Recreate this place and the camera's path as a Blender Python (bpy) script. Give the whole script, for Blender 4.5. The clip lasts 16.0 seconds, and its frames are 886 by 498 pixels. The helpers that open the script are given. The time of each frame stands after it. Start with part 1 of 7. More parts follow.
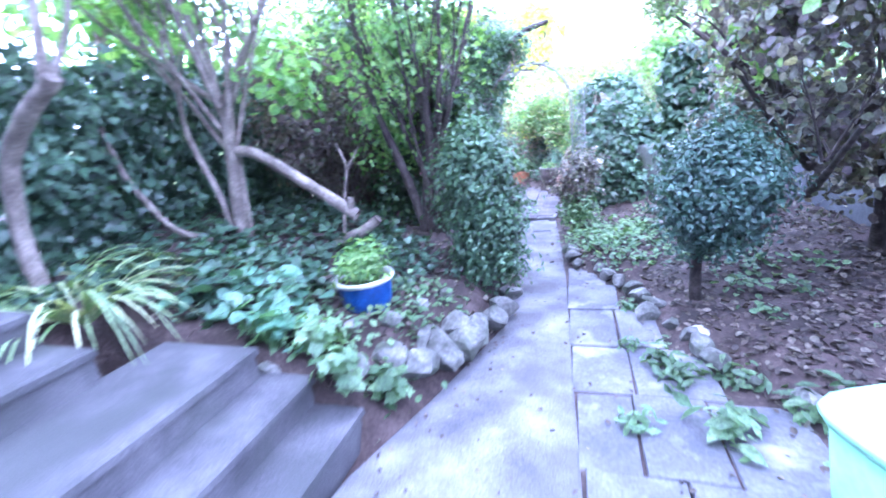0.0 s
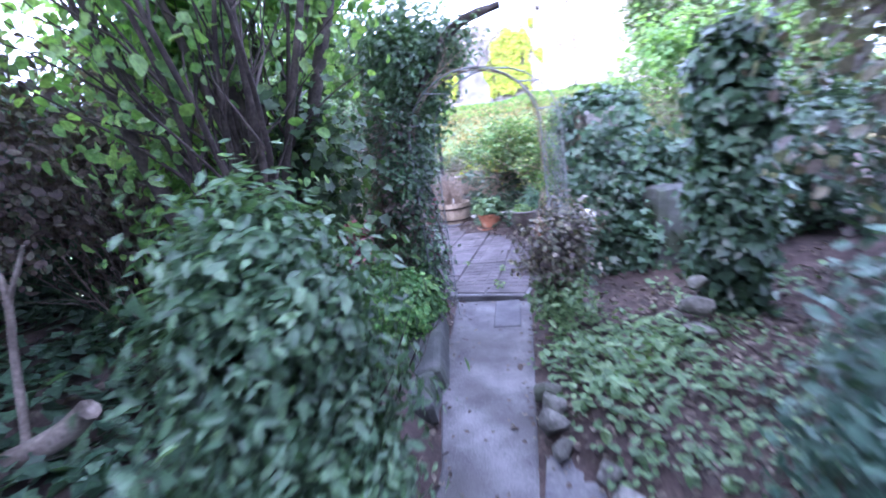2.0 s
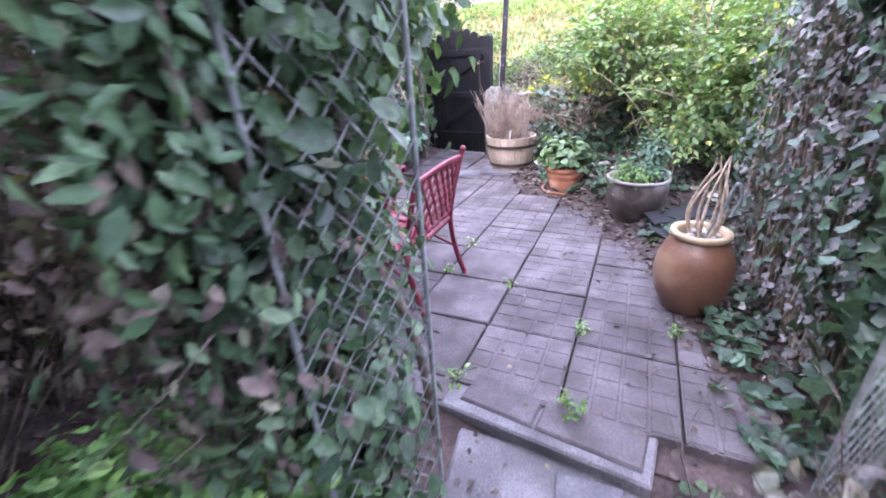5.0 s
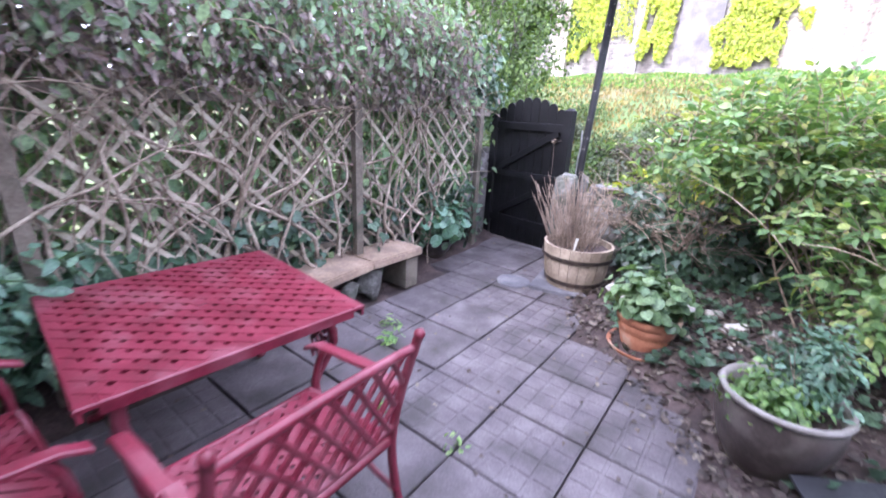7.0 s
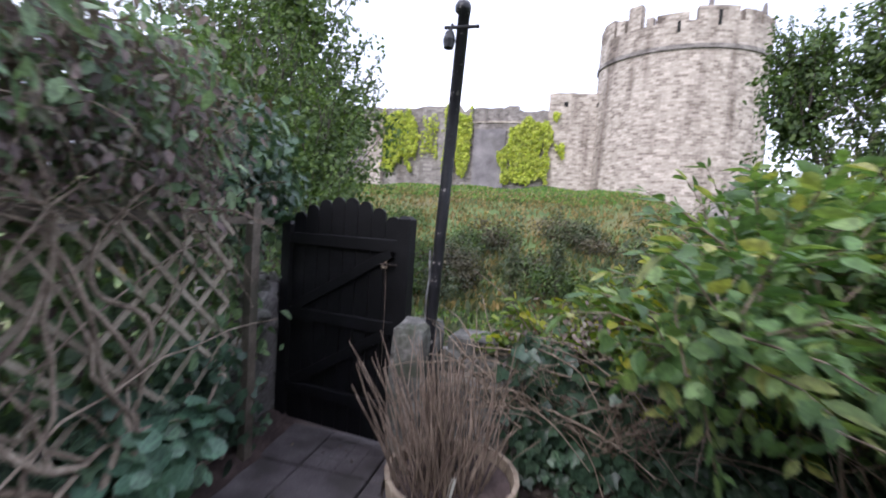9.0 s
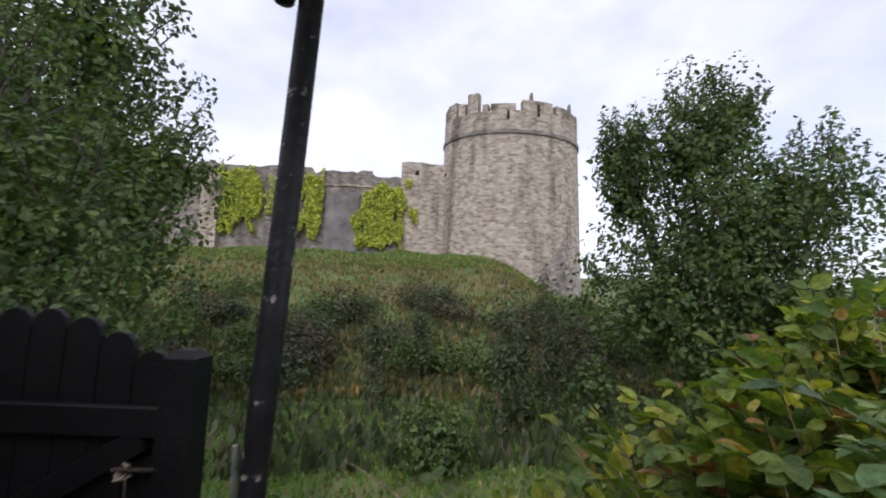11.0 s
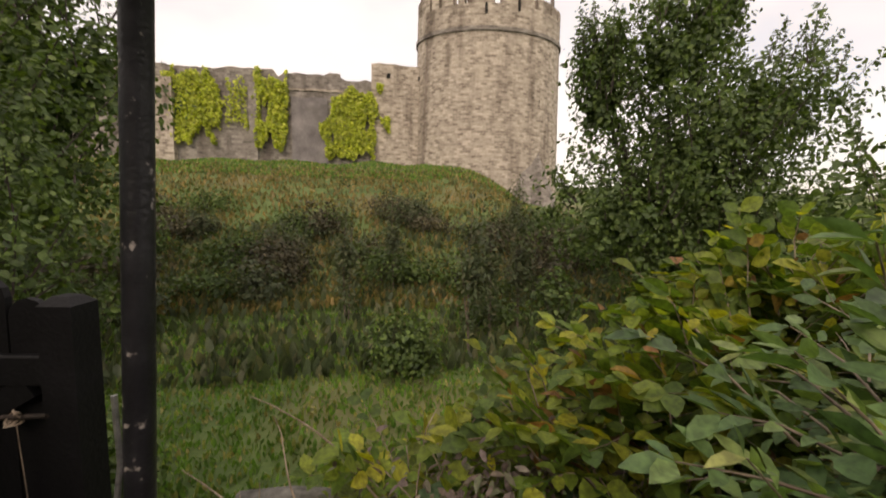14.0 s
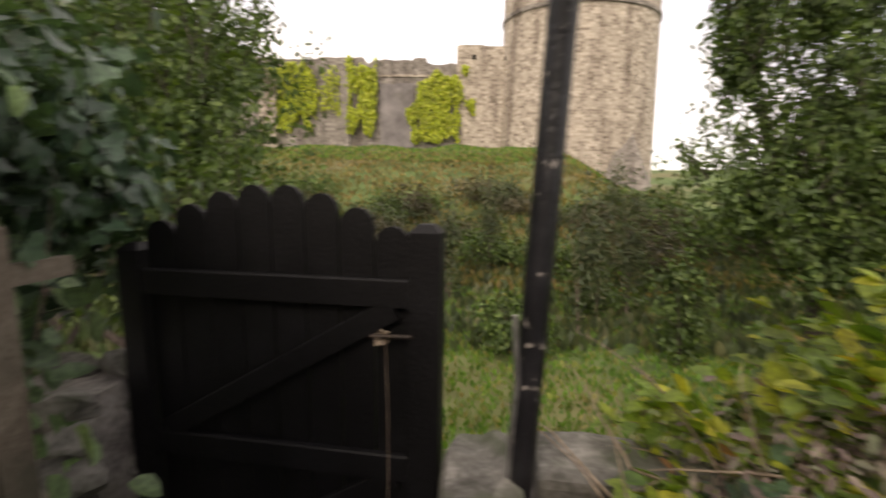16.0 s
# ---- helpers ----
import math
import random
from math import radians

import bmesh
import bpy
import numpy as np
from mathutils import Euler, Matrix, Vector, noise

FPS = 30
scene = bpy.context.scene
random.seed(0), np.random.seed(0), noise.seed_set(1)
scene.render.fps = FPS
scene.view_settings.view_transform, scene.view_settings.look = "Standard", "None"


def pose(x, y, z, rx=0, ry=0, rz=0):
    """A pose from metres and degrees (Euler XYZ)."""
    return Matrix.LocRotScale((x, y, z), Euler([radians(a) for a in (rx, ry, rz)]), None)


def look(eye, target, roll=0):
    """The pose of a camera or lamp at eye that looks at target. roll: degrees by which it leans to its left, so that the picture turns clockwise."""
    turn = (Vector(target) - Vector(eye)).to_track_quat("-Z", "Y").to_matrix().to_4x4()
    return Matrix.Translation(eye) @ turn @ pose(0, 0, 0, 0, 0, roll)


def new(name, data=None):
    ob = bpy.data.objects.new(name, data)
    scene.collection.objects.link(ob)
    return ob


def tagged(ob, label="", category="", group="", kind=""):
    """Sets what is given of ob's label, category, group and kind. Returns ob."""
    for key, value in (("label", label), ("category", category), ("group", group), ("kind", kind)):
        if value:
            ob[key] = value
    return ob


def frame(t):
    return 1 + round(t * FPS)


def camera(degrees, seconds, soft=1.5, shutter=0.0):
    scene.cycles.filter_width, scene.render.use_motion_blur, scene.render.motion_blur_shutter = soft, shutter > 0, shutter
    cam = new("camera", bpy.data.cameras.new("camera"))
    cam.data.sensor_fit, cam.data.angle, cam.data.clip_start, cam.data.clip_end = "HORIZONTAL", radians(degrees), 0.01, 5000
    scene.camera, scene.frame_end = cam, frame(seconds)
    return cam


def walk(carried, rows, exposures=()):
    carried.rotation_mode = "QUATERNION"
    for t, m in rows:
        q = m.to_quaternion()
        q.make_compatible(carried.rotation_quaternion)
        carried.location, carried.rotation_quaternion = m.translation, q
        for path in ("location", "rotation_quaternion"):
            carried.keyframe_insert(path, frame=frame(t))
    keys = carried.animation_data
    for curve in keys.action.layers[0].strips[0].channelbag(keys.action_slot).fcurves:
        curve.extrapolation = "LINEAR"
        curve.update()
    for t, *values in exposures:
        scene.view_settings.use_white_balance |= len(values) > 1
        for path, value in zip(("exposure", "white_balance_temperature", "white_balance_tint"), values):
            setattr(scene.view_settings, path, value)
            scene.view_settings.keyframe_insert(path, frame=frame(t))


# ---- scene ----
cam = camera(94.1, 16.0, soft=1.8, shutter=0.5)
PATH = [
    (0, (0.694, -5.577, 1.499), (0.074, -3.762, 0.932), -7.0),
    (0.5, (0.693, -4.988, 1.553), (0.228, -3.128, 0.985), -11.3),
    (1, (0.741, -4.51, 1.582), (0.397, -2.617, 1.035), -12.5),
    (1.5, (0.768, -3.949, 1.546), (0.48, -2.034, 1.049), -11.7),
    (2, (0.781, -3.256, 1.526), (0.211, -1.394, 1.069), -8.7),
    (2.5, (0.749, -2.591, 1.521), (0.012, -0.791, 1.057), -5.4),
    (3, (0.669, -1.968, 1.475), (-0.206, -0.236, 0.99), -3.7),
    (3.2, (0.579, -1.733, 1.438), (-0.319, -0.021, 0.925), -3.5),
    (5.3, (0.16, -0.236, 1.459), (-0.623, 1.388, 0.593), -3.4),
    (5.5, (0.154, -0.08, 1.451), (-0.651, 1.53, 0.578), -2.7),
    (6, (0.065, 0.338, 1.513), (-0.855, 1.917, 0.701), 1.1),
    (6.5, (-0.022, 0.745, 1.497), (-1.108, 2.258, 0.769), 2.5),
    (7, (-0.093, 1.148, 1.597), (-1.238, 2.665, 0.973), 3.1),
    (7.5, (-0.272, 1.555, 1.589), (-1.365, 3.158, 1.104), 2.1),
    (8, (-0.52, 2.033, 1.579), (-1.429, 3.781, 1.232), 2.1),
    (8.5, (-0.726, 2.556, 1.595), (-1.386, 4.43, 1.369), 4.3),
    (9, (-1.006, 3.097, 1.657), (-1.487, 5.036, 1.552), 3.7),
    (9.5, (-1.186, 3.569, 1.689), (-1.521, 5.541, 1.7), 3.4),
    (10, (-1.343, 3.973, 1.755), (-1.5, 5.965, 1.841), 5.0),
    (10.2, (-1.37, 4.112, 1.79), (-1.433, 6.108, 1.908), 4.2),
]
LOOKOUT = [
    (12.5, pose(-1.120, 4.597, 2.019, 99.52, -0.99, -9.37)),
    (13, pose(-1.115, 4.574, 2.002, 97.12, -0.96, -9.19)),
    (13.5, pose(-1.090, 4.527, 2.002, 90.81, -1.04, -8.74)),
    (14, pose(-1.052, 4.525, 1.999, 84.27, -0.90, -8.86)),
    (14.5, pose(-1.071, 4.508, 1.992, 82.00, -1.40, -8.44)),
    (15, pose(-1.162, 4.544, 1.944, 81.75, -1.16, -8.62)),
    (15.5, pose(-1.578, 4.563, 1.902, 81.24, 0.15, -8.47)),
    (16, pose(-1.899, 4.612, 1.821, 82.10, -0.75, 1.36)),
]
EXPOSURE = [(0, 3.6, 4550, 31), (0.5, 3.1, 4500, 33), (1.0, 2.75, 4450, 34), (1.5, 2.5, 4600, 34), (2.0, 2.5, 4850, 32), (2.5, 2.72, 5000, 35), (3.0, 2.72, 5150, 38), (5.5, 2.76, 5550, 33), (7.0, 2.4, 5450, 29), (7.5, 2.12, 5450, 27), (8.0, 1.55, 5500, 25), (9.0, 0.6, 5750, 20), (10.2, 0.05, 6000, 17), (12.5, -0.58, 6450, 17), (13.0, -0.58, 6600, 17), (13.5, -0.46, 7000, 17), (14.5, 0.08, 8700, 19), (15.5, 0.25, 8500, 19), (16.0, 0.24, 7900, 17)]
walk(cam, [(t, look(eye, target, roll)) for t, eye, target, roll in PATH] + LOOKOUT, EXPOSURE)

# ---- light ----
world = bpy.data.worlds.new("sky")
scene.world = world
world.use_nodes = True
wn, wl = world.node_tree.nodes, world.node_tree.links
sky = wn.new("ShaderNodeTexSky")
sky.sky_type = "NISHITA"
sky.sun_disc = False
sky.sun_elevation, sky.sun_rotation = radians(38), radians(196)
sky.dust_density, sky.ozone_density = 1.5, 1.2
coord = wn.new("ShaderNodeTexCoord")
stretch = wn.new("ShaderNodeMapping")
stretch.inputs["Scale"].default_value = (1.2, 1.2, 2.2)
cloud = wn.new("ShaderNodeTexNoise")
cloud.inputs["Scale"].default_value = 1.7
cloud.inputs["Detail"].default_value = 4
cloud.inputs["Roughness"].default_value = 0.55
thick = wn.new("ShaderNodeValToRGB")
thick.color_ramp.elements[0].position, thick.color_ramp.elements[1].position = 0.34, 0.66
thick.color_ramp.elements[0].color = (0.55, 0.55, 0.55, 1)
over = wn.new("ShaderNodeMixRGB")
over.inputs[2].default_value = (13.4, 13.5, 14.2, 1)
bg = wn["Background"]
wl.new(coord.outputs["Generated"], stretch.inputs["Vector"])
wl.new(stretch.outputs["Vector"], cloud.inputs["Vector"])
wl.new(cloud.outputs["Fac"], thick.inputs["Fac"])
wl.new(thick.outputs["Color"], over.inputs[0])
gain = wn.new("ShaderNodeMixRGB")
gain.blend_type = "MULTIPLY"
gain.inputs[0].default_value = 1
gain.inputs[2].default_value = (2.1, 2.1, 2.1, 1)
wl.new(sky.outputs["Color"], gain.inputs[1])
wl.new(gain.outputs["Color"], over.inputs[1])
wl.new(over.outputs["Color"], bg.inputs["Color"])
bg.inputs["Strength"].default_value = 0.1
sun_data = bpy.data.lights.new("sun", "SUN")
sun_data.energy, sun_data.angle, sun_data.color = 1.5, radians(22), (1.0, 0.94, 0.84)
sun = new("sun", sun_data)
sun.matrix_basis = look((30 * math.sin(radians(196)), 30 * math.cos(radians(196)), 24), (0, 0, 0))


# ---- materials ----
def node_mat(name):
    m = bpy.data.materials.new(name)
    m.use_nodes = True
    return m, m.node_tree.nodes, m.node_tree.links, m.node_tree.nodes["Principled BSDF"]


def ramp(nodes, stops):
    r = nodes.new("ShaderNodeValToRGB")
    el = r.color_ramp.elements
    while len(el) < len(stops):
        el.new(0.5)
    for e, (p, c) in zip(el, stops):
        e.position, e.color = p, (*c, 1)
    return r


def surface(name, dark, mid, light, scale=6.0, fine=60.0, rough=0.8, bump=0.3, metal=0.0, stain=None, stain_scale=1.2, vary=0.0, cover=(0.5, 0.66), sheen=0.5):
    """A weathered surface: coarse mottling, fine grain, stains and relief, in metres."""
    m, n, l, b = node_mat(name)
    big = n.new("ShaderNodeTexNoise")
    big.inputs["Scale"].default_value, big.inputs["Detail"].default_value = scale, 5
    small = n.new("ShaderNodeTexNoise")
    small.inputs["Scale"].default_value, small.inputs["Detail"].default_value = fine, 3
    geo = n.new("ShaderNodeNewGeometry")
    for t in (big, small):
        l.new(geo.outputs["Position"], t.inputs["Vector"])
    mix = n.new("ShaderNodeMath")
    mix.operation = "MULTIPLY_ADD"
    mix.inputs[1].default_value = 0.35
    l.new(small.outputs["Fac"], mix.inputs[0])
    scale_big = n.new("ShaderNodeMath")
    scale_big.operation = "MULTIPLY"
    scale_big.inputs[1].default_value = 0.65
    l.new(big.outputs["Fac"], scale_big.inputs[0])
    l.new(scale_big.outputs[0], mix.inputs[2])
    r = ramp(n, [(0.36, dark), (0.5, mid), (0.64, light)])
    l.new(mix.outputs[0], r.inputs["Fac"])
    colour = r.outputs["Color"]
    if stain:
        s = n.new("ShaderNodeTexNoise")
        s.inputs["Scale"].default_value, s.inputs["Detail"].default_value = stain_scale, 6
        l.new(geo.outputs["Position"], s.inputs["Vector"])
        k = ramp(n, [(cover[0], (0, 0, 0)), (cover[1], (0.8, 0.8, 0.8))])
        l.new(s.outputs["Fac"], k.inputs["Fac"])
        x = n.new("ShaderNodeMixRGB")
        x.inputs[2].default_value = (*stain, 1)
        l.new(k.outputs["Color"], x.inputs[0])
        l.new(colour, x.inputs[1])
        colour = x.outputs["Color"]
    if vary:
        info = n.new("ShaderNodeObjectInfo")
        hsv = n.new("ShaderNodeHueSaturation")
        rng = n.new("ShaderNodeMapRange")
        rng.inputs["To Min"].default_value, rng.inputs["To Max"].default_value = 1 - vary, 1 + vary
        l.new(info.outputs["Random"], rng.inputs["Value"])
        l.new(rng.outputs[0], hsv.inputs["Value"])
        l.new(colour, hsv.inputs["Color"])
        colour = hsv.outputs["Color"]
    l.new(colour, b.inputs["Base Color"])
    b.inputs["Roughness"].default_value, b.inputs["Metallic"].default_value = rough, metal
    b.inputs["Specular IOR Level"].default_value = sheen
    bm_ = n.new("ShaderNodeBump")
    bm_.inputs["Strength"].default_value, bm_.inputs["Distance"].default_value = bump, 0.02
    l.new(mix.outputs[0], bm_.inputs["Height"])
    l.new(bm_.outputs["Normal"], b.inputs["Normal"])
    return m


def leaf_mat(name, stops, gloss=0.52, through_light=0.28, sat=0.74):
    """Leaves: each leaf takes its own tone; light shines through."""
    m, n, l, b = node_mat(name)
    geo = n.new("ShaderNodeNewGeometry")
    r = ramp(n, stops)
    l.new(geo.outputs["Random Per Island"], r.inputs["Fac"])
    vein = n.new("ShaderNodeTexNoise")
    vein.inputs["Scale"].default_value, vein.inputs["Detail"].default_value = 55, 3
    l.new(geo.outputs["Position"], vein.inputs["Vector"])
    vr = ramp(n, [(0.35, (0.55, 0.55, 0.55)), (0.65, (1.25, 1.25, 1.2))])
    l.new(vein.outputs["Fac"], vr.inputs["Fac"])
    mott = n.new("ShaderNodeMixRGB")
    mott.blend_type = "MULTIPLY"
    mott.inputs[0].default_value = 0.8
    l.new(r.outputs["Color"], mott.inputs[1])
    l.new(vr.outputs["Color"], mott.inputs[2])
    patch = n.new("ShaderNodeTexNoise")
    patch.inputs["Scale"].default_value = 2.2
    l.new(geo.outputs["Position"], patch.inputs["Vector"])
    hsv = n.new("ShaderNodeHueSaturation")
    span = n.new("ShaderNodeMapRange")
    span.inputs["From Min"].default_value, span.inputs["From Max"].default_value = 0.3, 0.7
    span.inputs["To Min"].default_value, span.inputs["To Max"].default_value = 0.6, 1.4
    l.new(patch.outputs["Fac"], span.inputs["Value"])
    hsv.inputs["Saturation"].default_value = sat
    l.new(span.outputs[0], hsv.inputs["Value"])
    l.new(mott.outputs["Color"], hsv.inputs["Color"])
    l.new(hsv.outputs["Color"], b.inputs["Base Color"])
    b.inputs["Roughness"].default_value = gloss
    bp = n.new("ShaderNodeBump")
    bp.inputs["Strength"].default_value, bp.inputs["Distance"].default_value = 0.5, 0.006
    l.new(vein.outputs["Fac"], bp.inputs["Height"])
    l.new(bp.outputs["Normal"], b.inputs["Normal"])
    tr = n.new("ShaderNodeBsdfTranslucent")
    glow = n.new("ShaderNodeMixRGB")
    glow.blend_type = "MULTIPLY"
    glow.inputs[0].default_value = 1
    glow.inputs[2].default_value = (1.5, 1.6, 0.6, 1)
    l.new(hsv.outputs["Color"], glow.inputs[1])
    l.new(glow.outputs["Color"], tr.inputs["Color"])
    mx = n.new("ShaderNodeMixShader")
    mx.inputs[0].default_value = through_light
    l.new(b.outputs[0], mx.inputs[1])
    l.new(tr.outputs[0], mx.inputs[2])
    l.new(mx.outputs[0], n["Material Output"].inputs["Surface"])
    return m


def masonry(name, dark, mid, light, mortar, width=0.46, height=0.22):
    """Rubble walling: uneven courses, each stone with its own tone, weather streaks."""
    m, n, l, b = node_mat(name)
    co = n.new("ShaderNodeTexCoord")
    warp = n.new("ShaderNodeTexNoise")
    warp.inputs["Scale"].default_value, warp.inputs["Detail"].default_value = 1.6, 3
    l.new(co.outputs["UV"], warp.inputs["Vector"])
    add = n.new("ShaderNodeMixRGB")
    add.blend_type = "ADD"
    add.inputs[0].default_value = 0.16
    l.new(co.outputs["UV"], add.inputs[1])
    l.new(warp.outputs["Color"], add.inputs[2])
    br = n.new("ShaderNodeTexBrick")
    br.inputs["Scale"].default_value = 1.0
    br.inputs["Brick Width"].default_value, br.inputs["Row Height"].default_value = width, height
    br.inputs["Mortar Size"].default_value, br.inputs["Mortar Smooth"].default_value = 0.022, 0.6
    br.inputs["Color1"].default_value, br.inputs["Color2"].default_value = (0, 0, 0, 1), (1, 1, 1, 1)
    br.inputs["Mortar"].default_value = (0.5, 0.5, 0.5, 1)
    l.new(add.outputs["Color"], br.inputs["Vector"])
    grain = n.new("ShaderNodeTexNoise")
    grain.inputs["Scale"].default_value, grain.inputs["Detail"].default_value = 1.6, 8
    grain.inputs["Roughness"].default_value = 0.7
    l.new(co.outputs["UV"], grain.inputs["Vector"])
    mx = n.new("ShaderNodeMixRGB")
    mx.inputs[0].default_value = 0.72
    l.new(br.outputs["Color"], mx.inputs[1])
    l.new(grain.outputs["Fac"], mx.inputs[2])
    r = ramp(n, [(0.32, dark), (0.5, mid), (0.68, light)])
    l.new(mx.outputs["Color"], r.inputs["Fac"])
    joint = n.new("ShaderNodeMixRGB")
    joint.inputs[2].default_value = (*mortar, 1)
    half = n.new("ShaderNodeMath")
    half.operation = "MULTIPLY"
    half.inputs[1].default_value = 0.6
    l.new(br.outputs["Fac"], half.inputs[0])
    l.new(half.outputs[0], joint.inputs[0])
    l.new(r.outputs["Color"], joint.inputs[1])
    streak_map = n.new("ShaderNodeMapping")
    streak_map.inputs["Scale"].default_value = (0.55, 0.07, 1)
    l.new(co.outputs["UV"], streak_map.inputs["Vector"])
    streak = n.new("ShaderNodeTexNoise")
    streak.inputs["Scale"].default_value, streak.inputs["Detail"].default_value = 1.0, 5
    l.new(streak_map.outputs["Vector"], streak.inputs["Vector"])
    sr = ramp(n, [(0.5, (1, 1, 1)), (0.66, (0.46, 0.43, 0.42))])
    l.new(streak.outputs["Fac"], sr.inputs["Fac"])
    dirt = n.new("ShaderNodeMixRGB")
    dirt.blend_type = "MULTIPLY"
    dirt.inputs[0].default_value = 1
    l.new(joint.outputs["Color"], dirt.inputs[1])
    l.new(sr.outputs["Color"], dirt.inputs[2])
    l.new(dirt.outputs["Color"], b.inputs["Base Color"])
    b.inputs["Roughness"].default_value = 0.95
    bp = n.new("ShaderNodeBump")
    bp.inputs["Strength"].default_value, bp.inputs["Distance"].default_value = 0.6, 0.08
    l.new(mx.outputs["Color"], bp.inputs["Height"])
    l.new(bp.outputs["Normal"], b.inputs["Normal"])
    return m


M_SOIL = surface("soil", (0.025, 0.018, 0.015), (0.052, 0.035, 0.031), (0.098, 0.070, 0.063), 5, 45, 0.95, 0.9)
M_GRASS = surface("turf", (0.052, 0.089, 0.023), (0.089, 0.140, 0.037), (0.135, 0.176, 0.057), 0.8, 18, 0.9, 0.8, stain=(0.176, 0.140, 0.068), stain_scale=0.16)
M_CONCRETE = surface("path_concrete", (0.068, 0.065, 0.070), (0.144, 0.137, 0.142), (0.243, 0.236, 0.239), 3.2, 110, 0.9, 0.7, stain=(0.077, 0.072, 0.070), stain_scale=2.2, cover=(0.46, 0.66))
M_FLAG = surface("flagstone", (0.076, 0.075, 0.085), (0.115, 0.111, 0.123), (0.178, 0.174, 0.178), 4, 60, 0.85, 0.5, stain=(0.255, 0.246, 0.230), stain_scale=3.5, cover=(0.56, 0.66), vary=0.12)
M_SLAB = surface("patio_slab", (0.066, 0.057, 0.060), (0.101, 0.086, 0.090), (0.149, 0.131, 0.134), 4.5, 80, 0.8, 0.5, stain=(0.043, 0.038, 0.035), stain_scale=3.2, vary=0.2, cover=(0.47, 0.68))
M_STEP = surface("step_concrete", (0.038, 0.037, 0.041), (0.074, 0.070, 0.076), (0.120, 0.115, 0.120), 3.5, 90, 0.88, 0.5, stain=(0.046, 0.048, 0.046), stain_scale=2.2, cover=(0.45, 0.65))
M_ROCK = surface("limestone", (0.056, 0.054, 0.046), (0.124, 0.120, 0.109), (0.240, 0.232, 0.214), 7, 40, 0.9, 0.8, stain=(0.053, 0.064, 0.038), stain_scale=6, vary=0.2)
M_PALE_ROCK = surface("pale_rock", (0.3, 0.29, 0.26), (0.48, 0.46, 0.42), (0.62, 0.6, 0.56), 7, 40, 0.9, 0.7, stain=(0.12, 0.11, 0.08), stain_scale=7, vary=0.15)
M_RUBBLE = surface("rubble_wall", (0.10, 0.09, 0.085), (0.2, 0.185, 0.175), (0.34, 0.32, 0.3), 6, 40, 0.92, 0.9, stain=(0.06, 0.06, 0.04), stain_scale=3)
M_BARK = surface("bark", (0.06, 0.045, 0.035), (0.13, 0.1, 0.08), (0.24, 0.2, 0.16), 14, 60, 0.9, 0.8)
M_PALEBARK = surface("pale_bark", (0.098, 0.078, 0.064), (0.186, 0.151, 0.127), (0.312, 0.264, 0.225), 10, 60, 0.85, 0.6)
M_DARKBARK = surface("dark_bark", (0.025, 0.02, 0.018), (0.055, 0.042, 0.036), (0.10, 0.08, 0.07), 14, 60, 0.9, 0.9)
M_TWIG = surface("dry_twig", (0.12, 0.09, 0.065), (0.22, 0.17, 0.125), (0.36, 0.29, 0.22), 12, 60, 0.85, 0.4)
M_STRAW = surface("straw_stem", (0.25, 0.19, 0.12), (0.4, 0.31, 0.22), (0.55, 0.46, 0.35), 15, 60, 0.8, 0.3)
M_REED = surface("dry_reed", (0.10, 0.072, 0.055), (0.20, 0.15, 0.115), (0.33, 0.26, 0.205), 9, 50, 0.85, 0.5)
M_STEM = surface("pale_stem", (0.13, 0.10, 0.075), (0.27, 0.22, 0.165), (0.44, 0.37, 0.29), 9, 50, 0.85, 0.6)
M_RED = surface("red_paint", (0.101, 0.008, 0.018), (0.148, 0.013, 0.029), (0.189, 0.025, 0.045), 7, 90, 0.42, 0.2, stain=(0.214, 0.063, 0.082), stain_scale=6)
M_BLACK = surface("black_paint", (0.002, 0.002, 0.003), (0.004, 0.004, 0.005), (0.008, 0.008, 0.010), 5, 70, 0.6, 0.35, sheen=0.25)
M_POLE = surface("pole_paint", (0.006, 0.006, 0.008), (0.011, 0.011, 0.014), (0.02, 0.02, 0.024), 9, 80, 0.4, 0.3, stain=(0.32, 0.29, 0.27), stain_scale=30, cover=(0.64, 0.70))
M_STEEL = surface("worn_steel", (0.3, 0.3, 0.31), (0.45, 0.45, 0.46), (0.6, 0.6, 0.6), 20, 90, 0.4, 0.2, metal=0.9)
M_WOOD = surface("grey_timber", (0.073, 0.060, 0.044), (0.125, 0.104, 0.078), (0.186, 0.161, 0.125), 5, 60, 0.85, 0.5, stain=(0.047, 0.047, 0.031), stain_scale=4)
M_PLANK = surface("bench_timber", (0.17, 0.12, 0.085), (0.29, 0.21, 0.15), (0.43, 0.33, 0.24), 3, 50, 0.8, 0.4, stain=(0.2, 0.15, 0.115), stain_scale=5, vary=0.08)
M_LATTICE = surface("lattice_timber", (0.220, 0.187, 0.132), (0.363, 0.319, 0.242), (0.484, 0.440, 0.341), 5, 50, 0.85, 0.4, vary=0.15)
M_BARREL = surface("barrel_oak", (0.189, 0.146, 0.103), (0.292, 0.232, 0.172), (0.396, 0.327, 0.249), 4, 50, 0.8, 0.5, vary=0.12)
M_HOOP = surface("rusty_hoop", (0.03, 0.025, 0.022), (0.055, 0.042, 0.036), (0.1, 0.07, 0.055), 12, 60, 0.6, 0.4, metal=0.6)
M_TERRA = surface("terracotta", (0.246, 0.094, 0.049), (0.344, 0.139, 0.074), (0.410, 0.197, 0.115), 5, 60, 0.75, 0.3, stain=(0.344, 0.271, 0.205), stain_scale=5)
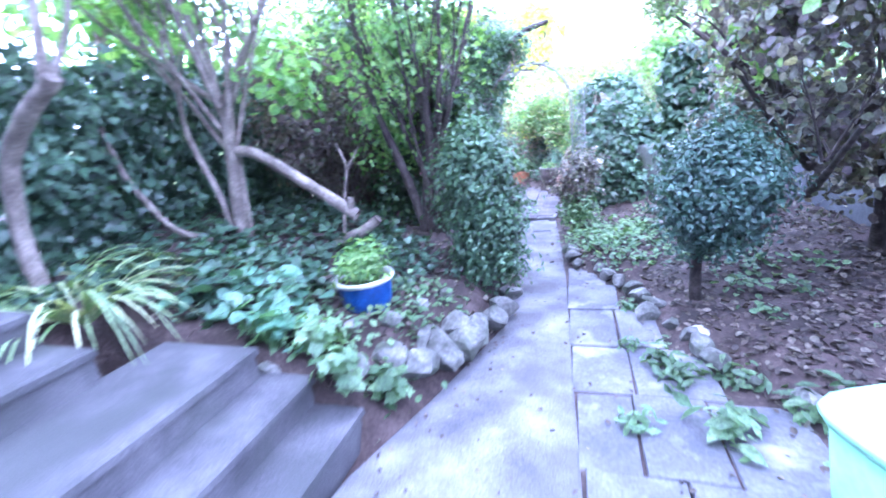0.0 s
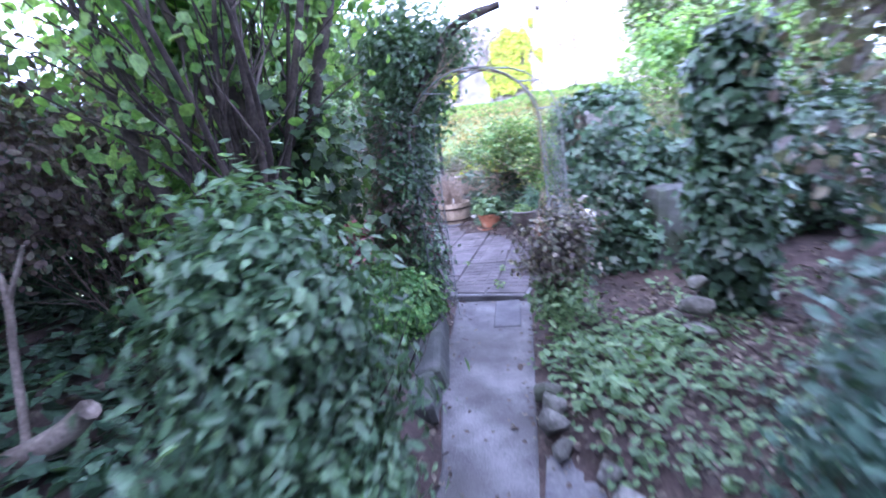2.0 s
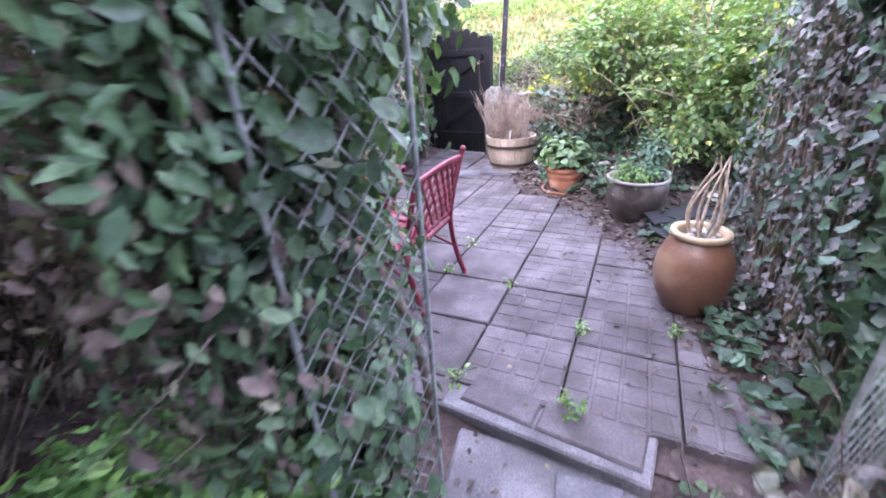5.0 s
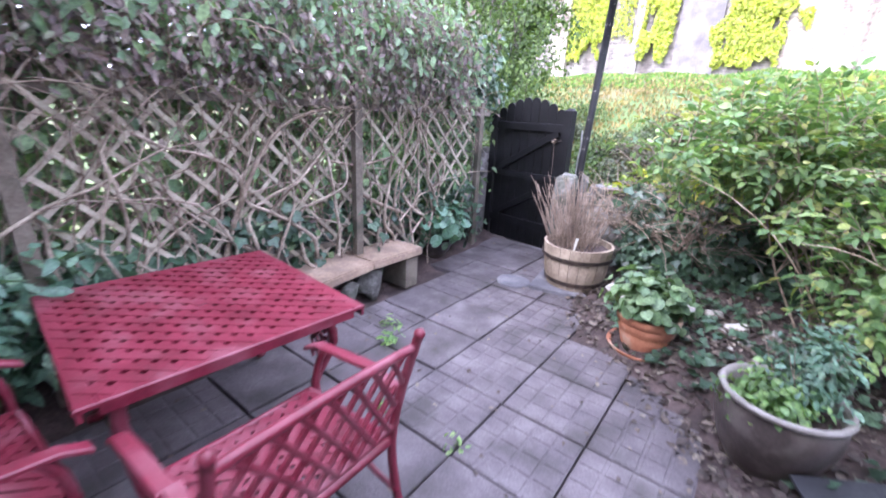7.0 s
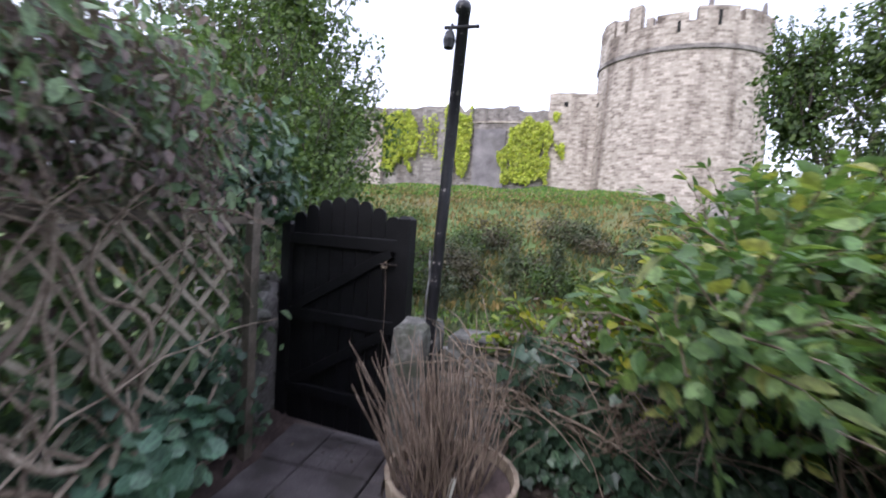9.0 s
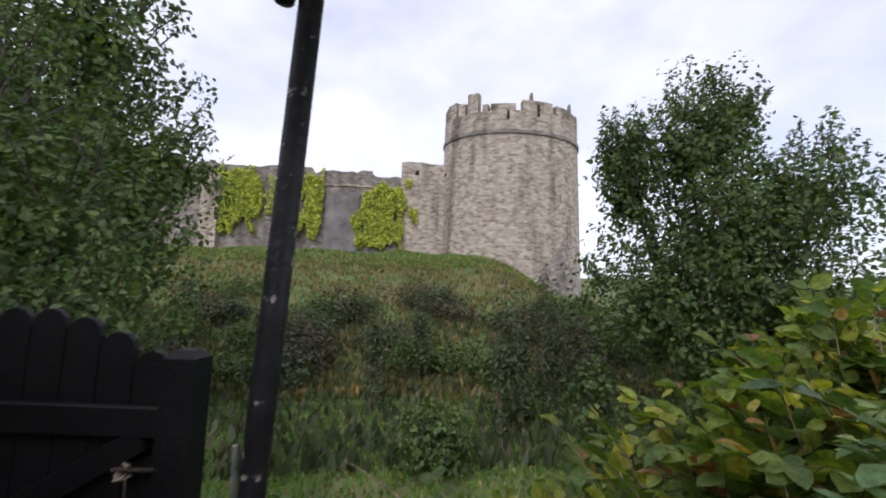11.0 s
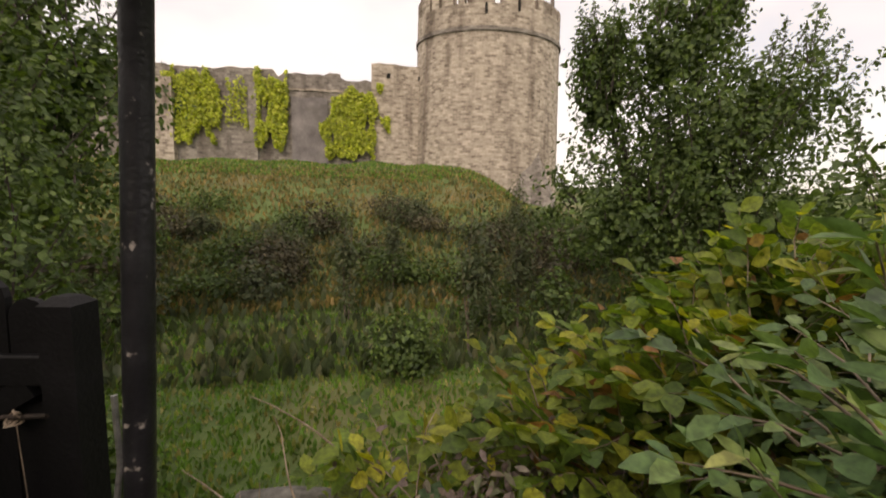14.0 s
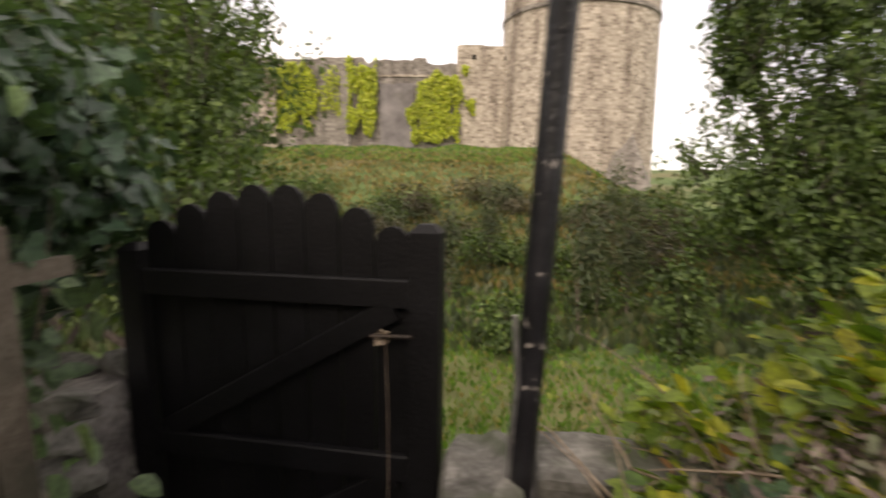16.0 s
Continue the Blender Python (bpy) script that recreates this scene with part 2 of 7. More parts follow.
M_JAR = surface("glazed_jar", (0.120, 0.060, 0.034), (0.172, 0.084, 0.048), (0.224, 0.120, 0.072), 4, 60, 0.38, 0.2, stain=(0.280, 0.176, 0.104), stain_scale=4)
M_RIM = surface("jar_rim", (0.33, 0.24, 0.14), (0.45, 0.34, 0.2), (0.52, 0.42, 0.28), 9, 60, 0.5, 0.3)
M_GLAZE = surface("brown_glaze", (0.032, 0.026, 0.023), (0.054, 0.042, 0.037), (0.083, 0.067, 0.058), 6, 60, 0.3, 0.2, stain=(0.128, 0.109, 0.096), stain_scale=9)
M_GLAZE_RIM = surface("pot_rim", (0.160, 0.144, 0.128), (0.224, 0.204, 0.184), (0.288, 0.264, 0.240), 9, 60, 0.4, 0.2)
M_BLUE = surface("blue_glaze", (0.010, 0.034, 0.13), (0.016, 0.055, 0.22), (0.045, 0.12, 0.33), 6, 60, 0.3, 0.15)
M_BLUE_RIM = surface("pale_rim", (0.4, 0.4, 0.36), (0.52, 0.52, 0.47), (0.6, 0.6, 0.55), 9, 60, 0.4, 0.2)
M_KERB = surface("mossy_kerb", (0.039, 0.043, 0.041), (0.074, 0.078, 0.076), (0.117, 0.117, 0.117), 5, 70, 0.92, 0.5, stain=(0.043, 0.058, 0.031), stain_scale=4)
M_SLATE = surface("slate", (0.009, 0.009, 0.011), (0.014, 0.015, 0.018), (0.025, 0.026, 0.029), 5, 60, 0.6, 0.4)
M_PLASTIC = surface("green_plastic", (0.36, 0.72, 0.45), (0.42, 0.80, 0.52), (0.46, 0.84, 0.56), 3, 40, 0.45, 0.05)
M_WIRE = surface("pale_wire", (0.112, 0.119, 0.115), (0.189, 0.203, 0.196), (0.294, 0.308, 0.301), 14, 70, 0.6, 0.3)
M_RENDER = surface("grey_render", (0.10, 0.105, 0.12), (0.15, 0.155, 0.17), (0.21, 0.215, 0.23), 2, 50, 0.9, 0.3)
M_CASTLE = masonry("castle_stone", (0.20, 0.165, 0.135), (0.38, 0.33, 0.275), (0.55, 0.48, 0.41), (0.42, 0.37, 0.31))
M_CASTLE_GREY = masonry("castle_grey_stone", (0.13, 0.115, 0.105), (0.225, 0.20, 0.18), (0.34, 0.31, 0.28), (0.27, 0.25, 0.22))
M_PANEL = surface("panel_render", (0.12, 0.108, 0.108), (0.18, 0.165, 0.165), (0.26, 0.24, 0.235), 0.9, 14, 0.95, 0.4, stain=(0.12, 0.11, 0.10), stain_scale=0.4)
# near-black colour that stands in for the shade inside wall openings
M_DARK = surface("opening_shade", (0.01, 0.01, 0.01), (0.015, 0.014, 0.013), (0.02, 0.02, 0.02), 5, 40, 0.95, 0.1)

L_BOX = leaf_mat("box_leaf", [(0, (0.076, 0.197, 0.049)), (0.6, (0.130, 0.305, 0.076)), (1, (0.238, 0.413, 0.103))], sat=0.9)
L_EUON = leaf_mat("euonymus_leaf", [(0, (0.036, 0.098, 0.042)), (0.6, (0.062, 0.155, 0.06)), (1, (0.125, 0.24, 0.10))], 0.38)
L_HOLLY = leaf_mat("holly_leaf", [(0, (0.030, 0.089, 0.062)), (0.6, (0.049, 0.130, 0.089)), (1, (0.103, 0.211, 0.157))], 0.42, 0.2)
L_IVY = leaf_mat("ivy_leaf", [(0, (0.024, 0.068, 0.036)), (0.6, (0.041, 0.111, 0.053)), (1, (0.080, 0.166, 0.080))], 0.38, 0.22)
L_LIGHT = leaf_mat("light_leaf", [(0, (0.103, 0.224, 0.062)), (0.5, (0.157, 0.319, 0.076)), (1, (0.278, 0.440, 0.116))], 0.45, 0.45, sat=0.84)
L_MID = leaf_mat("mid_leaf", [(0, (0.062, 0.143, 0.049)), (0.6, (0.103, 0.211, 0.069)), (1, (0.170, 0.292, 0.103))])
L_TREE = leaf_mat("tree_leaf", [(0, (0.038, 0.072, 0.018)), (0.6, (0.070, 0.120, 0.026)), (1, (0.13, 0.192, 0.048))], 0.6, sat=1.0)
L_MAPLE = leaf_mat("maple_leaf", [(0, (0.024, 0.056, 0.022)), (0.6, (0.044, 0.096, 0.034)), (1, (0.088, 0.160, 0.052))], 0.5, 0.3, 0.85)
L_PURPLE = leaf_mat("purple_leaf", [(0, (0.09, 0.06, 0.072)), (0.45, (0.13, 0.11, 0.10)), (0.75, (0.14, 0.16, 0.10)), (1, (0.34, 0.28, 0.235))], 0.5)
L_DRYHEDGE = leaf_mat("brown_hedge", [(0, (0.089, 0.059, 0.055)), (0.6, (0.170, 0.113, 0.097)), (0.9, (0.130, 0.157, 0.076)), (1, (0.278, 0.211, 0.170))], 0.7, 0.2)
L_VINE = leaf_mat("vine_leaf", [(0, (0.06, 0.11, 0.026)), (0.4, (0.12, 0.18, 0.036)), (0.78, (0.20, 0.245, 0.045)), (0.95, (0.36, 0.34, 0.055)), (0.98, (0.26, 0.13, 0.06)), (1, (0.13, 0.075, 0.045))], 0.6, 0.38, 1.06)
L_CANE = leaf_mat("cane_leaf", [(0, (0.065, 0.14, 0.042)), (0.5, (0.11, 0.21, 0.058)), (0.88, (0.20, 0.295, 0.085)), (1, (0.36, 0.36, 0.09))], 0.58, 0.3, sat=0.9)
L_LITTER = leaf_mat("leaf_litter", [(0, (0.039, 0.025, 0.020)), (0.5, (0.086, 0.058, 0.043)), (0.85, (0.140, 0.101, 0.074)), (1, (0.211, 0.172, 0.125))], 0.75, 0.1)
L_DEAD = leaf_mat("dead_ivy", [(0, (0.077, 0.070, 0.066)), (0.6, (0.147, 0.136, 0.130)), (1, (0.252, 0.238, 0.224))], 0.8, 0.1)
L_LIME = leaf_mat("lime_ivy", [(0, (0.211, 0.265, 0.041)), (0.6, (0.379, 0.435, 0.069)), (1, (0.588, 0.601, 0.155))], 0.5, 0.3, sat=1.12)
L_STRAP = leaf_mat("strap_leaf", [(0, (0.143, 0.265, 0.089)), (0.6, (0.278, 0.413, 0.143)), (1, (0.548, 0.575, 0.278))], 0.45)
L_BLUEGREEN = leaf_mat("blue_green_leaf", [(0, (0.06, 0.17, 0.10)), (0.6, (0.09, 0.24, 0.14)), (1, (0.16, 0.31, 0.18))], 0.45)
L_BLADE = leaf_mat("grass_blade", [(0, (0.078, 0.174, 0.032)), (0.6, (0.138, 0.252, 0.050)), (0.85, (0.228, 0.246, 0.078)), (1, (0.360, 0.300, 0.156))], 0.55, sat=1.05)
L_BANK = leaf_mat("bank_blade", [(0, (0.085, 0.10, 0.032)), (0.45, (0.17, 0.15, 0.055)), (1, (0.32, 0.225, 0.11))], 0.6, sat=1.05)
L_BROWN = leaf_mat("brown_scrub", [(0, (0.045, 0.045, 0.022)), (0.6, (0.075, 0.068, 0.034)), (1, (0.128, 0.105, 0.056))], 0.65, 0.2, 0.95)
L_SCRUB = leaf_mat("scrub_leaf", [(0, (0.048, 0.073, 0.031)), (0.6, (0.073, 0.104, 0.043)), (1, (0.140, 0.140, 0.068))], 0.6, sat=0.9)


# ---- building blocks ----
class Shape:
    """Gathers vertices and faces of one mesh."""

    def __init__(self):
        self.v, self.f = [], []

    def add(self, vs, fs):
        o = len(self.v)
        self.v += [tuple(p) for p in vs]
        self.f += [tuple(i + o for i in q) for q in fs]
        return self

    def box(self, m, sx, sy, sz, chamfer=0.0):
        """A box centred in the pose m; its upper edges may be chamfered."""
        x, y, z, c = sx / 2, sy / 2, sz / 2, chamfer
        if c:
            vs = [(-x, -y, -z), (x, -y, -z), (x, y, -z), (-x, y, -z), (-x, -y, z - c), (x, -y, z - c), (x, y, z - c), (-x, y, z - c),
                  (-x + c, -y + c, z), (x - c, -y + c, z), (x - c, y - c, z), (-x + c, y - c, z)]
            fs = [(3, 2, 1, 0), (0, 1, 5, 4), (1, 2, 6, 5), (2, 3, 7, 6), (3, 0, 4, 7), (4, 5, 9, 8), (5, 6, 10, 9), (6, 7, 11, 10), (7, 4, 8, 11), (8, 9, 10, 11)]
        else:
            vs = [(-x, -y, -z), (x, -y, -z), (x, y, -z), (-x, y, -z), (-x, -y, z), (x, -y, z), (x, y, z), (-x, y, z)]
            fs = [(3, 2, 1, 0), (0, 1, 5, 4), (1, 2, 6, 5), (2, 3, 7, 6), (3, 0, 4, 7), (4, 5, 6, 7)]
        return self.add([m @ Vector(p) for p in vs], fs)

    def tube(self, pts, radii, sides=6):
        pts = [Vector(p) for p in pts]
        if not isinstance(radii, (list, tuple)):
            radii = [radii] * len(pts)
        vs, fs = [], []
        ref = Vector((0.31, 0.17, 0.93))
        for i, p in enumerate(pts):
            d = (pts[min(i + 1, len(pts) - 1)] - pts[max(i - 1, 0)]).normalized()
            a = d.cross(ref)
            a = a.normalized() if a.length > 0.05 else d.cross(Vector((1, 0, 0))).normalized()
            b = d.cross(a)
            for k in range(sides):
                w = 2 * math.pi * k / sides
                vs.append(p + (a * math.cos(w) + b * math.sin(w)) * radii[i])
        for i in range(len(pts) - 1):
            for k in range(sides):
                q = (k + 1) % sides
                fs.append((i * sides + k, i * sides + q, (i + 1) * sides + q, (i + 1) * sides + k))
        fs.append(tuple(range(sides)))
        fs.append(tuple(range((len(pts) - 1) * sides + sides - 1, (len(pts) - 1) * sides - 1, -1)))
        return self.add(vs, fs)

    def lathe(self, profile, seg=36, at=(0, 0, 0), wobble=0.0):
        vs, fs = [], []
        for r, z in profile:
            for k in range(seg):
                w = 2 * math.pi * k / seg
                rr = r * (1 + wobble * math.sin(3 * w + z * 9))
                vs.append((at[0] + rr * math.cos(w), at[1] + rr * math.sin(w), at[2] + z))
        for i in range(len(profile) - 1):
            for k in range(seg):
                q = (k + 1) % seg
                fs.append((i * seg + k, i * seg + q, (i + 1) * seg + q, (i + 1) * seg + k))
        return self.add(vs, fs)

    def mesh(self, name, material, smooth=False):
        me = bpy.data.meshes.new(name)
        me.from_pydata(self.v, [], self.f)
        me.materials.append(material)
        if smooth:
            me.polygons.foreach_set("use_smooth", [True] * len(me.polygons))
        me.update()
        return me


def part(name, shape, material, parent=None, label="", smooth=False):
    ob = new(name, shape.mesh(name, material, smooth) if isinstance(shape, Shape) else shape)
    ob.parent = parent
    return tagged(ob, label)


def thing(name, label, category, m=None, group="", kind=""):
    ob = tagged(new(name), label, category, group, kind)
    if m is not None:
        ob.matrix_basis = m
    return ob


def grid_mesh(name, xs, ys, height, material):
    s = Shape()
    s.v = [(x, y, height(x, y)) for y in ys for x in xs]
    w = len(xs)
    s.f = [(j * w + i, j * w + i + 1, (j + 1) * w + i + 1, (j + 1) * w + i) for j in range(len(ys) - 1) for i in range(w - 1)]
    return s.mesh(name, material, True)


LEAF = {
    "oval": ([(0, 0), (0.16, 0.24), (0.45, 0.36), (0.76, 0.25), (1, 0), (0.76, -0.25), (0.45, -0.36), (0.16, -0.24)], [(0, 4, 3, 2, 1), (0, 7, 6, 5, 4)]),
    "round": ([(0, 0), (0.08, 0.3), (0.4, 0.48), (0.8, 0.34), (1, 0), (0.8, -0.34), (0.4, -0.48), (0.08, -0.3)], [(0, 4, 3, 2, 1), (0, 7, 6, 5, 4)]),
    "lance": ([(0, 0), (0.35, 0.22), (0.7, 0.17), (1, 0), (0.7, -0.17), (0.35, -0.22)], [(0, 3, 2, 1), (0, 5, 4, 3)]),
    "ivy": ([(0, 0), (-0.05, 0.42), (0.38, 0.55), (0.5, 0.28), (1, 0), (0.5, -0.28), (0.38, -0.55), (-0.05, -0.42)], [(0, 4, 3, 2, 1), (0, 7, 6, 5, 4)]),
    "lobed": ([(0, 0), (0.02, 0.5), (0.3, 0.38), (0.5, 0.6), (0.66, 0.27), (1, 0), (0.66, -0.27), (0.5, -0.6), (0.3, -0.38), (0.02, -0.5)], [(0, 5, 4, 3, 2, 1), (0, 9, 8, 7, 6, 5)]),
}


def leaves(name, P, N, size, material, shape="oval", droop=0.25, seed=1, vary=0.35, along=None):
    """One mesh of many folded leaves at the places P, facing N."""
    rs = np.random.RandomState(seed)
    P, N = np.asarray(P, float), np.asarray(N, float)
    n = len(P)
    N = N / (np.linalg.norm(N, axis=1, keepdims=True) + 1e-9)
    D = rs.normal(size=(n, 3))
    D[:, 2] -= droop * 2
    if along is not None:
        D = np.asarray(along, float) + D * 0.12
    D -= N * np.sum(D * N, axis=1, keepdims=True)
    D /= np.linalg.norm(D, axis=1, keepdims=True) + 1e-9
    S = np.cross(N, D)
    L = size * (1 + vary * rs.uniform(-1, 1, n))
    outline, faces = LEAF[shape]
    uv = np.array(outline, float)
    fold = rs.uniform(0.1, 0.5, n)
    curl = rs.uniform(-0.1, 0.3, n)
    V = (P[:, None, :] + D[:, None, :] * (uv[None, :, 0:1] * L[:, None, None]) + S[:, None, :] * (uv[None, :, 1:2] * L[:, None, None])
         + N[:, None, :] * ((np.abs(uv[None, :, 1]) * fold[:, None] - uv[None, :, 0] ** 2 * curl[:, None]) * L[:, None])[:, :, None])
    k = len(uv)
    base = np.arange(n) * k
    loops = np.concatenate([(base[:, None] + np.array(f)[None, :]) for f in faces], axis=1).ravel()
    sizes = np.tile([len(f) for f in faces], n)
    starts = np.concatenate([[0], np.cumsum(sizes)[:-1]])
    me = bpy.data.meshes.new(name)
    me.vertices.add(n * k)
    me.vertices.foreach_set("co", V.reshape(-1))
    me.loops.add(len(loops))
    me.loops.foreach_set("vertex_index", loops.astype(np.int32))
    me.polygons.add(len(sizes))
    me.polygons.foreach_set("loop_start", starts.astype(np.int32))
    me.materials.append(material)
    me.update(calc_edges=True)
    return me


def crown(blobs, n, clump=14, spread=0.1, depth=0.35, seed=1, up=0.5, floor=None, lump=0.25):
    """Leaf places in clumps on the uneven skin of a few ellipsoids (x, y, z, rx, ry, rz)."""
    rs = np.random.RandomState(seed)
    B = np.array(blobs, float)
    w = B[:, 3] * B[:, 4] + B[:, 4] * B[:, 5] + B[:, 3] * B[:, 5]
    m = max(1, n // clump)
    pick = rs.choice(len(B), m, p=w / w.sum())
    d = rs.normal(size=(m, 3))
    d /= np.linalg.norm(d, axis=1, keepdims=True)
    r = 1 - np.abs(rs.normal(size=m)) * depth
    r = np.clip(r, 0.1, 1) * (1 + lump * np.sin(5 * d[:, 0] + 3 * pick) * np.sin(6 * d[:, 1] + 2) * 0.8 + lump * 0.5 * np.sin(9 * d[:, 2] + 4 * d[:, 0]))
    C = B[pick, :3] + d * r[:, None] * B[pick, 3:6]
    C = np.repeat(C, clump, axis=0)
    O = np.repeat(d, clump, axis=0)
    J = rs.normal(size=C.shape)
    P = C + J * spread
    N = O * 0.6 + J * 0.35 + rs.normal(size=C.shape) * 0.45
    N[:, 2] += up
    if floor is not None:
        keep = P[:, 2] > floor
        P, N = P[keep], N[keep]
    return P, N


def sprays(blobs, count, length, seed, shape, pairs=6, droop=0.35, rise=0.5, gap=0.03, wood=0.0035):
    """Arching leafy shoots that grow outwards from ellipsoids: twigs into shape, leaves in pairs along them."""
    rs = np.random.RandomState(seed)
    B = np.array(blobs, float)
    w = B[:, 3] * B[:, 4] + B[:, 4] * B[:, 5] + B[:, 3] * B[:, 5]
    P, N, D = [], [], []
    for b in B[rs.choice(len(B), count, p=w / w.sum())]:
        d = rs.normal(size=3)
        d /= np.linalg.norm(d)
        p = b[:3] + d * b[3:6] * rs.uniform(0.45, 0.95)
        d = d * 0.8 + (0, 0, rise) + rs.normal(size=3) * 0.3
        d /= np.linalg.norm(d)
        L = length * rs.uniform(0.6, 1.3)
        steps = max(3, int(pairs * rs.uniform(0.8, 1.3)))
        pts = [p.copy()]
        for k in range(steps):
            d = d + (0, 0, -droop / steps) + rs.normal(size=3) * 0.08
            d /= np.linalg.norm(d)
            p = p + d * L / steps
            pts.append(p.copy())
            side = np.cross(d, (0, 0, 1))
            side /= np.linalg.norm(side) + 1e-6
            for sgn in (-1, 1):
                P.append(p + side * sgn * gap * 0.2)
                D.append(d * 0.75 + side * sgn * 0.8 + (0, 0, -0.12))
                N.append(np.cross(side, d) * (1 if np.cross(side, d)[2] > 0 else -1) + rs.normal(size=3) * 0.3)
        P.append(p)
        D.append(d)
        N.append(np.array((0, 0, 1.0)) + rs.normal(size=3) * 0.3)
        shape.tube([pts[0], pts[len(pts) // 2], pts[-1]], [wood, wood * 0.8, wood * 0.4], 4)
    return np.array(P), np.array(N), np.array(D)


def sheet(p0, p1, z0, z1, n, out, thick=0.12, seed=1, clump=10, spread=0.07):
    """Leaf places that clothe an upright face from p0 to p1 (x, y); out: the way that it faces."""
    rs = np.random.RandomState(seed)
    m = max(1, n // clump)
    t, z = rs.uniform(size=m), rs.uniform(size=m)
    a, b, o = np.array(p0, float), np.array(p1, float), np.array((*out, 0.0))
    o /= np.linalg.norm(o)
    C = np.column_stack([a[0] + (b[0] - a[0]) * t, a[1] + (b[1] - a[1]) * t, z0 + (z1 - z0) * z])
    C += o * (np.abs(rs.normal(size=m)) * thick)[:, None]
    C = np.repeat(C, clump, axis=0)
    J = rs.normal(size=C.shape)
    N = o * 0.9 + rs.normal(size=C.shape) * 0.4
    N[:, 2] += 0.35
    return C + J * spread, N


def stems(shape, rng, base, count, height, lean, r0, bend=0.12, steps=5, sides=5, twigs=0, centre=None):
    """Upright or leaning stems that taper and wander, with side twigs."""
    for _ in range(count):
        p = Vector(base) + Vector((rng.uniform(-0.06, 0.06), rng.uniform(-0.06, 0.06), 0))
        a = rng.uniform(0, 2 * math.pi)
        d = Vector((math.cos(a) * lean * rng.uniform(0.3, 1), math.sin(a) * lean * rng.uniform(0.3, 1), 1)).normalized()
        h = height * rng.uniform(0.7, 1.05)
        pts, rad = [p.copy()], [r0]
        for i in range(steps):
            d = (d + Vector((rng.uniform(-bend, bend), rng.uniform(-bend, bend), rng.uniform(-bend, bend) * 0.5))).normalized()
            p = p + d * h / steps
            pts.append(p.copy())
            rad.append(r0 * (1 - 0.85 * (i + 1) / steps))
            for _t in range(twigs if i else 0):
                q = p.copy()
                e = (d + Vector((rng.uniform(-1, 1), rng.uniform(-1, 1), rng.uniform(-0.3, 0.8)))).normalized()
                tp, tr = [q.copy()], [rad[-1] * 0.6]
                for j in range(3):
                    e = (e + Vector((rng.uniform(-0.3, 0.3), rng.uniform(-0.3, 0.3), rng.uniform(-0.2, 0.3)))).normalized()
                    q = q + e * h * 0.09
                    tp.append(q.copy())
                    tr.append(tr[0] * (0.7 - 0.2 * j))
                shape.tube(tp, tr, 4)
        shape.tube(pts, rad, sides)
    return shape


def limb(shape, pts, r0, r1, sides=8, jitter=0.0, rng=None):
    """A smooth tapered limb through the given points."""
    pts = [Vector(p) for p in pts]
    fine = []
    for i in range(len(pts) - 1):
        a, b = pts[max(i - 1, 0)], pts[i]
        c, d = pts[i + 1], pts[min(i + 2, len(pts) - 1)]
        for k in range(4):
            t = k / 4
            fine.append(0.5 * ((2 * b) + (c - a) * t + (2 * a - 5 * b + 4 * c - d) * t * t + (3 * b - a - 3 * c + d) * t ** 3))
    fine.append(pts[-1])
    n = len(fine)
    rr = [r0 + (r1 - r0) * i / (n - 1) for i in range(n)]
    if rng:
        rr = [r * (1 + rng.uniform(-jitter, jitter)) for r in rr]
    return shape.tube(fine, rr, sides)


def rock_mesh(name, seed, material, flat=0.7):
    """A rough angular stone of about one metre, facets kept."""
    rs = random.Random(seed)
    bm = bmesh.new()
    bmesh.ops.create_icosphere(bm, subdivisions=2, radius=0.5)
    cuts = [(Vector((rs.uniform(-1, 1), rs.uniform(-1, 1), rs.uniform(-0.4, 1))).normalized(), rs.uniform(0.22, 0.36)) for _ in range(11)]
    off = Vector((seed * 3.1, seed * 1.7, 0))
    for v in bm.verts:
        k = noise.noise(v.co * 2.2 + off) * 0.55 + noise.noise(v.co * 6 + off) * 0.1
        v.co *= 1 + k
        for nrm, lim in cuts:
            d = v.co.dot(nrm) - lim
            if d > 0:
                v.co -= nrm * d
        v.co.z *= flat
        v.co.x = max(-0.42, min(0.42, v.co.x))
        v.co.z = min(v.co.z, 0.3)
    me = bpy.data.meshes.new(name)
    bm.to_mesh(me)
    bm.free()
    me.materials.append(material)
    return me


# ---- ground, path, patio ----
LEFT_Y, LEFT_X = [-7, -4.4, -3.6, -2.7, -1.6, -0.6, 0.2, 0.85], [-0.5, -0.36, -0.07, 0.2, 0.12, -0.16, -0.26, -0.38]
RIGHT_Y, RIGHT_X = [-7, -4.4, -3.7, -3.0, -1.9, -1.4, 0.16, 0.85], [2.4, 2.05, 1.72, 1.27, 0.98, 0.6, 0.43, 0.36]
PATIO_Y, PATIO_X = [0.85, 1.4, 1.8, 2.5, 3.14, 3.67, 4.2, 5.2, 6.0], [0.75, 0.63, 0.5, 0.35, -0.03, -0.4, -1.05, -1.6, -1.9]


def path_z(y):
    return float(np.interp(y, [-7, -2.6, 0.85], [0.0, 0.0, -0.08]))


def ease(v):
    v = min(1.0, max(0.0, v))
    return v * v * (3 - 2 * v)


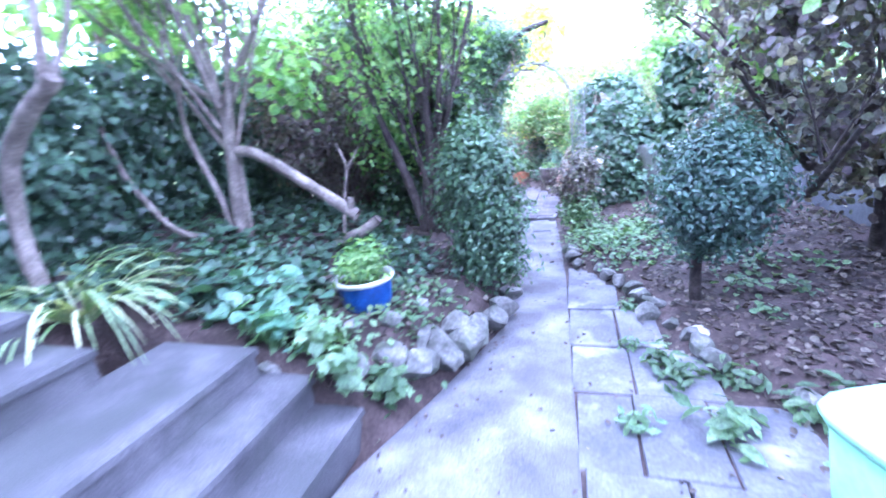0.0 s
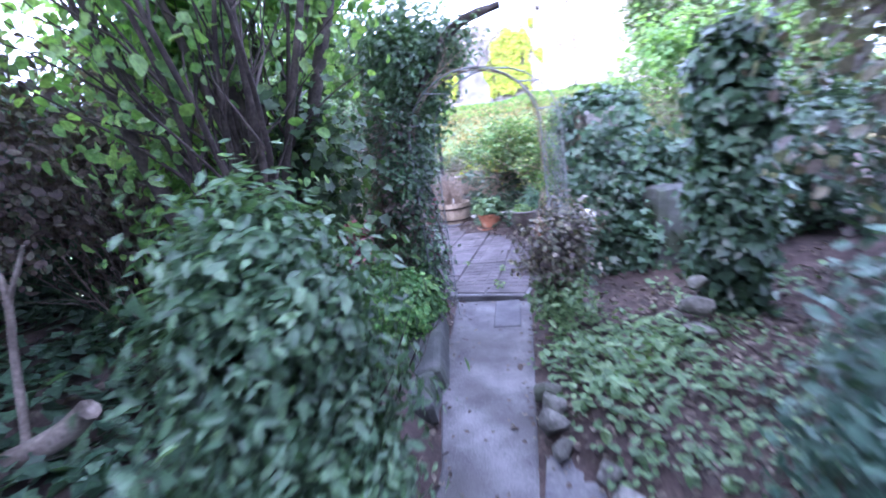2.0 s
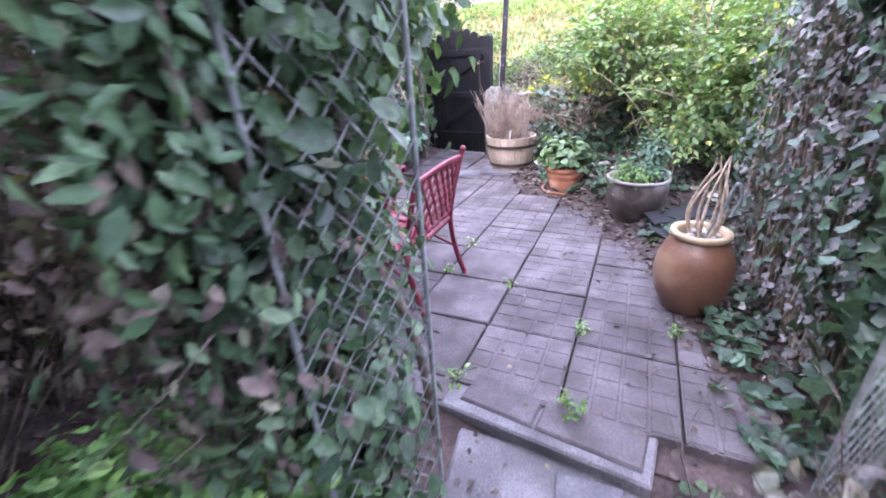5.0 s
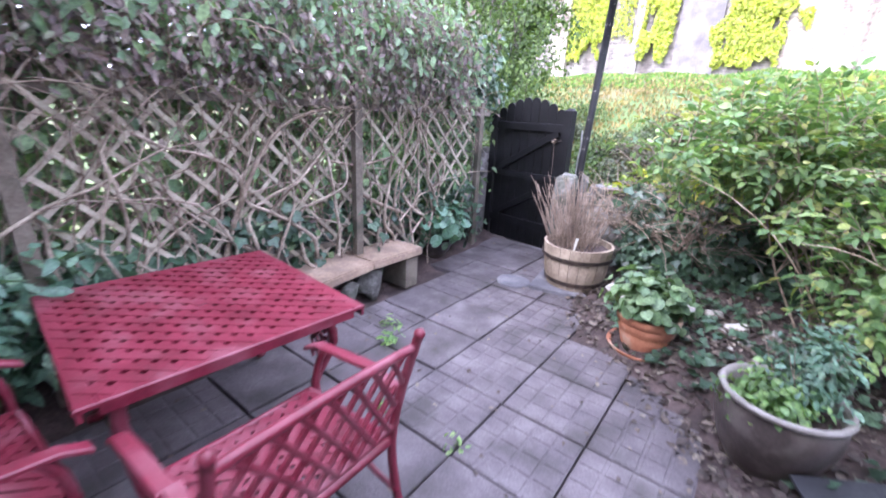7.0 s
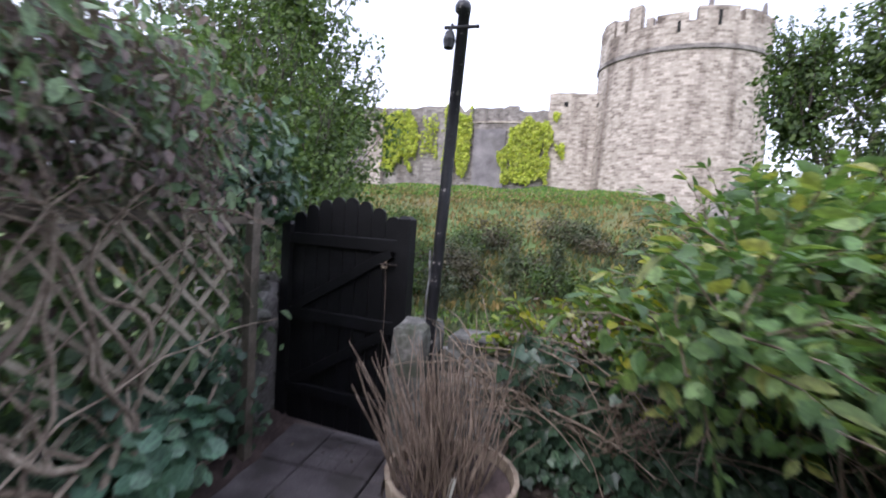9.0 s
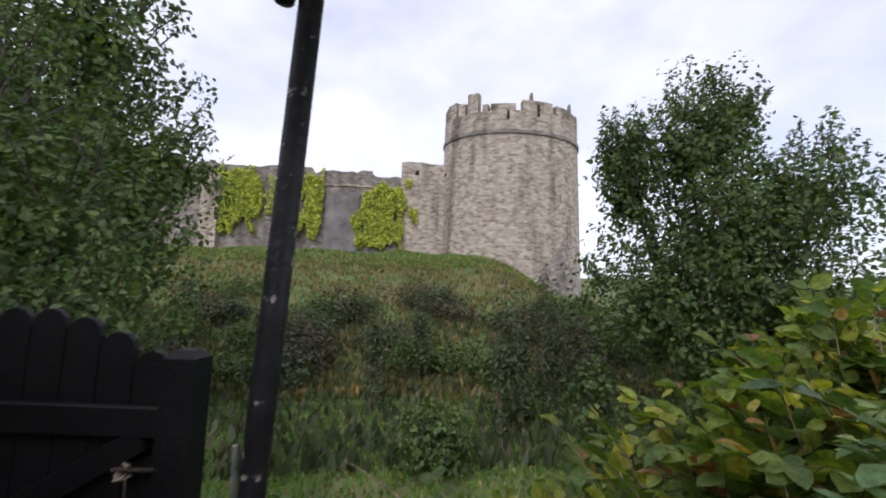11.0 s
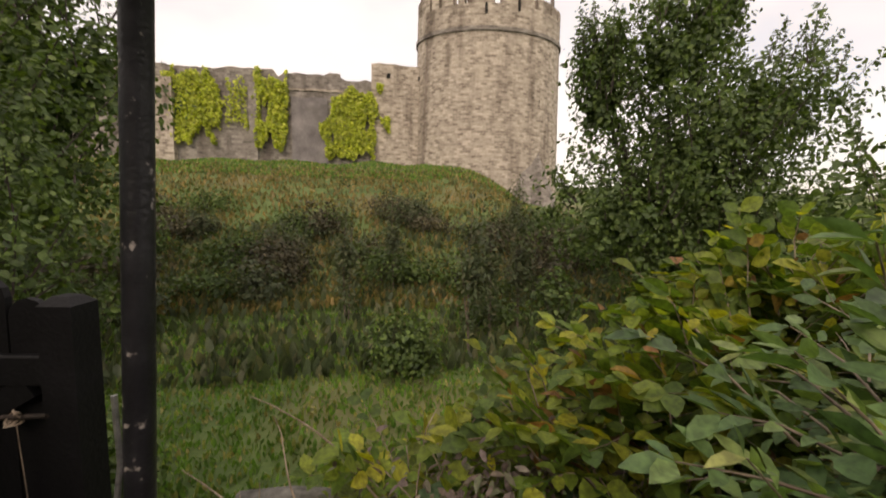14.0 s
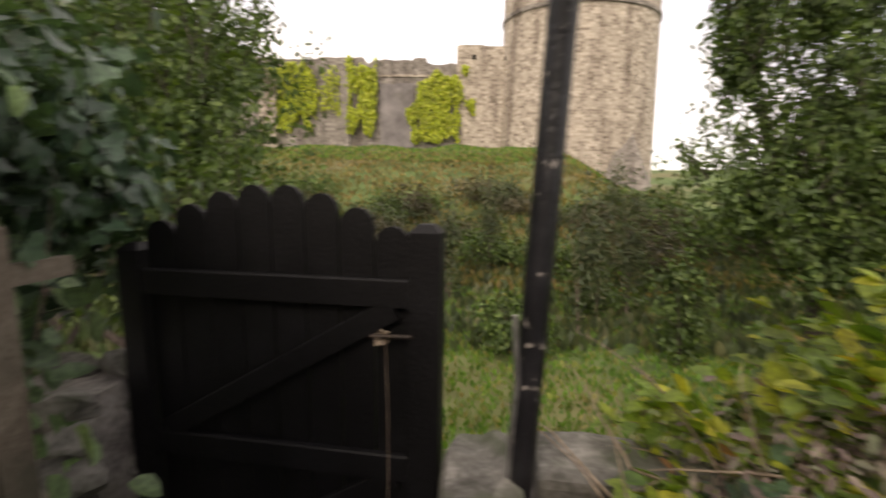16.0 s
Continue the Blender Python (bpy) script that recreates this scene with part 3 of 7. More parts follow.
def ground_z(x, y):
    lump = 0.05 * noise.noise(Vector((x * 1.3, y * 1.3, 0))) + 0.025 * noise.noise(Vector((x * 5, y * 5, 3)))
    if y > 6.15 or x < -9 or x > 9 or y < -12:
        # the moat and the castle bank beyond the garden wall
        far = -1.7 + 0.25 * noise.noise(Vector((x * 0.12, y * 0.12, 0)))
        far += 7.6 * ease((y - 15) / 32) + 0.35 * noise.noise(Vector((x * 0.3, y * 0.3, 5))) * ease((y - 10) / 10)
        far -= 3.2 * ease((x - 6) / 8) * ease((y - 20) / 12) * (1 - ease((y - 50) / 20))
        if y < 7:
            far = -1.7 if y > 6.15 else far
        return far if y > 6.15 else -0.3
    if y < 0.85:
        a, b = float(np.interp(y, LEFT_Y, LEFT_X)), float(np.interp(y, RIGHT_Y, RIGHT_X))
        if y < -3.98 and -2.2 < x < a:
            return -0.06
        if x < a:
            raised = 0.30 * ease((a - x) / 0.35) + 0.22 * max(0, a - x)
            raised *= 0.25 + 0.75 * ease((-0.3 - y) / 1.2)
            return path_z(y) - 0.03 + min(raised, 1.1) + lump * ease((a - x) / 0.3)
        if x > b:
            return path_z(y) - 0.02 + 0.10 * ease((x - b) / 0.3) + 0.05 * (x - b) + lump * ease((x - b) / 0.3)
        return path_z(y) - (0.06 if x < 0.4 else 0.017)
    edge = float(np.interp(y, PATIO_Y, PATIO_X))
    if x > edge:
        return -0.015 + 0.10 * ease((x - edge) / 0.8) + 0.06 * max(0, x - edge) + lump * ease((x - edge) / 0.3)
    if x < -2.75:
        return -0.02 + 0.1 * ease((-2.75 - x) / 0.3) + lump * 0.5
    return -0.055


fine_x = list(np.arange(-5, 5.01, 0.11))
fine_y = list(np.arange(-7.5, 6.1, 0.11)) + [6.14, 6.16]
grow = [6, 8, 11, 15, 20, 28, 40, 60, 100, 200, 600, 2500]
gx = [-v for v in reversed(grow)] + fine_x + grow
gy = [-2500, -600, -200, -80, -40, -20, -12.01, -10, -9] + fine_y + list(np.arange(6.6, 20, 0.6)) + list(np.arange(20, 60, 2.0)) + [64, 80, 120, 300, 800, 2500]
gm = grid_mesh("ground", gx, gy, ground_z, M_SOIL)
gm.materials.append(M_GRASS)
for poly in gm.polygons:
    c = poly.center
    if c.y > 6.15 or abs(c.x) > 6 or c.y < -9:
        poly.material_index = 1
ground = tagged(new("ground", gm), "dark bare soil beds giving way to rough moat grass", "ground", kind="structure")

# concrete path
s = Shape()
ys = list(np.arange(-7, 0.861, 0.3))
for y in ys:
    a = float(np.interp(y, LEFT_Y, LEFT_X)) - 0.03
    b = min(float(np.interp(y, [-7, -4.2, -3.3, -1.75, 0.16, 0.85], [0.75, 0.69, 0.645, 0.585, 0.45, 0.38])), 2)
    z = path_z(y)
    s.v += [(a, y, z - 0.1), (a, y, z - 0.008), (a + 0.012, y, z), ((a + b) / 2, y, z + 0.006), (b - 0.012, y, z), (b, y, z - 0.008), (b, y, z - 0.1)]
for j in range(len(ys) - 1):
    s.f += [(j * 7 + i, j * 7 + i + 1, j * 7 + i + 8, j * 7 + i + 7) for i in range(6)]
path = tagged(part("path", s, M_CONCRETE, smooth=False), "worn grey concrete garden path", "path", kind="structure")

# raised edge stone beside the path, and the sunken cover near the step
s = Shape().box(pose(0.2, 0.42, path_z(0.4) + 0.006, 0, 0, 6), 0.24, 0.62, 0.03, 0.006)
tagged(part("drain_cover", s, M_FLAG), "dark worn drain cover slab set in the path", "drain cover")

# patio slabs
patio = thing("patio", "square grey-pink concrete slabs with weedy joints", "patio", kind="structure")
bed = Shape().box(pose(-1.2, 3.45, -0.075), 4.6, 5.2, 0.06)
part("slab_bed", bed, M_SOIL, patio)
plain = Shape().box(pose(0, 0, 0), 0.486, 0.486, 0.05, 0.006).mesh("slab", M_SLAB)
cells = Shape().box(pose(0, 0, -0.0025), 0.486, 0.486, 0.045)
for i in range(4):
    for j in range(4):
        w = 0.1195
        cells.box(pose((i - 1.5) * 0.1222, (j - 1.5) * 0.1222, 0.018), w - 0.012, w - 0.012, 0.014, 0.0045)
printed = cells.mesh("slab", M_SLAB)
rng = random.Random(5)
for j in range(0, 11):
    for i in range(-6, 2):
        x0, y0, y1 = i * 0.5, 0.5 + j * 0.5, 1.0 + j * 0.5
        if j == 0:
            y0 = 0.99 if i > -2 else 0.85
        edge = float(np.interp((y0 + y1) / 2, PATIO_Y, PATIO_X))
        if x0 + 0.25 > edge + 0.3 or (j > 9 and x0 < -3) or y1 > 6.01 or x0 < -3.01:
            continue
        if x0 < -2.6 and y0 < 4.4:
            continue
        pick = printed if (i >= -1 or rng.random() < (0.8 if i >= -3 and j > 3 else 0.45)) else plain
        ob = new("slab", pick)
        ob.parent = patio
        ob.matrix_basis = pose(x0 + 0.25, (y0 + y1) / 2, -0.025 + rng.uniform(-0.004, 0.004), rng.uniform(-0.5, 0.5), rng.uniform(-0.5, 0.5), rng.uniform(-0.5, 0.5)) @ Matrix.Diagonal((1, (y1 - y0) / 0.5, 1, 1))
s = Shape()
for x, y, w in ((-0.25, 0.975, 0.36), (0.15, 0.925, 0.44)):
    s.box(pose(x, y, -0.04, 0, 0, -7), w - 0.012, 0.2, 0.085, 0.01)
part("step_edge", s, M_SLAB, patio)
part("step_bed", Shape().box(pose(-0.1, 0.93, -0.057, 0, 0, -6), 1.0, 0.26, 0.09, 0.01), M_CONCRETE, patio)

# stone flags along the path
flags = thing("flagstones", "irregular grey flagstones beside the path with weeds in the joints", "paving", kind="structure")
ROWS = [(-1.45, -1.95, 0.60, [0.93]), (-1.95, -2.45, 0.60, [1.0]), (-2.45, -3.0, 0.62, [0.95, 1.22]), (-3.0, -3.5, 0.64, [0.98, 1.42]),
        (-3.5, -4.05, 0.67, [0.95, 1.3, 1.7]), (-4.05, -4.6, 0.70, [1.1, 1.5, 1.95]), (-4.6, -5.3, 0.72, [1.15, 1.6, 2.1]), (-5.3, -6.2, 0.74, [1.2, 1.7, 2.2])]
rng = random.Random(11)
for y1, y0, xa, cuts in ROWS:
    xs = [xa] + cuts + [float(np.interp((y0 + y1) / 2, RIGHT_Y, RIGHT_X)) + 0.03]
    for a, b in zip(xs, xs[1:]):
        if b - a < 0.1:
            continue
        g = 0.005
        k = [rng.uniform(-0.009, 0.009) for _ in range(6)]
        z = path_z(y0) - 0.004 + rng.uniform(-0.006, 0.008)
        ring = [(a + g, y0 + g + k[0]), (b - g + k[1], y0 + g + k[0] * 0.5), (b - g + k[2], y1 - g), (a + g, y1 - g + k[3])]
        sh = Shape()
        cx, cy = sum(p[0] for p in ring) / 4, sum(p[1] for p in ring) / 4
        inner = [(cx + (x - cx) * 0.975, cy + (y - cy) * 0.975) for x, y in ring]
        sh.add([(x, y, z - 0.06) for x, y in ring] + [(x, y, z - 0.007) for x, y in ring] + [(x, y, z + rng.uniform(-0.002, 0.002)) for x, y in inner],
               [(0, 1, 5, 4), (1, 2, 6, 5), (2, 3, 7, 6), (3, 0, 4, 7), (4, 5, 9, 8), (5, 6, 10, 9), (6, 7, 11, 10), (7, 4, 8, 11), (8, 9, 10, 11)])
        part("flagstone", sh, M_FLAG, flags)

# concrete steps that climb to the left of the path
stairs = thing("garden_steps", "worn grey concrete garden steps climbing from the path", "steps", kind="structure")
NOSE = [(-0.40, 0.17), (-0.66, 0.34), (-0.93, 0.52), (-1.50, 0.70), (-1.85, 0.88)]
for i, (x, z) in enumerate(NOSE):
    back = NOSE[i + 1][0] - 0.05 if i + 1 < len(NOSE) else -3.2
    y1 = -4.02 + (0.0, 0.0, -0.05, -0.42, -0.42)[i]
    sh = Shape().box(pose((x + back) / 2, (y1 - 7.0) / 2, z / 2 - 0.05 + 0.0), x - back, 7.0 + y1, z + 0.1 - 0.045)
    part("riser", sh, M_STEP, stairs)
    sh = Shape().box(pose((x + back) / 2 + 0.012, (y1 - 7.0) / 2, z - 0.022), x - back + 0.024, 7.0 + y1 + 0.02, 0.045, 0.012)
    part("tread", sh, M_STEP, stairs)

# unseen wall added to the south, keeps the low sun off the garden
s = Shape().box(pose(0, -8.4, 3.9), 20, 0.35, 8.2)
tagged(part("sun_block_wall", s, M_RENDER), "tall plain rendered wall added out of view to shade the garden", "wall", kind="structure")

# ---- garden walls ----
def rubble_wall(name, p0, p1, z0, z1, thick, label, seed, top=0.1, size=0.3):
    """A wall of separate rough stones over a mortar core."""
    w = thing(name, label, "wall", kind="structure")
    a, b = Vector((*p0, 0)), Vector((*p1, 0))
    length, ang = (b - a).length, math.degrees(math.atan2(b.y - a.y, b.x - a.x))
    core = Shape().box(pose(*((a + b) / 2).xy, (z0 + z1) / 2 - 0.04, 0, 0, ang), length, thick * 0.8, z1 - z0 - 0.08)
    part("core", core, M_RUBBLE, w)
    rs = random.Random(seed)
    kinds = [rock_mesh("stone", seed * 10 + k, M_ROCK, 0.8) for k in range(4)]
    z = z0
    while z < z1 - 0.05:
        h = rs.uniform(0.45, 0.65) * size
        d = 0.0
        while d < length:
            q = rs.uniform(0.7, 1.4) * size
            for side in (-1, 1):
                ob = new("stone", rs.choice(kinds))
                ob.parent = w
                c = a + (b - a) * min(1, (d + q / 2) / length)
                n = Vector((-math.sin(radians(ang)), math.cos(radians(ang)), 0)) * side * thick * 0.4
                ob.matrix_basis = pose(c.x + n.x, c.y + n.y, z + h / 2, rs.uniform(-8, 8), rs.uniform(-8, 8), ang + rs.uniform(-8, 8)) @ Matrix.Diagonal((q * 1.15, thick * 0.5, h * 1.6, 1))
            d += q
        z += h
    return w


rubble_wall("wall_north", (-1.7, 5.95), (4.5, 5.75), -0.1, 0.85, 0.34, "low rubble garden wall under brambles and ivy", 3)
rubble_wall("wall_gate_side", (-3.75, 6.0), (-3.1, 5.95), -0.1, 1.2, 0.34, "rubble wall stub beside the gate", 4, size=0.25)
rubble_wall("wall_west", (-3.12, 0.6), (-3.12, 5.6), -0.05, 0.55, 0.24, "low rubble wall behind the trellis", 5)
rubble_wall("wall_east", (1.22, 1.35), (1.1, 2.75), -0.05, 1.75, 0.36, "old rubble wall hung with dead ivy", 6)
s = Shape().box(pose(1.1, 6.32, -0.9), 12, 0.3, 1.75)
tagged(part("retaining_wall", s, M_RUBBLE), "rough retaining wall dropping to the moat", "wall", kind="structure")
s = Shape().box(pose(-7.2, 6.32, -0.9), 8.0, 0.3, 1.75)
tagged(part("retaining_wall", s, M_RUBBLE), "rough retaining wall dropping to the moat", "wall", kind="structure")
s = Shape().box(pose(3.35, -1.6, 0.55, 0, 0, 0), 0.2, 4.6, 1.3)
tagged(part("wall_render", s, M_RENDER), "grey rendered garden wall under the dark tree", "wall", kind="structure")

# ---- gate ----
gate = thing("garden_gate", "closed black-painted picket gate with a curved top", "gate", pose(-3.01, 6.04, 0, 0, 0, -7.5))
GW, N_PICK = 1.05, 8
pw = (GW - 0.1) / N_PICK
for i in range(N_PICK):
    u = (i + 0.5) / N_PICK
    top = 1.70 + 0.16 * math.sin(math.pi * u) - 0.02
    x = 0.04 + (i + 0.5) * pw
    sh = Shape()
    half, t, ring = pw / 2 - 0.003, 0.011, []
    ring += [(x - half, 0.03), (x + half, 0.03)]
    for k in range(7):
        w = math.pi * k / 6
        ring.append((x + half * math.cos(w), top - half + half * math.sin(w)))
    n = len(ring)
    sh.add([(px, -t, pz) for px, pz in ring] + [(px, t, pz) for px, pz in ring],
           [tuple(range(n)), tuple(range(2 * n - 1, n - 1, -1))] + [(k, k + n, (k + 1) % n + n, (k + 1) % n) for k in range(n)])
    part("picket", sh, M_BLACK, gate)
for z in (0.3, 0.9, 1.5):
    part("rail", Shape().box(pose(GW / 2 - 0.01, -0.028, z), GW - 0.1, 0.03, 0.09, 0.006), M_BLACK, gate)
for za, zb in ((0.34, 0.86), (0.95, 1.45)):
    ang = math.degrees(math.atan2(zb - za, GW - 0.2))
    part("brace", Shape().box(pose(GW / 2 - 0.01, -0.027, (za + zb) / 2, 0, -ang, 0), math.hypot(GW - 0.2, zb - za), 0.026, 0.075, 0.004), M_BLACK, gate)
part("post", Shape().box(pose(GW - 0.008, 0.0, 0.855), 0.1, 0.1, 1.73, 0.025), M_BLACK, gate)
part("post", Shape().box(pose(-0.01, 0.0, 0.8), 0.085, 0.09, 1.66, 0.025), M_BLACK, gate)
latch = part("latch", Shape().tube([(0.87, -0.05, 1.36), (1.0, -0.05, 1.365)], 0.008, 8).tube([(1.0, -0.05, 1.365), (1.005, -0.02, 1.365)], 0.008, 6), M_HOOP, gate, "worn dark steel latch bar")
knot = Shape()
rng = random.Random(4)
for k in range(4):
    c = Vector((0.915 + rng.uniform(-0.01, 0.01), -0.055, 1.36))
    knot.tube([c + Vector((0.02 * math.cos(w), -0.012 * math.sin(w * 2 + k), 0.024 * math.sin(w + k))) for w in np.linspace(0, 2 * math.pi, 10)], 0.003, 4)
knot.tube([(0.92, -0.06, 1.345), (0.926, -0.052, 1.1), (0.922, -0.045, 0.62)], 0.0016, 5)
part("cord", knot, M_TWIG, latch, "frayed pale cord tied to the latch")

# rounded gate stone and coping
rng = random.Random(8)
def worn_block(name, m, sx, sy, sz, material, label, category, amount=0.05, kind=""):
    bm = bmesh.new()
    bmesh.ops.create_cube(bm, size=1)
    bmesh.ops.scale(bm, vec=(sx, sy, sz), verts=bm.verts)
    bmesh.ops.bevel(bm, geom=bm.edges[:], offset=min(sx, sy, sz) * 0.25, segments=2, affect="EDGES", profile=0.6)
    bmesh.ops.subdivide_edges(bm, edges=bm.edges[:], cuts=2, use_grid_fill=True)
    for v in bm.verts:
        k = noise.noise(v.co * 6 + Vector((sx * 9, sy * 7, 0))) * amount + noise.noise(v.co * 17) * amount * 0.4
        v.co += v.co.normalized() * k
    me = bpy.data.meshes.new(name)
    bm.to_mesh(me)
    bm.free()
    me.materials.append(material)
    ob = tagged(new(name, me), label, category, kind=kind)
    ob.matrix_basis = m
    return ob


worn_block("gate_stone", pose(-1.79, 5.76, 0.46, 2, 0, -8), 0.25, 0.40, 1.12, M_ROCK, "pale rounded upright gatepost stone", "stone", 0.05)
worn_block("coping_stone", pose(-1.3, 5.95, 0.84, 0, 2, -4), 0.6, 0.3, 0.14, M_ROCK, "flat grey coping stone on the garden wall", "stone", 0.03)

# large slabs that hold up the bed beside the path, and the upright block by the ivy
for at, rz, size in (((-0.33, -0.42, 0.0), 14, (0.30, 1.05, 0.26)), ((-0.4, -1.16, 0.13), 30, (0.26, 0.46, 0.26)), ((-0.66, -1.3, 0.21), 58, (0.32, 0.5, 0.2)), ((-0.12, -1.2, 0.08), 12, (0.2, 0.3, 0.2))):
    worn_block("edging_slab", pose(*at, 3, -10, rz), *size, M_KERB, "large flat mossy stone slab edging the raised bed", "edging stone", 0.03)
worn_block("upright_block", pose(1.78, 1.15, 0.42, 0, 2, 14), 0.46, 0.42, 0.96, M_KERB, "dark grey upright stone block half hidden by ivy", "stone", 0.03)
worn_block("loose_brick", pose(-0.52, 0.3, 0.02, 0, 0, 30), 0.1, 0.21, 0.07, M_TERRA, "red brick lying behind the box bush", "brick", 0.006)

# pole with its cross bar
pole = thing("pole", "scuffed black steel pole with a cross bar and old lamp bracket", "pole", pose(-1.722, 5.68, 0, 0, 2.0, 0))
part("shaft", Shape().tube([(0, 0, 0), (-0.01, 0, 1), (0, 0, 2), (0.01, 0, 3.02)], 0.037, 20), M_POLE, pole, smooth=True)
part("cap", Shape().lathe([(0, 3.07), (0.04, 3.065), (0.052, 3.04), (0.048, 3.01), (0.036, 3.0)], 20), M_POLE, pole, smooth=True)
part("cross_bar", Shape().tube([(-0.1, -0.03, 2.9), (0.12, -0.03, 2.905)], 0.011, 8), M_POLE, pole)
part("bracket", Shape().lathe([(0, 2.76), (0.03, 2.77), (0.04, 2.82), (0.025, 2.87), (0, 2.88)], 12, (-0.06, -0.04, 0)).tube([(-0.06, -0.04, 2.87), (-0.05, -0.03, 2.92)], 0.01, 6), M_POLE, pole)
part("tie_wire", Shape().tube([(-0.045, 0, 0.95), (-0.05, -0.03, 1.2), (-0.043, -0.02, 1.32), (-0.06, -0.01, 1.5)], 0.008, 6), M_STEEL, pole)

# ---- trellis ----
trellis = thing("trellis_fence", "weathered timber lattice trellis on posts, overgrown by climbers", "trellis")
TX = -2.92
for y, z in ((1.42, 1.62), (3.47, 1.9), (5.42, 1.74)):
    part("post", Shape().box(pose(TX + (0.13 if y < 5 else 0.05), y, z / 2), 0.058, 0.075, z, 0.008), M_WOOD, trellis)
part("top_rail", Shape().box(pose(TX + 0.02, 3.55, 1.62), 0.03, 4.2, 0.05), M_WOOD, trellis)
part("base_rail", Shape().box(pose(TX + 0.02, 3.55, 0.48), 0.03, 4.2, 0.05), M_WOOD, trellis)
rng = random.Random(2)
Z0, Z1, STEP = 0.2, 1.74, 0.225
for sgn, dx in ((1, 0.045), (-1, 0.06)):
    c = -1.4
    while c < 5.8:
        pts = []
        for z in np.linspace(Z0, Z1, 30):
            y = 1.45 + c + sgn * (z - Z0) + (0 if sgn > 0 else Z1 - Z0)
            if 1.45 < y < 5.28:
                pts.append((y, z))
        if len(pts) > 3 and rng.random() > 0.08:
            (ya, za), (yb, zb) = pts[0], pts[-1]
            ln = math.hypot(yb - ya, zb - za)
            part("slat", Shape().box(pose(TX - 0.03 + dx, (ya + yb) / 2, (za + zb) / 2, math.degrees(math.atan2(zb - za, yb - ya)), 0, 0), 0.012, ln, 0.029), M_LATTICE, trellis)
        c += STEP + rng.uniform(-0.012, 0.012)

# ---- bench ----
bench = thing("plank_bench", "low bench of two thick weathered planks on stone blocks", "bench")
worn = [((-2.70, 3.1, 0.33), (0.42, 0.6), 6), ((-2.72, 3.72, 0.335), (0.42, 0.62), -2)]
for (x, y, z), (w, l), rz in worn:
    bm = bmesh.new()
    bmesh.ops.create_cube(bm, size=1)
    bmesh.ops.scale(bm, vec=(w, l, 0.075), verts=bm.verts)
    bmesh.ops.bevel(bm, geom=bm.edges[:], offset=0.012, segments=2, affect="EDGES")
    me = bpy.data.meshes.new("plank")
    bm.to_mesh(me)
    bm.free()
    me.materials.append(M_PLANK)
    ob = part("plank", me, None, bench)
    ob.matrix_basis = pose(x, y, z, 0.5, -1, rz)
part("timber_block", Shape().box(pose(-2.68, 3.9, 0.145), 0.3, 0.16, 0.29, 0.01), M_WOOD, bench)
for k, (x, y, q) in enumerate(((-2.66, 3.5, 0.3), (-2.7, 2.95, 0.32), (-2.62, 3.2, 0.3))):
    ob = part("stone_block", rock_mesh("stone_block", 40 + k, M_ROCK, 1.1), None, bench)
    ob.matrix_basis = pose(x, y, 0.14, 0, 0, 30 * k) @ Matrix.Diagonal((0.34, 0.32, 0.36, 1))


# ---- red metal furniture ----
def lattice(shape, u0, u1, v0, v1, pitch, width, thick, place):
    """Diagonal bars in both directions, clipped to the rectangle; place turns (u, v, w) into a point."""
    for sgn in (1, -1):
        c = -((v1 - v0) + (u1 - u0))
        while c < (u1 - u0) + (v1 - v0):
            pts = []
            # the line v - v0 = sgn * (u - u0) + c
            for u in (u0, u1):
                v = v0 + sgn * (u - u0) + c
                if v0 <= v <= v1:
                    pts.append((u, v))
            for v in (v0, v1):
                u = u0 + (v - v0 - c) / sgn
                if u0 < u < u1:
                    pts.append((u, v))
            if len(pts) >= 2:
                pts.sort()
                (a, b), (e, f) = pts[0], pts[-1]
                ln = math.hypot(e - a, f - b)
                if ln > 0.02:
                    nx, ny = -(f - b) / ln * width / 2, (e - a) / ln * width / 2
                    h = thick / 2
                    off = 0.0012 * sgn
                    q = [(a + nx, b + ny), (e + nx, f + ny), (e - nx, f - ny), (a - nx, b - ny)]
                    vs = [place(x, y, -h + off) for x, y in q] + [place(x, y, h + off) for x, y in q]
                    shape.add(vs, [(3, 2, 1, 0), (4, 5, 6, 7), (0, 1, 5, 4), (1, 2, 6, 5), (2, 3, 7, 6), (3, 0, 4, 7)])
            c += pitch
    return shape


table = thing("garden_table", "square red-painted cast metal table with a pierced lattice top", "table", pose(-2.05, 1.87, 0, 0, 0, -4))
T = 0.54
sh = lattice(Shape(), -T + 0.03, T - 0.03, -T + 0.03, T - 0.03, 0.092, 0.041, 0.02, lambda u, v, w: (u, v, 0.69 + w))
tops = part("lattice_top", sh, M_RED, table)
sh = Shape()
for a, b, cx, cy in ((2 * T, 0.06, 0, T - 0.03), (2 * T, 0.06, 0, -T + 0.03), (0.06, 2 * T - 0.12, T - 0.03, 0), (0.06, 2 * T - 0.12, -T + 0.03, 0)):
    sh.box(pose(cx, cy, 0.69), a, b, 0.018, 0.005)
    sh.box(pose(cx * 1.035, cy * 1.035, 0.668), a * (1.0 if a > b else 0.25), b * (1.0 if b > a else 0.25), 0.04)
part("rim", sh, M_RED, table)
part("umbrella_ring", Shape().lathe([(0.024, 0.70), (0.045, 0.702), (0.05, 0.695), (0.05, 0.68), (0.024, 0.68), (0.024, 0.70)], 20), M_RED, table)
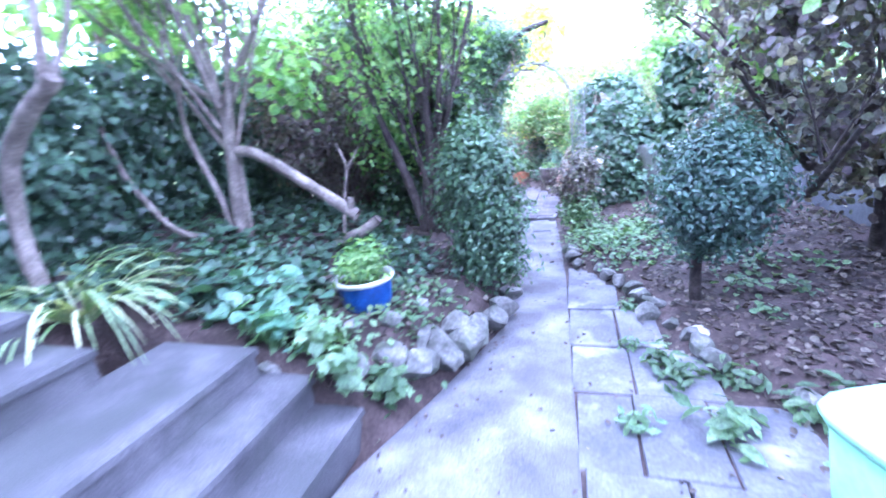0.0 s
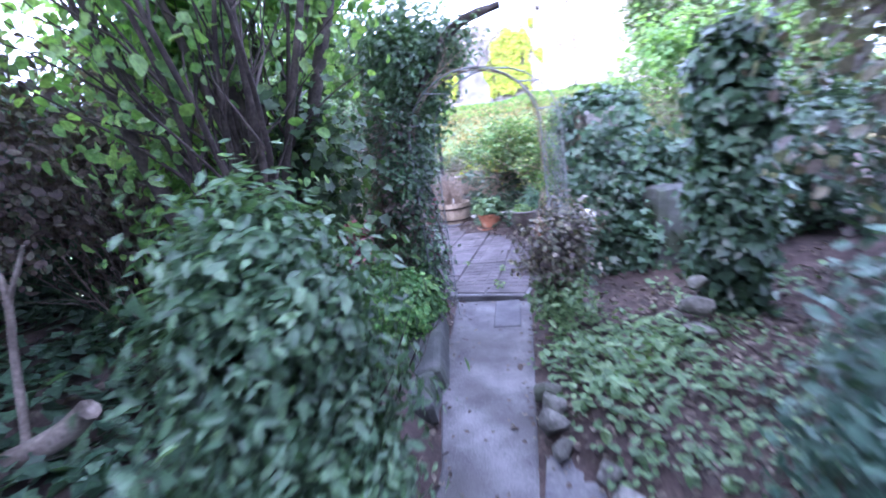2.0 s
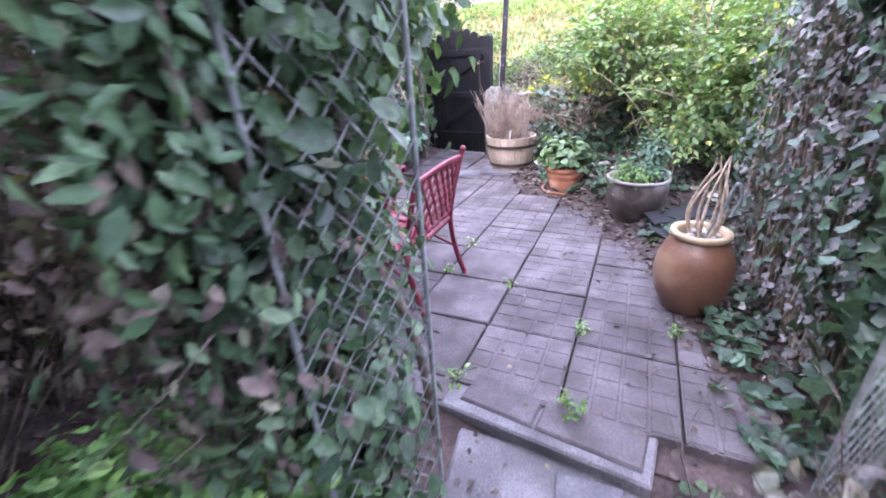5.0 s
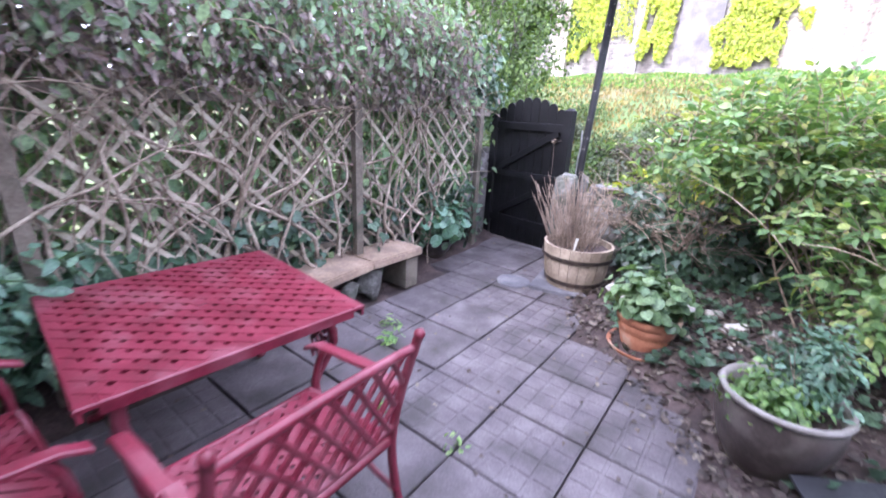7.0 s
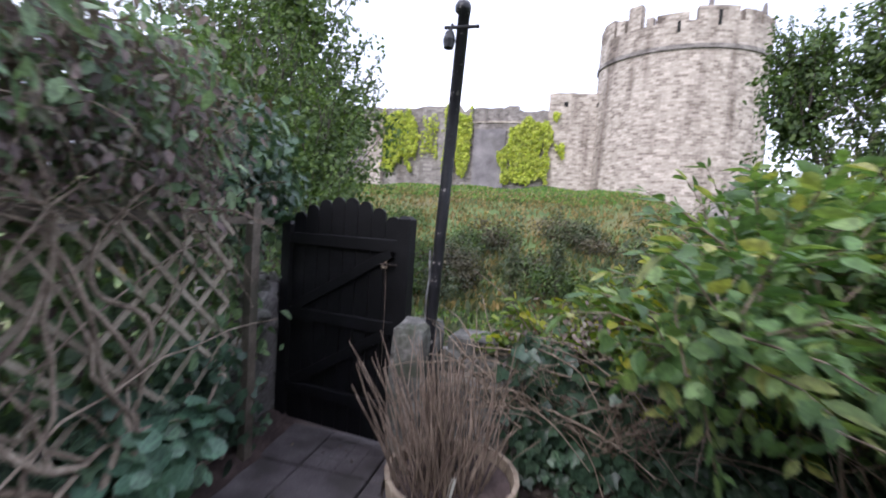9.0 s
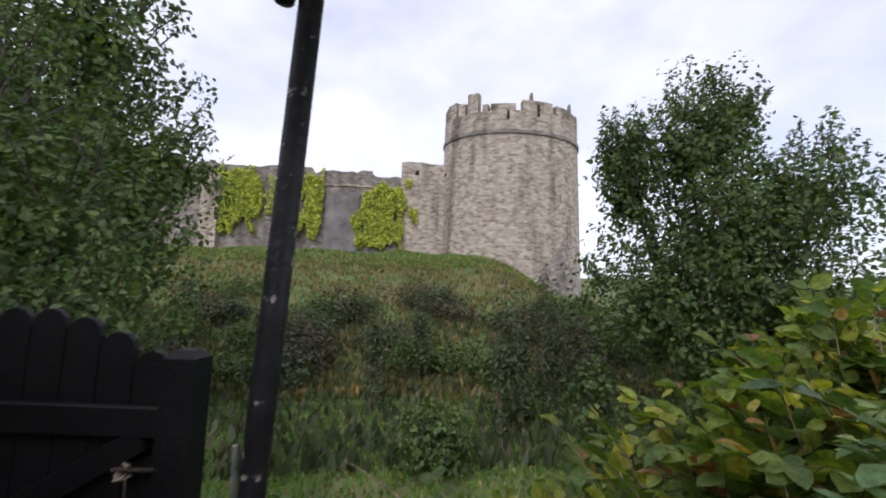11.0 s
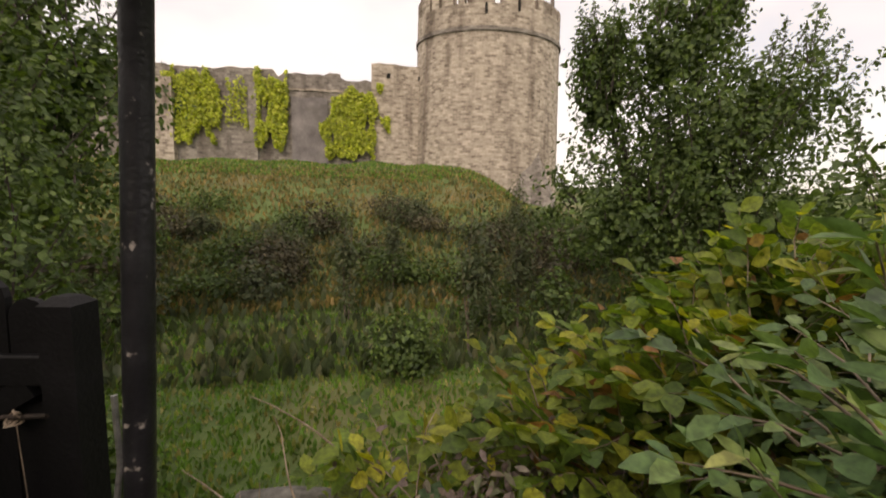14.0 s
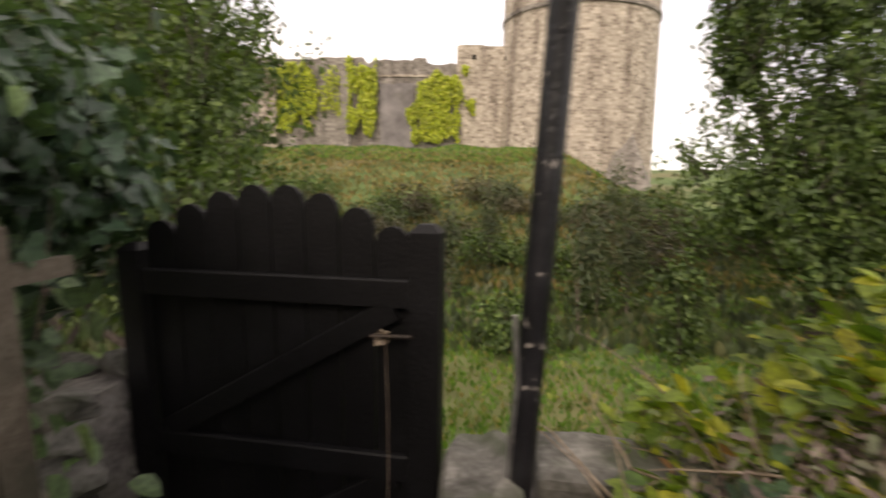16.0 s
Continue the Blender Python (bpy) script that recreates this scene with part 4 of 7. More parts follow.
for sx in (-1, 1):
    for sy in (-1, 1):
        sh = limb(Shape(), [(sx * 0.40, sy * 0.40, 0.66), (sx * 0.43, sy * 0.43, 0.5), (sx * 0.36, sy * 0.36, 0.25), (sx * 0.40, sy * 0.40, 0.06), (sx * 0.45, sy * 0.45, 0.012)], 0.026, 0.022, 8)
        part("leg", sh, M_RED, table, smooth=True)
        panel = lattice(Shape(), 0.27, 0.41, 0.36, 0.65, 0.075, 0.02, 0.012, lambda u, v, w, sx=sx, sy=sy: (sx * u, sy * 0.405 + w, v))
        part("leg_panel", panel, M_RED, table, "pierced cast metal bracket")


def garden_chair(m, label):
    c = thing("garden_chair", label, "chair", m, "chairs round the table")
    W, D, SZ = 0.325, 0.23, 0.43
    seat = lattice(Shape(), -W + 0.03, W - 0.03, -D + 0.02, D - 0.02, 0.062, 0.03, 0.01, lambda u, v, w: (u, v, SZ + w + 0.02 * (v / D) ** 2 - 0.012 * (1 - (u / W) ** 2)))
    part("seat", seat, M_RED, c)
    rim = Shape()
    edge = [(-W, -D), (W, -D), (W - 0.02, D), (-W + 0.02, D), (-W, -D)]
    for (a, b), (e, f) in zip(edge, edge[1:]):
        rim.tube([(a, b, SZ), ((a + e) / 2, (b + f) / 2, SZ - 0.004), (e, f, SZ)], 0.017, 8)
    part("seat_frame", rim, M_RED, c, smooth=True)

    def back(u, v, w):
        z = 0.47 + v * 0.42
        return (u, -D - 0.01 - 0.09 * v + w - 0.02 * (1 - (u / W) ** 2), z + 0.03 * v * (1 - (u / W) ** 2))

    sh = Shape()
    for sgn in (1, -1):
        for k in range(-5, 11):
            pts = []
            for q in np.linspace(0, 1, 9):
                u = -W + 0.04 + (k * 0.082 + sgn * q * 0.24)
                if -W + 0.02 < u < W - 0.02:
                    pts.append(back(u, 0.1 + q * 0.82, 0.002 * sgn))
            if len(pts) > 2:
                sh.tube(pts, 0.0105, 6)
    part("back_lattice", sh, M_RED, c)
    sh = Shape()
    sh.tube([back(u, 0.1, 0) for u in np.linspace(-W + 0.02, W - 0.02, 7)], 0.013, 8)
    part("back_rail", sh, M_RED, c, smooth=True)
    part("back_rail", Shape().tube([back(u, 0.93, 0) for u in np.linspace(-W, W, 9)], 0.016, 8), M_RED, c, smooth=True)
    for sx in (-1, 1):
        sh = limb(Shape(), [(sx * (W + 0.005), -D - 0.1, 0.0), (sx * W, -D - 0.035, 0.2), (sx * W, -D - 0.005, SZ), (sx * W, -D - 0.05, 0.68), (sx * (W + 0.005), -D - 0.115, 0.92)], 0.019, 0.017, 8)
        part("back_leg", sh, M_RED, c, smooth=True)
        part("finial", Shape().lathe([(0, 0.938), (0.012, 0.934), (0.02, 0.92), (0.016, 0.905), (0, 0.9)], 10, (sx * (W + 0.005), -D - 0.115, 0)), M_RED, c, smooth=True)
        sh = limb(Shape(), [(sx * (W + 0.02), D + 0.05, 0.0), (sx * (W + 0.0), D + 0.02, 0.12), (sx * (W - 0.01), D - 0.05, 0.3), (sx * W, D - 0.01, SZ), (sx * (W + 0.015), D - 0.02, 0.56), (sx * (W + 0.02), D - 0.06, 0.64)], 0.019, 0.016, 8)
        part("front_leg", sh, M_RED, c, smooth=True)
        sh = Shape()
        arm = [(sx * W, -D - 0.03, 0.66), (sx * (W + 0.02), -D + 0.12, 0.68), (sx * (W + 0.025), 0.05, 0.665), (sx * (W + 0.02), D - 0.02, 0.645), (sx * (W + 0.02), D + 0.05, 0.61)]
        for (a, b) in zip(arm, arm[1:]):
            p, q = Vector(a), Vector(b)
            sh.box(Matrix.Translation((p + q) / 2) @ pose(0, 0, 0, math.degrees(math.atan2(q.z - p.z, q.y - p.y)), 0, 0), 0.05, (q - p).length + 0.012, 0.016, 0.005)
        part("arm", sh, M_RED, c)
        part("stretcher", limb(Shape(), [(sx * (W - 0.01), -D - 0.045, 0.22), (sx * (W - 0.04), -0.08, 0.32), (sx * (W - 0.03), 0.02, SZ)], 0.011, 0.011, 6), M_RED, c, smooth=True)
    return c


garden_chair(pose(-1.19, 1.715, 0, 0, 0, 91), "red-painted cast metal armchair with its back to the patio")
garden_chair(pose(-1.80, 1.0, 0, 0, 0, 4), "red-painted cast metal armchair pulled up to the table")


# ---- pots ----
def pot(name, at, profile, material, label, rim=None, rim_profile=None, soil_z=None, soil_r=0.1, seg=40):
    t = thing(name, label, "pot", pose(*at))
    part("body", Shape().lathe(profile, seg), material, t, smooth=True)
    if rim_profile:
        part("rim", Shape().lathe(rim_profile, seg), rim or material, t, smooth=True)
    if soil_z:
        part("compost", Shape().lathe([(0, soil_z + 0.02), (soil_r * 0.6, soil_z + 0.012), (soil_r, soil_z)], 24), M_SOIL, t, smooth=True)
    return t


jar = pot("olive_jar", (0.56, 2.08, 0.0), [(0, 0), (0.1104, 0), (0.1426, 0.0285), (0.1886, 0.133), (0.207, 0.2375), (0.1996, 0.3325), (0.1656, 0.418), (0.1334, 0.4512), (0.1242, 0.475)], M_JAR,
          "large brown terracotta jar with a pale rolled rim", M_RIM, [(0.1196, 0.4607), (0.138, 0.4655), (0.1546, 0.4845), (0.1518, 0.5035), (0.1334, 0.5082), (0.115, 0.494), (0.1104, 0.437)], 0.445, 0.11)
for k, (x, y) in enumerate(((-0.06, -0.04), (0.05, -0.05), (0.02, 0.06), (-0.04, 0.05), (0.08, 0.02))):
    ob = part("pebble", rock_mesh("pebble", 60 + k, M_PALE_ROCK, 0.8), None, jar)
    ob.matrix_basis = pose(x, y, 0.475, 0, 0, k * 50) @ Matrix.Diagonal((0.09, 0.08, 0.08, 1))
rng = random.Random(21)
bare = thing("bare_shrub", "bare pale stems rising from the terracotta jar", "plant")
for k in range(7):
    a = k * 0.9
    c, s_ = math.cos(a), math.sin(a)
    sh = limb(Shape(), [(0.56 + 0.04 * c, 2.08 + 0.04 * s_, 0.44), (0.56 + 0.09 * c, 2.08 + 0.09 * s_, 0.58), (0.57 + 0.07 * c, 2.08 + 0.07 * s_, 0.72),
                        (0.59 + 0.03 * math.cos(a + 1), 2.09 + 0.03 * math.sin(a + 1), 0.84 + 0.1 * rng.random())], 0.011, 0.005, 6)
    part("stem", sh, M_STRAW, bare, smooth=True)
sh = limb(Shape(), [(0.58, 2.05, 0.45), (0.63, 2.02, 0.66), (0.66, 2.01, 0.8), (0.69, 2.01, 0.72), (0.66, 2.0, 0.62)], 0.012, 0.008, 6)
part("stem", sh, M_WIRE, bare, smooth=True)

gp = pot("glazed_pot", (0.22, 3.47, 0.0), [(0, 0), (0.15, 0), (0.17, 0.02), (0.235, 0.12), (0.278, 0.25), (0.282, 0.33), (0.265, 0.385)], M_GLAZE, "wide dark brown glazed pot planted with herbs",
         M_GLAZE_RIM, [(0.266, 0.38), (0.285, 0.385), (0.292, 0.4), (0.285, 0.412), (0.262, 0.41), (0.25, 0.39), (0.245, 0.33)], 0.34, 0.25)
gp.scale = (0.9, 0.9, 1.03)
P, N = crown([(0.17, 3.4, 0.40, 0.14, 0.12, 0.12)], 900, 9, 0.04, seed=31)
herb = thing("potted_herbs", "feathery grey-green herbs in the glazed pot", "plant")
part("foliage", leaves("foliage", P, N, 0.035, L_LIGHT, "oval", 0.1, 31), None, herb)
P, N = crown([(0.29, 3.5, 0.55, 0.12, 0.11, 0.2)], 1500, 10, 0.05, 0.7, seed=32, up=0.8)
part("fronds", leaves("fronds", P, N, 0.045, L_BLUEGREEN, "lance", -0.6, 32), None, herb)
sh = Shape()
stems(sh, random.Random(33), (0.27, 3.5, 0.32), 12, 0.5, 0.35, 0.004, twigs=1)
part("stem", sh, M_TWIG, herb)

tp = pot("terracotta_pot", (-0.52, 4.24, 0.028), [(0, 0), (0.12, 0), (0.13, 0.015), (0.155, 0.10), (0.15, 0.115), (0.165, 0.13), (0.172, 0.17), (0.168, 0.18), (0.182, 0.185), (0.186, 0.225), (0.175, 0.232), (0.16, 0.22), (0.155, 0.19)], M_TERRA,
         "ribbed terracotta pot standing in a saucer", None, None, 0.2, 0.155)
tp.scale = (1.18, 1.18, 1.18)
part("saucer", Shape().lathe([(0, -0.02), (0.19, -0.02), (0.215, 0.012), (0.21, 0.02), (0.18, -0.006), (0, -0.006)], 36), M_TERRA, tp, smooth=True)
P, N = crown([(-0.52, 4.24, 0.41, 0.22, 0.22, 0.13)], 420, 6, 0.05, seed=34, up=0.9)
pl = thing("potted_strawberry", "leafy bright green plant filling the terracotta pot", "plant")
part("foliage", leaves("foliage", P, N, 0.08, L_MID, "round", 0.2, 34), None, pl)
part("stem", stems(Shape(), random.Random(3), (-0.52, 4.24, 0.25), 16, 0.22, 0.9, 0.004), M_TWIG, pl)

# half barrel with cut-back stems
tub = thing("barrel_tub", "weathered oak half barrel bound with rusty iron hoops", "planter", pose(-1.37, 5.03, 0.0))
R0, R1, TH, NS = 0.255, 0.33, 0.42, 22
for k in range(NS):
    sh = Shape()
    a0, a1 = 2 * math.pi * (k + 0.03) / NS, 2 * math.pi * (k + 0.97) / NS
    ring = []
    for z, r in ((0.05, R0), (0.2, R0 + 0.045), (0.05 + TH, R1)):
        for rr in (r, r - 0.025):
            for a in (a0, a1):
                ring.append((rr * math.cos(a), rr * math.sin(a), z))
    sh.add(ring, [(0, 1, 5, 4), (4, 5, 9, 8), (1, 3, 7, 5), (5, 7, 11, 9), (3, 2, 6, 7), (7, 6, 10, 11), (2, 0, 4, 6), (6, 4, 8, 10), (8, 9, 11, 10), (0, 2, 3, 1)])
    part("stave", sh, M_BARREL, tub)
for z, r in ((0.12, R0 + 0.026), (0.36, R0 + 0.075)):
    part("hoop", Shape().lathe([(r - 0.002, z - 0.018), (r + 0.004, z - 0.018), (r + 0.010, z + 0.018), (r + 0.003, z + 0.018)], 40), M_HOOP, tub)
part("compost", Shape().lathe([(0, 0.44), (0.2, 0.43), (0.29, 0.42)], 24), M_SOIL, tub)
part("plinth", Shape().box(pose(-0.05, 0, 0.024, 0, 0, 10), 0.62, 0.62, 0.05, 0.012), M_FLAG, tub)
sh = Shape()
rng = random.Random(17)
for k in range(210):
    a, r = rng.uniform(0, 6.28), rng.uniform(0, 0.2) ** 0.9
    b = Vector((-1.37 + r * math.cos(a), 5.03 + r * math.sin(a), 0.43))
    b.x -= 0.06
    t = rng.uniform(0.25, 0.70)
    d = Vector((math.cos(a) * r * 1.6 - 0.06 + rng.uniform(-0.16, 0.16), math.sin(a) * r * 1.6 + rng.uniform(-0.16, 0.16), 1)).normalized()
    mid = b + d * t * 0.5 + Vector((rng.uniform(-0.04, 0.04), rng.uniform(-0.04, 0.04), 0))
    sh.tube([b, mid, b + d * t + Vector((rng.uniform(-0.05, 0.05), rng.uniform(-0.05, 0.05), 0))], [0.0042, 0.0036, 0.0024], 5)
tagged(part("straw", sh, M_REED), "bundle of dry cut-back straw stems in the barrel", "plant", kind="stuff")

part("plant_label", Shape().box(pose(0.04, -0.2, 0.5, 12, 8, 20), 0.022, 0.004, 0.13), M_BLUE_RIM, tub, "white plastic plant label")
s = Shape().lathe([(0, 0.022), (0.14, 0.022), (0.165, 0.014), (0.17, 0.0)], 28, (-1.87, 4.72, 0.0), 0.02)
tagged(part("stepping_disc", s, M_FLAG), "round grey stone disc laid on the patio by the barrel", "stepping stone")

# pot beside the bench
dp = pot("dark_bowl", (-2.98, 4.75, 0.02), [(0, 0), (0.16, 0), (0.2, 0.06), (0.25, 0.17), (0.262, 0.19), (0.25, 0.2), (0.235, 0.18)], M_GLAZE, "low dark bowl planted beside the bench", None, None, 0.16, 0.23)
P, N = crown([(-2.98, 4.75, 0.45, 0.34, 0.34, 0.18)], 520, 6, 0.06, seed=36, up=1.0)
pl = thing("bowl_plant", "broad-leaved green plant spilling from the bowl", "plant")
part("foliage", leaves("foliage", P, N, 0.11, L_BLUEGREEN, "round", 0.2, 36), None, pl)
part("stem", stems(Shape(), random.Random(9), (-2.98, 4.75, 0.18), 18, 0.3, 0.9, 0.006), M_TWIG, pl)

# broken slate sheets
slate = thing("slate_sheets", "broken dark slate sheets lying in the bed", "slate", pose(0.60, 3.16, 0.13, 6, -8, 40))
part("sheet", Shape().box(pose(0.1, 0, 0), 0.72, 0.2, 0.018, 0.004), M_SLATE, slate)
part("sheet", Shape().box(pose(0.05, 0.12, 0.022, 3, 2, -12), 0.5, 0.19, 0.016, 0.004), M_SLATE, slate)

# blue pot
blue = pot("blue_pot", (-0.66, -3.3, 0.29), [(0, 0), (0.105, 0), (0.12, 0.02), (0.145, 0.13), (0.162, 0.255), (0.16, 0.27)], M_BLUE, "blue glazed pot with a pale rim, planted with herbs",
           M_BLUE_RIM, [(0.16, 0.265), (0.175, 0.27), (0.183, 0.285), (0.175, 0.297), (0.157, 0.293), (0.15, 0.255)], 0.25, 0.15)
blue.scale = (1.12, 1.12, 1.12)
P, N = crown([(-0.66, -3.3, 0.69, 0.16, 0.16, 0.12)], 1200, 10, 0.045, 0.6, seed=38, up=0.8)
pl = thing("blue_pot_herb", "fine-leaved green herb bushing out of the blue pot", "plant")
part("foliage", leaves("foliage", P, N, 0.045, L_LIGHT, "lance", -0.2, 38), None, pl)
part("stem", stems(Shape(), random.Random(10), (-0.66, -3.3, 0.54), 20, 0.2, 0.9, 0.003), M_TWIG, pl)

# green plastic tub at the start
gb = thing("plastic_tub", "pale green plastic garden tub standing on the flags", "tub", pose(1.72, -4.36, 0.0, 0, 0, 20))
sh = Shape()
SEG = 32
for piece, prof in (("body", [(0.0, 0.0), (0.21, 0.0), (0.265, 0.5), (0.26, 0.5), (0.2, 0.03), (0.0, 0.03)]), ("rim", [(0.263, 0.5), (0.285, 0.506), (0.289, 0.525), (0.285, 0.54), (0.27, 0.54), (0.262, 0.502)])):
    sh, vs, fs = Shape(), [], []
    for r, z in prof:
        for k in range(SEG):
            w = 2 * math.pi * k / SEG
            cx, sx = math.cos(w), math.sin(w)
            q = 1 / max(abs(cx) ** 5 + abs(sx) ** 5, 1e-6) ** 0.2
            vs.append((r * q * cx, r * q * sx, z))
    for i in range(len(prof) - 1):
        fs += [(i * SEG + k, i * SEG + (k + 1) % SEG, (i + 1) * SEG + (k + 1) % SEG, (i + 1) * SEG + k) for k in range(SEG)]
    part(piece, sh.add(vs, fs), M_PLASTIC, gb, smooth=True)

# ---- rocks ----
def rock(at, size, seed, pale=False, label="rough grey limestone edging rock"):
    me = rock_mesh("rock", seed, M_PALE_ROCK if pale else M_ROCK, 0.8)
    ob = tagged(new("rock", me), label, "rock", "edging rocks")
    ob.matrix_basis = pose(at[0], at[1], at[2], 0, 0, seed * 47) @ Matrix.Diagonal((size, size * 0.8, size * 0.75, 1))


rng = random.Random(30)
for k, (x, y, q) in enumerate(((-0.56, -3.78, .22), (-0.38, -3.66, .3), (-0.2, -3.62, .26), (-0.14, -3.42, .3), (-0.02, -3.3, .3), (0.02, -3.08, .26), (0.1, -2.9, .24), (0.13, -2.7, .22), (-0.12, -3.18, .3), (-0.3, -3.42, .28), (-0.74, -3.92, .2), (0.14, -2.45, .2), (-0.95, -3.95, .25))):
    rock((x, y, 0.1 + 0.5 * max(0, 0.05 - x) * 0.35 + q * 0.2), q * 1.45, 100 + k)
for k, t in enumerate(np.linspace(0, 1, 22)):
    y = -4.3 + t * 3.3
    x = float(np.interp(y, RIGHT_Y, RIGHT_X)) + rng.uniform(0.02, 0.14)
    q = rng.uniform(0.1, 0.21)
    rock((x, y, 0.03 + q * 0.1), q * 1.3, 140 + k)
rock((1.44, -2.86, 0.05), 0.22, 190, True, "pale angular edging rock beside the flags")
for k, (x, y, q) in enumerate(((0.02, 4.75, .2), (-0.15, 4.92, .17), (0.22, 4.72, .2), (0.08, 4.5, .16), (0.38, 4.5, .2), (0.6, 4.35, .22), (0.75, 4.1, .2), (-0.72, 5.35, .24), (-0.5, 5.2, .2), (-0.02, 4.35, .12), (0.1, 4.2, .14), (0.85, 3.8, .2), (-0.1, 4.62, .16), (-0.3, 4.68, .13), (0.0, 4.0, .1), (-0.16, 4.12, .09), (-0.3, 4.85, .18), (0.3, 4.28, .13), (-0.95, 4.9, .14), (-0.8, 4.75, .1))):
    rock((x, y, 0.13 + q * 0.2), q * 1.15, 210 + k, True, "pale quarry stone lying in the leaf litter")
for k, (x, y, z, q) in enumerate(((1.6, -0.3, 0.28, .26), (1.58, -0.42, 0.12, .3), (1.66, -0.18, 0.4, .2), (1.5, -0.12, 0.12, .2))):
    rock((x, y, z), q, 260 + k, False, "grey stone piled beside the ivy column")
for k, (x, y, q) in enumerate(((-0.45, -3.88, .2), (-0.62, -3.62, .18), (-0.42, -3.48, .2), (-0.3, -3.25, .18), (-0.86, -3.78, .17), (-0.22, -2.95, .17))):
    rock((x, y, ground_z(x, y) + q * 0.2), q, 270 + k)
rock((1.0, 0.72, 0.78), 0.2, 250, True, "white angular stone on the ivy bank")

# ---- plants of the garden ----
def plant(name, label, category, foliage, stem=None, stem_mat=None, group="", leaf_name="crown"):
    """foliage: (places, normals, size, material, shape, droop, seed[, directions])."""
    t = thing(name, label, category, group=group)
    for P, N, size, material, shape, droop, seed, *along in foliage:
        part(leaf_name, leaves(leaf_name, P, N, size, material, shape, droop, seed, along=along[0] if along else None), None, t)
    if stem:
        tagged(part("trunk" if category == "tree" else "stem", stem, stem_mat or M_BARK, t, smooth=True), kind="" if category == "tree" else "stuff")
    return t


# clipped shrub beside the path
P, N = crown([(-0.04, -2.35, 0.95, 0.28, 0.3, 0.48), (0.0, -2.38, 0.5, 0.25, 0.27, 0.3), (-0.08, -2.3, 1.25, 0.2, 0.2, 0.22)], 20000, 8, 0.05, 0.32, seed=51, floor=0.12, lump=0.5)
plant("euonymus_shrub", "dense dark green shrub leaning over the path edge", "shrub", [(P, N, 0.046, L_EUON, "lance", 0.2, 51)],
      stems(Shape(), random.Random(51), (-0.06, -2.35, 0.1), 9, 1.1, 0.5, 0.014, twigs=2), M_DARKBARK)

# ball-shaped evergreen on its stem
P, N = crown([(1.6, -2.45, 0.96, 0.3, 0.3, 0.33), (1.57, -2.48, 0.76, 0.28, 0.28, 0.28)], 19000, 8, 0.05, 0.28, seed=52, floor=0.4, lump=0.42)
sh = limb(Shape(), [(1.5, -2.45, 0.0), (1.49, -2.44, 0.3), (1.5, -2.45, 0.7)], 0.045, 0.03, 8)
stems(sh, random.Random(52), (1.5, -2.45, 0.45), 9, 0.6, 0.6, 0.016, twigs=2)
plant("evergreen_ball", "rounded dark blue-green evergreen bush on a short trunk", "shrub", [(P, N, 0.042, L_HOLLY, "lance", 0.15, 52)], sh, M_DARKBARK)

# box bush
P, N = crown([(-0.78, -0.2, 0.25, 0.46, 0.44, 0.40), (-0.62, -0.05, 0.3, 0.3, 0.3, 0.32)], 13000, 10, 0.04, 0.15, seed=53, floor=-0.02, lump=0.1)
plant("box_bush", "low rounded bright green box bush", "shrub", [(P, N, 0.038, L_BOX, "round", 0.2, 53)],
      stems(Shape(), random.Random(53), (-0.78, -0.2, 0.0), 8, 0.45, 0.9, 0.012, twigs=1), M_BARK)

# purple-leaved shrub
P, N = crown([(0.70, 0.02, 0.58, 0.29, 0.28, 0.38), (0.80, 0.12, 0.80, 0.24, 0.24, 0.22)], 2500, 5, 0.045, 0.5, seed=54, floor=0.05)
P2, N2 = crown([(0.72, -0.1, 0.3, 0.24, 0.22, 0.24)], 1000, 6, 0.05, 0.5, seed=55, floor=0.0)
plant("purple_shrub", "open twiggy shrub with dull purple and green leaves", "shrub", [(P, N, 0.04, L_PURPLE, "oval", 0.2, 54), (P2, N2, 0.06, L_MID, "lance", 0.2, 55)],
      stems(Shape(), random.Random(54), (0.68, 0.02, 0.0), 22, 0.98, 0.5, 0.008, twigs=3), M_BARK)

# lobed-leaf tree with many stems, left of the path
sh = Shape()
rng = random.Random(55)
limb(sh, [(-0.78, -1.5, 0.2), (-0.8, -1.45, 0.8), (-0.72, -1.4, 1.5), (-0.85, -1.3, 2.4), (-0.7, -1.1, 3.6)], 0.085, 0.03, 10, 0.1, rng)
limb(sh, [(-0.82, -1.52, 0.3), (-0.95, -1.6, 1.0), (-1.2, -1.65, 1.9), (-1.35, -1.5, 3.0)], 0.06, 0.02, 8, 0.1, rng)
limb(sh, [(-0.76, -1.46, 0.3), (-0.62, -1.3, 1.2), (-0.4, -1.1, 2.1), (-0.2, -0.8, 2.9), (0.15, -0.5, 3.3)], 0.055, 0.018, 8, 0.1, rng)
for k in range(6):
    a = k * 1.05
    limb(sh, [(-0.76 + 0.1 * math.cos(a), -1.5 + 0.1 * math.sin(a), 0.12), (-0.72 + 0.07 * math.cos(a), -1.5 + 0.07 * math.sin(a), 0.7), (-0.62 + 0.08 * math.cos(a), -1.48 + 0.08 * math.sin(a), 1.4), (-0.6 + 0.3 * math.cos(a), -1.4 + 0.3 * math.sin(a), 2.2), (-0.6 + 0.6 * math.cos(a), -1.3 + 0.6 * math.sin(a), 3.2)], 0.036, 0.011, 8, 0.1, rng)
stems(sh, rng, (-0.72, -1.48, 0.9), 16, 2.6, 0.4, 0.022, 0.14, 7, 6, 2)
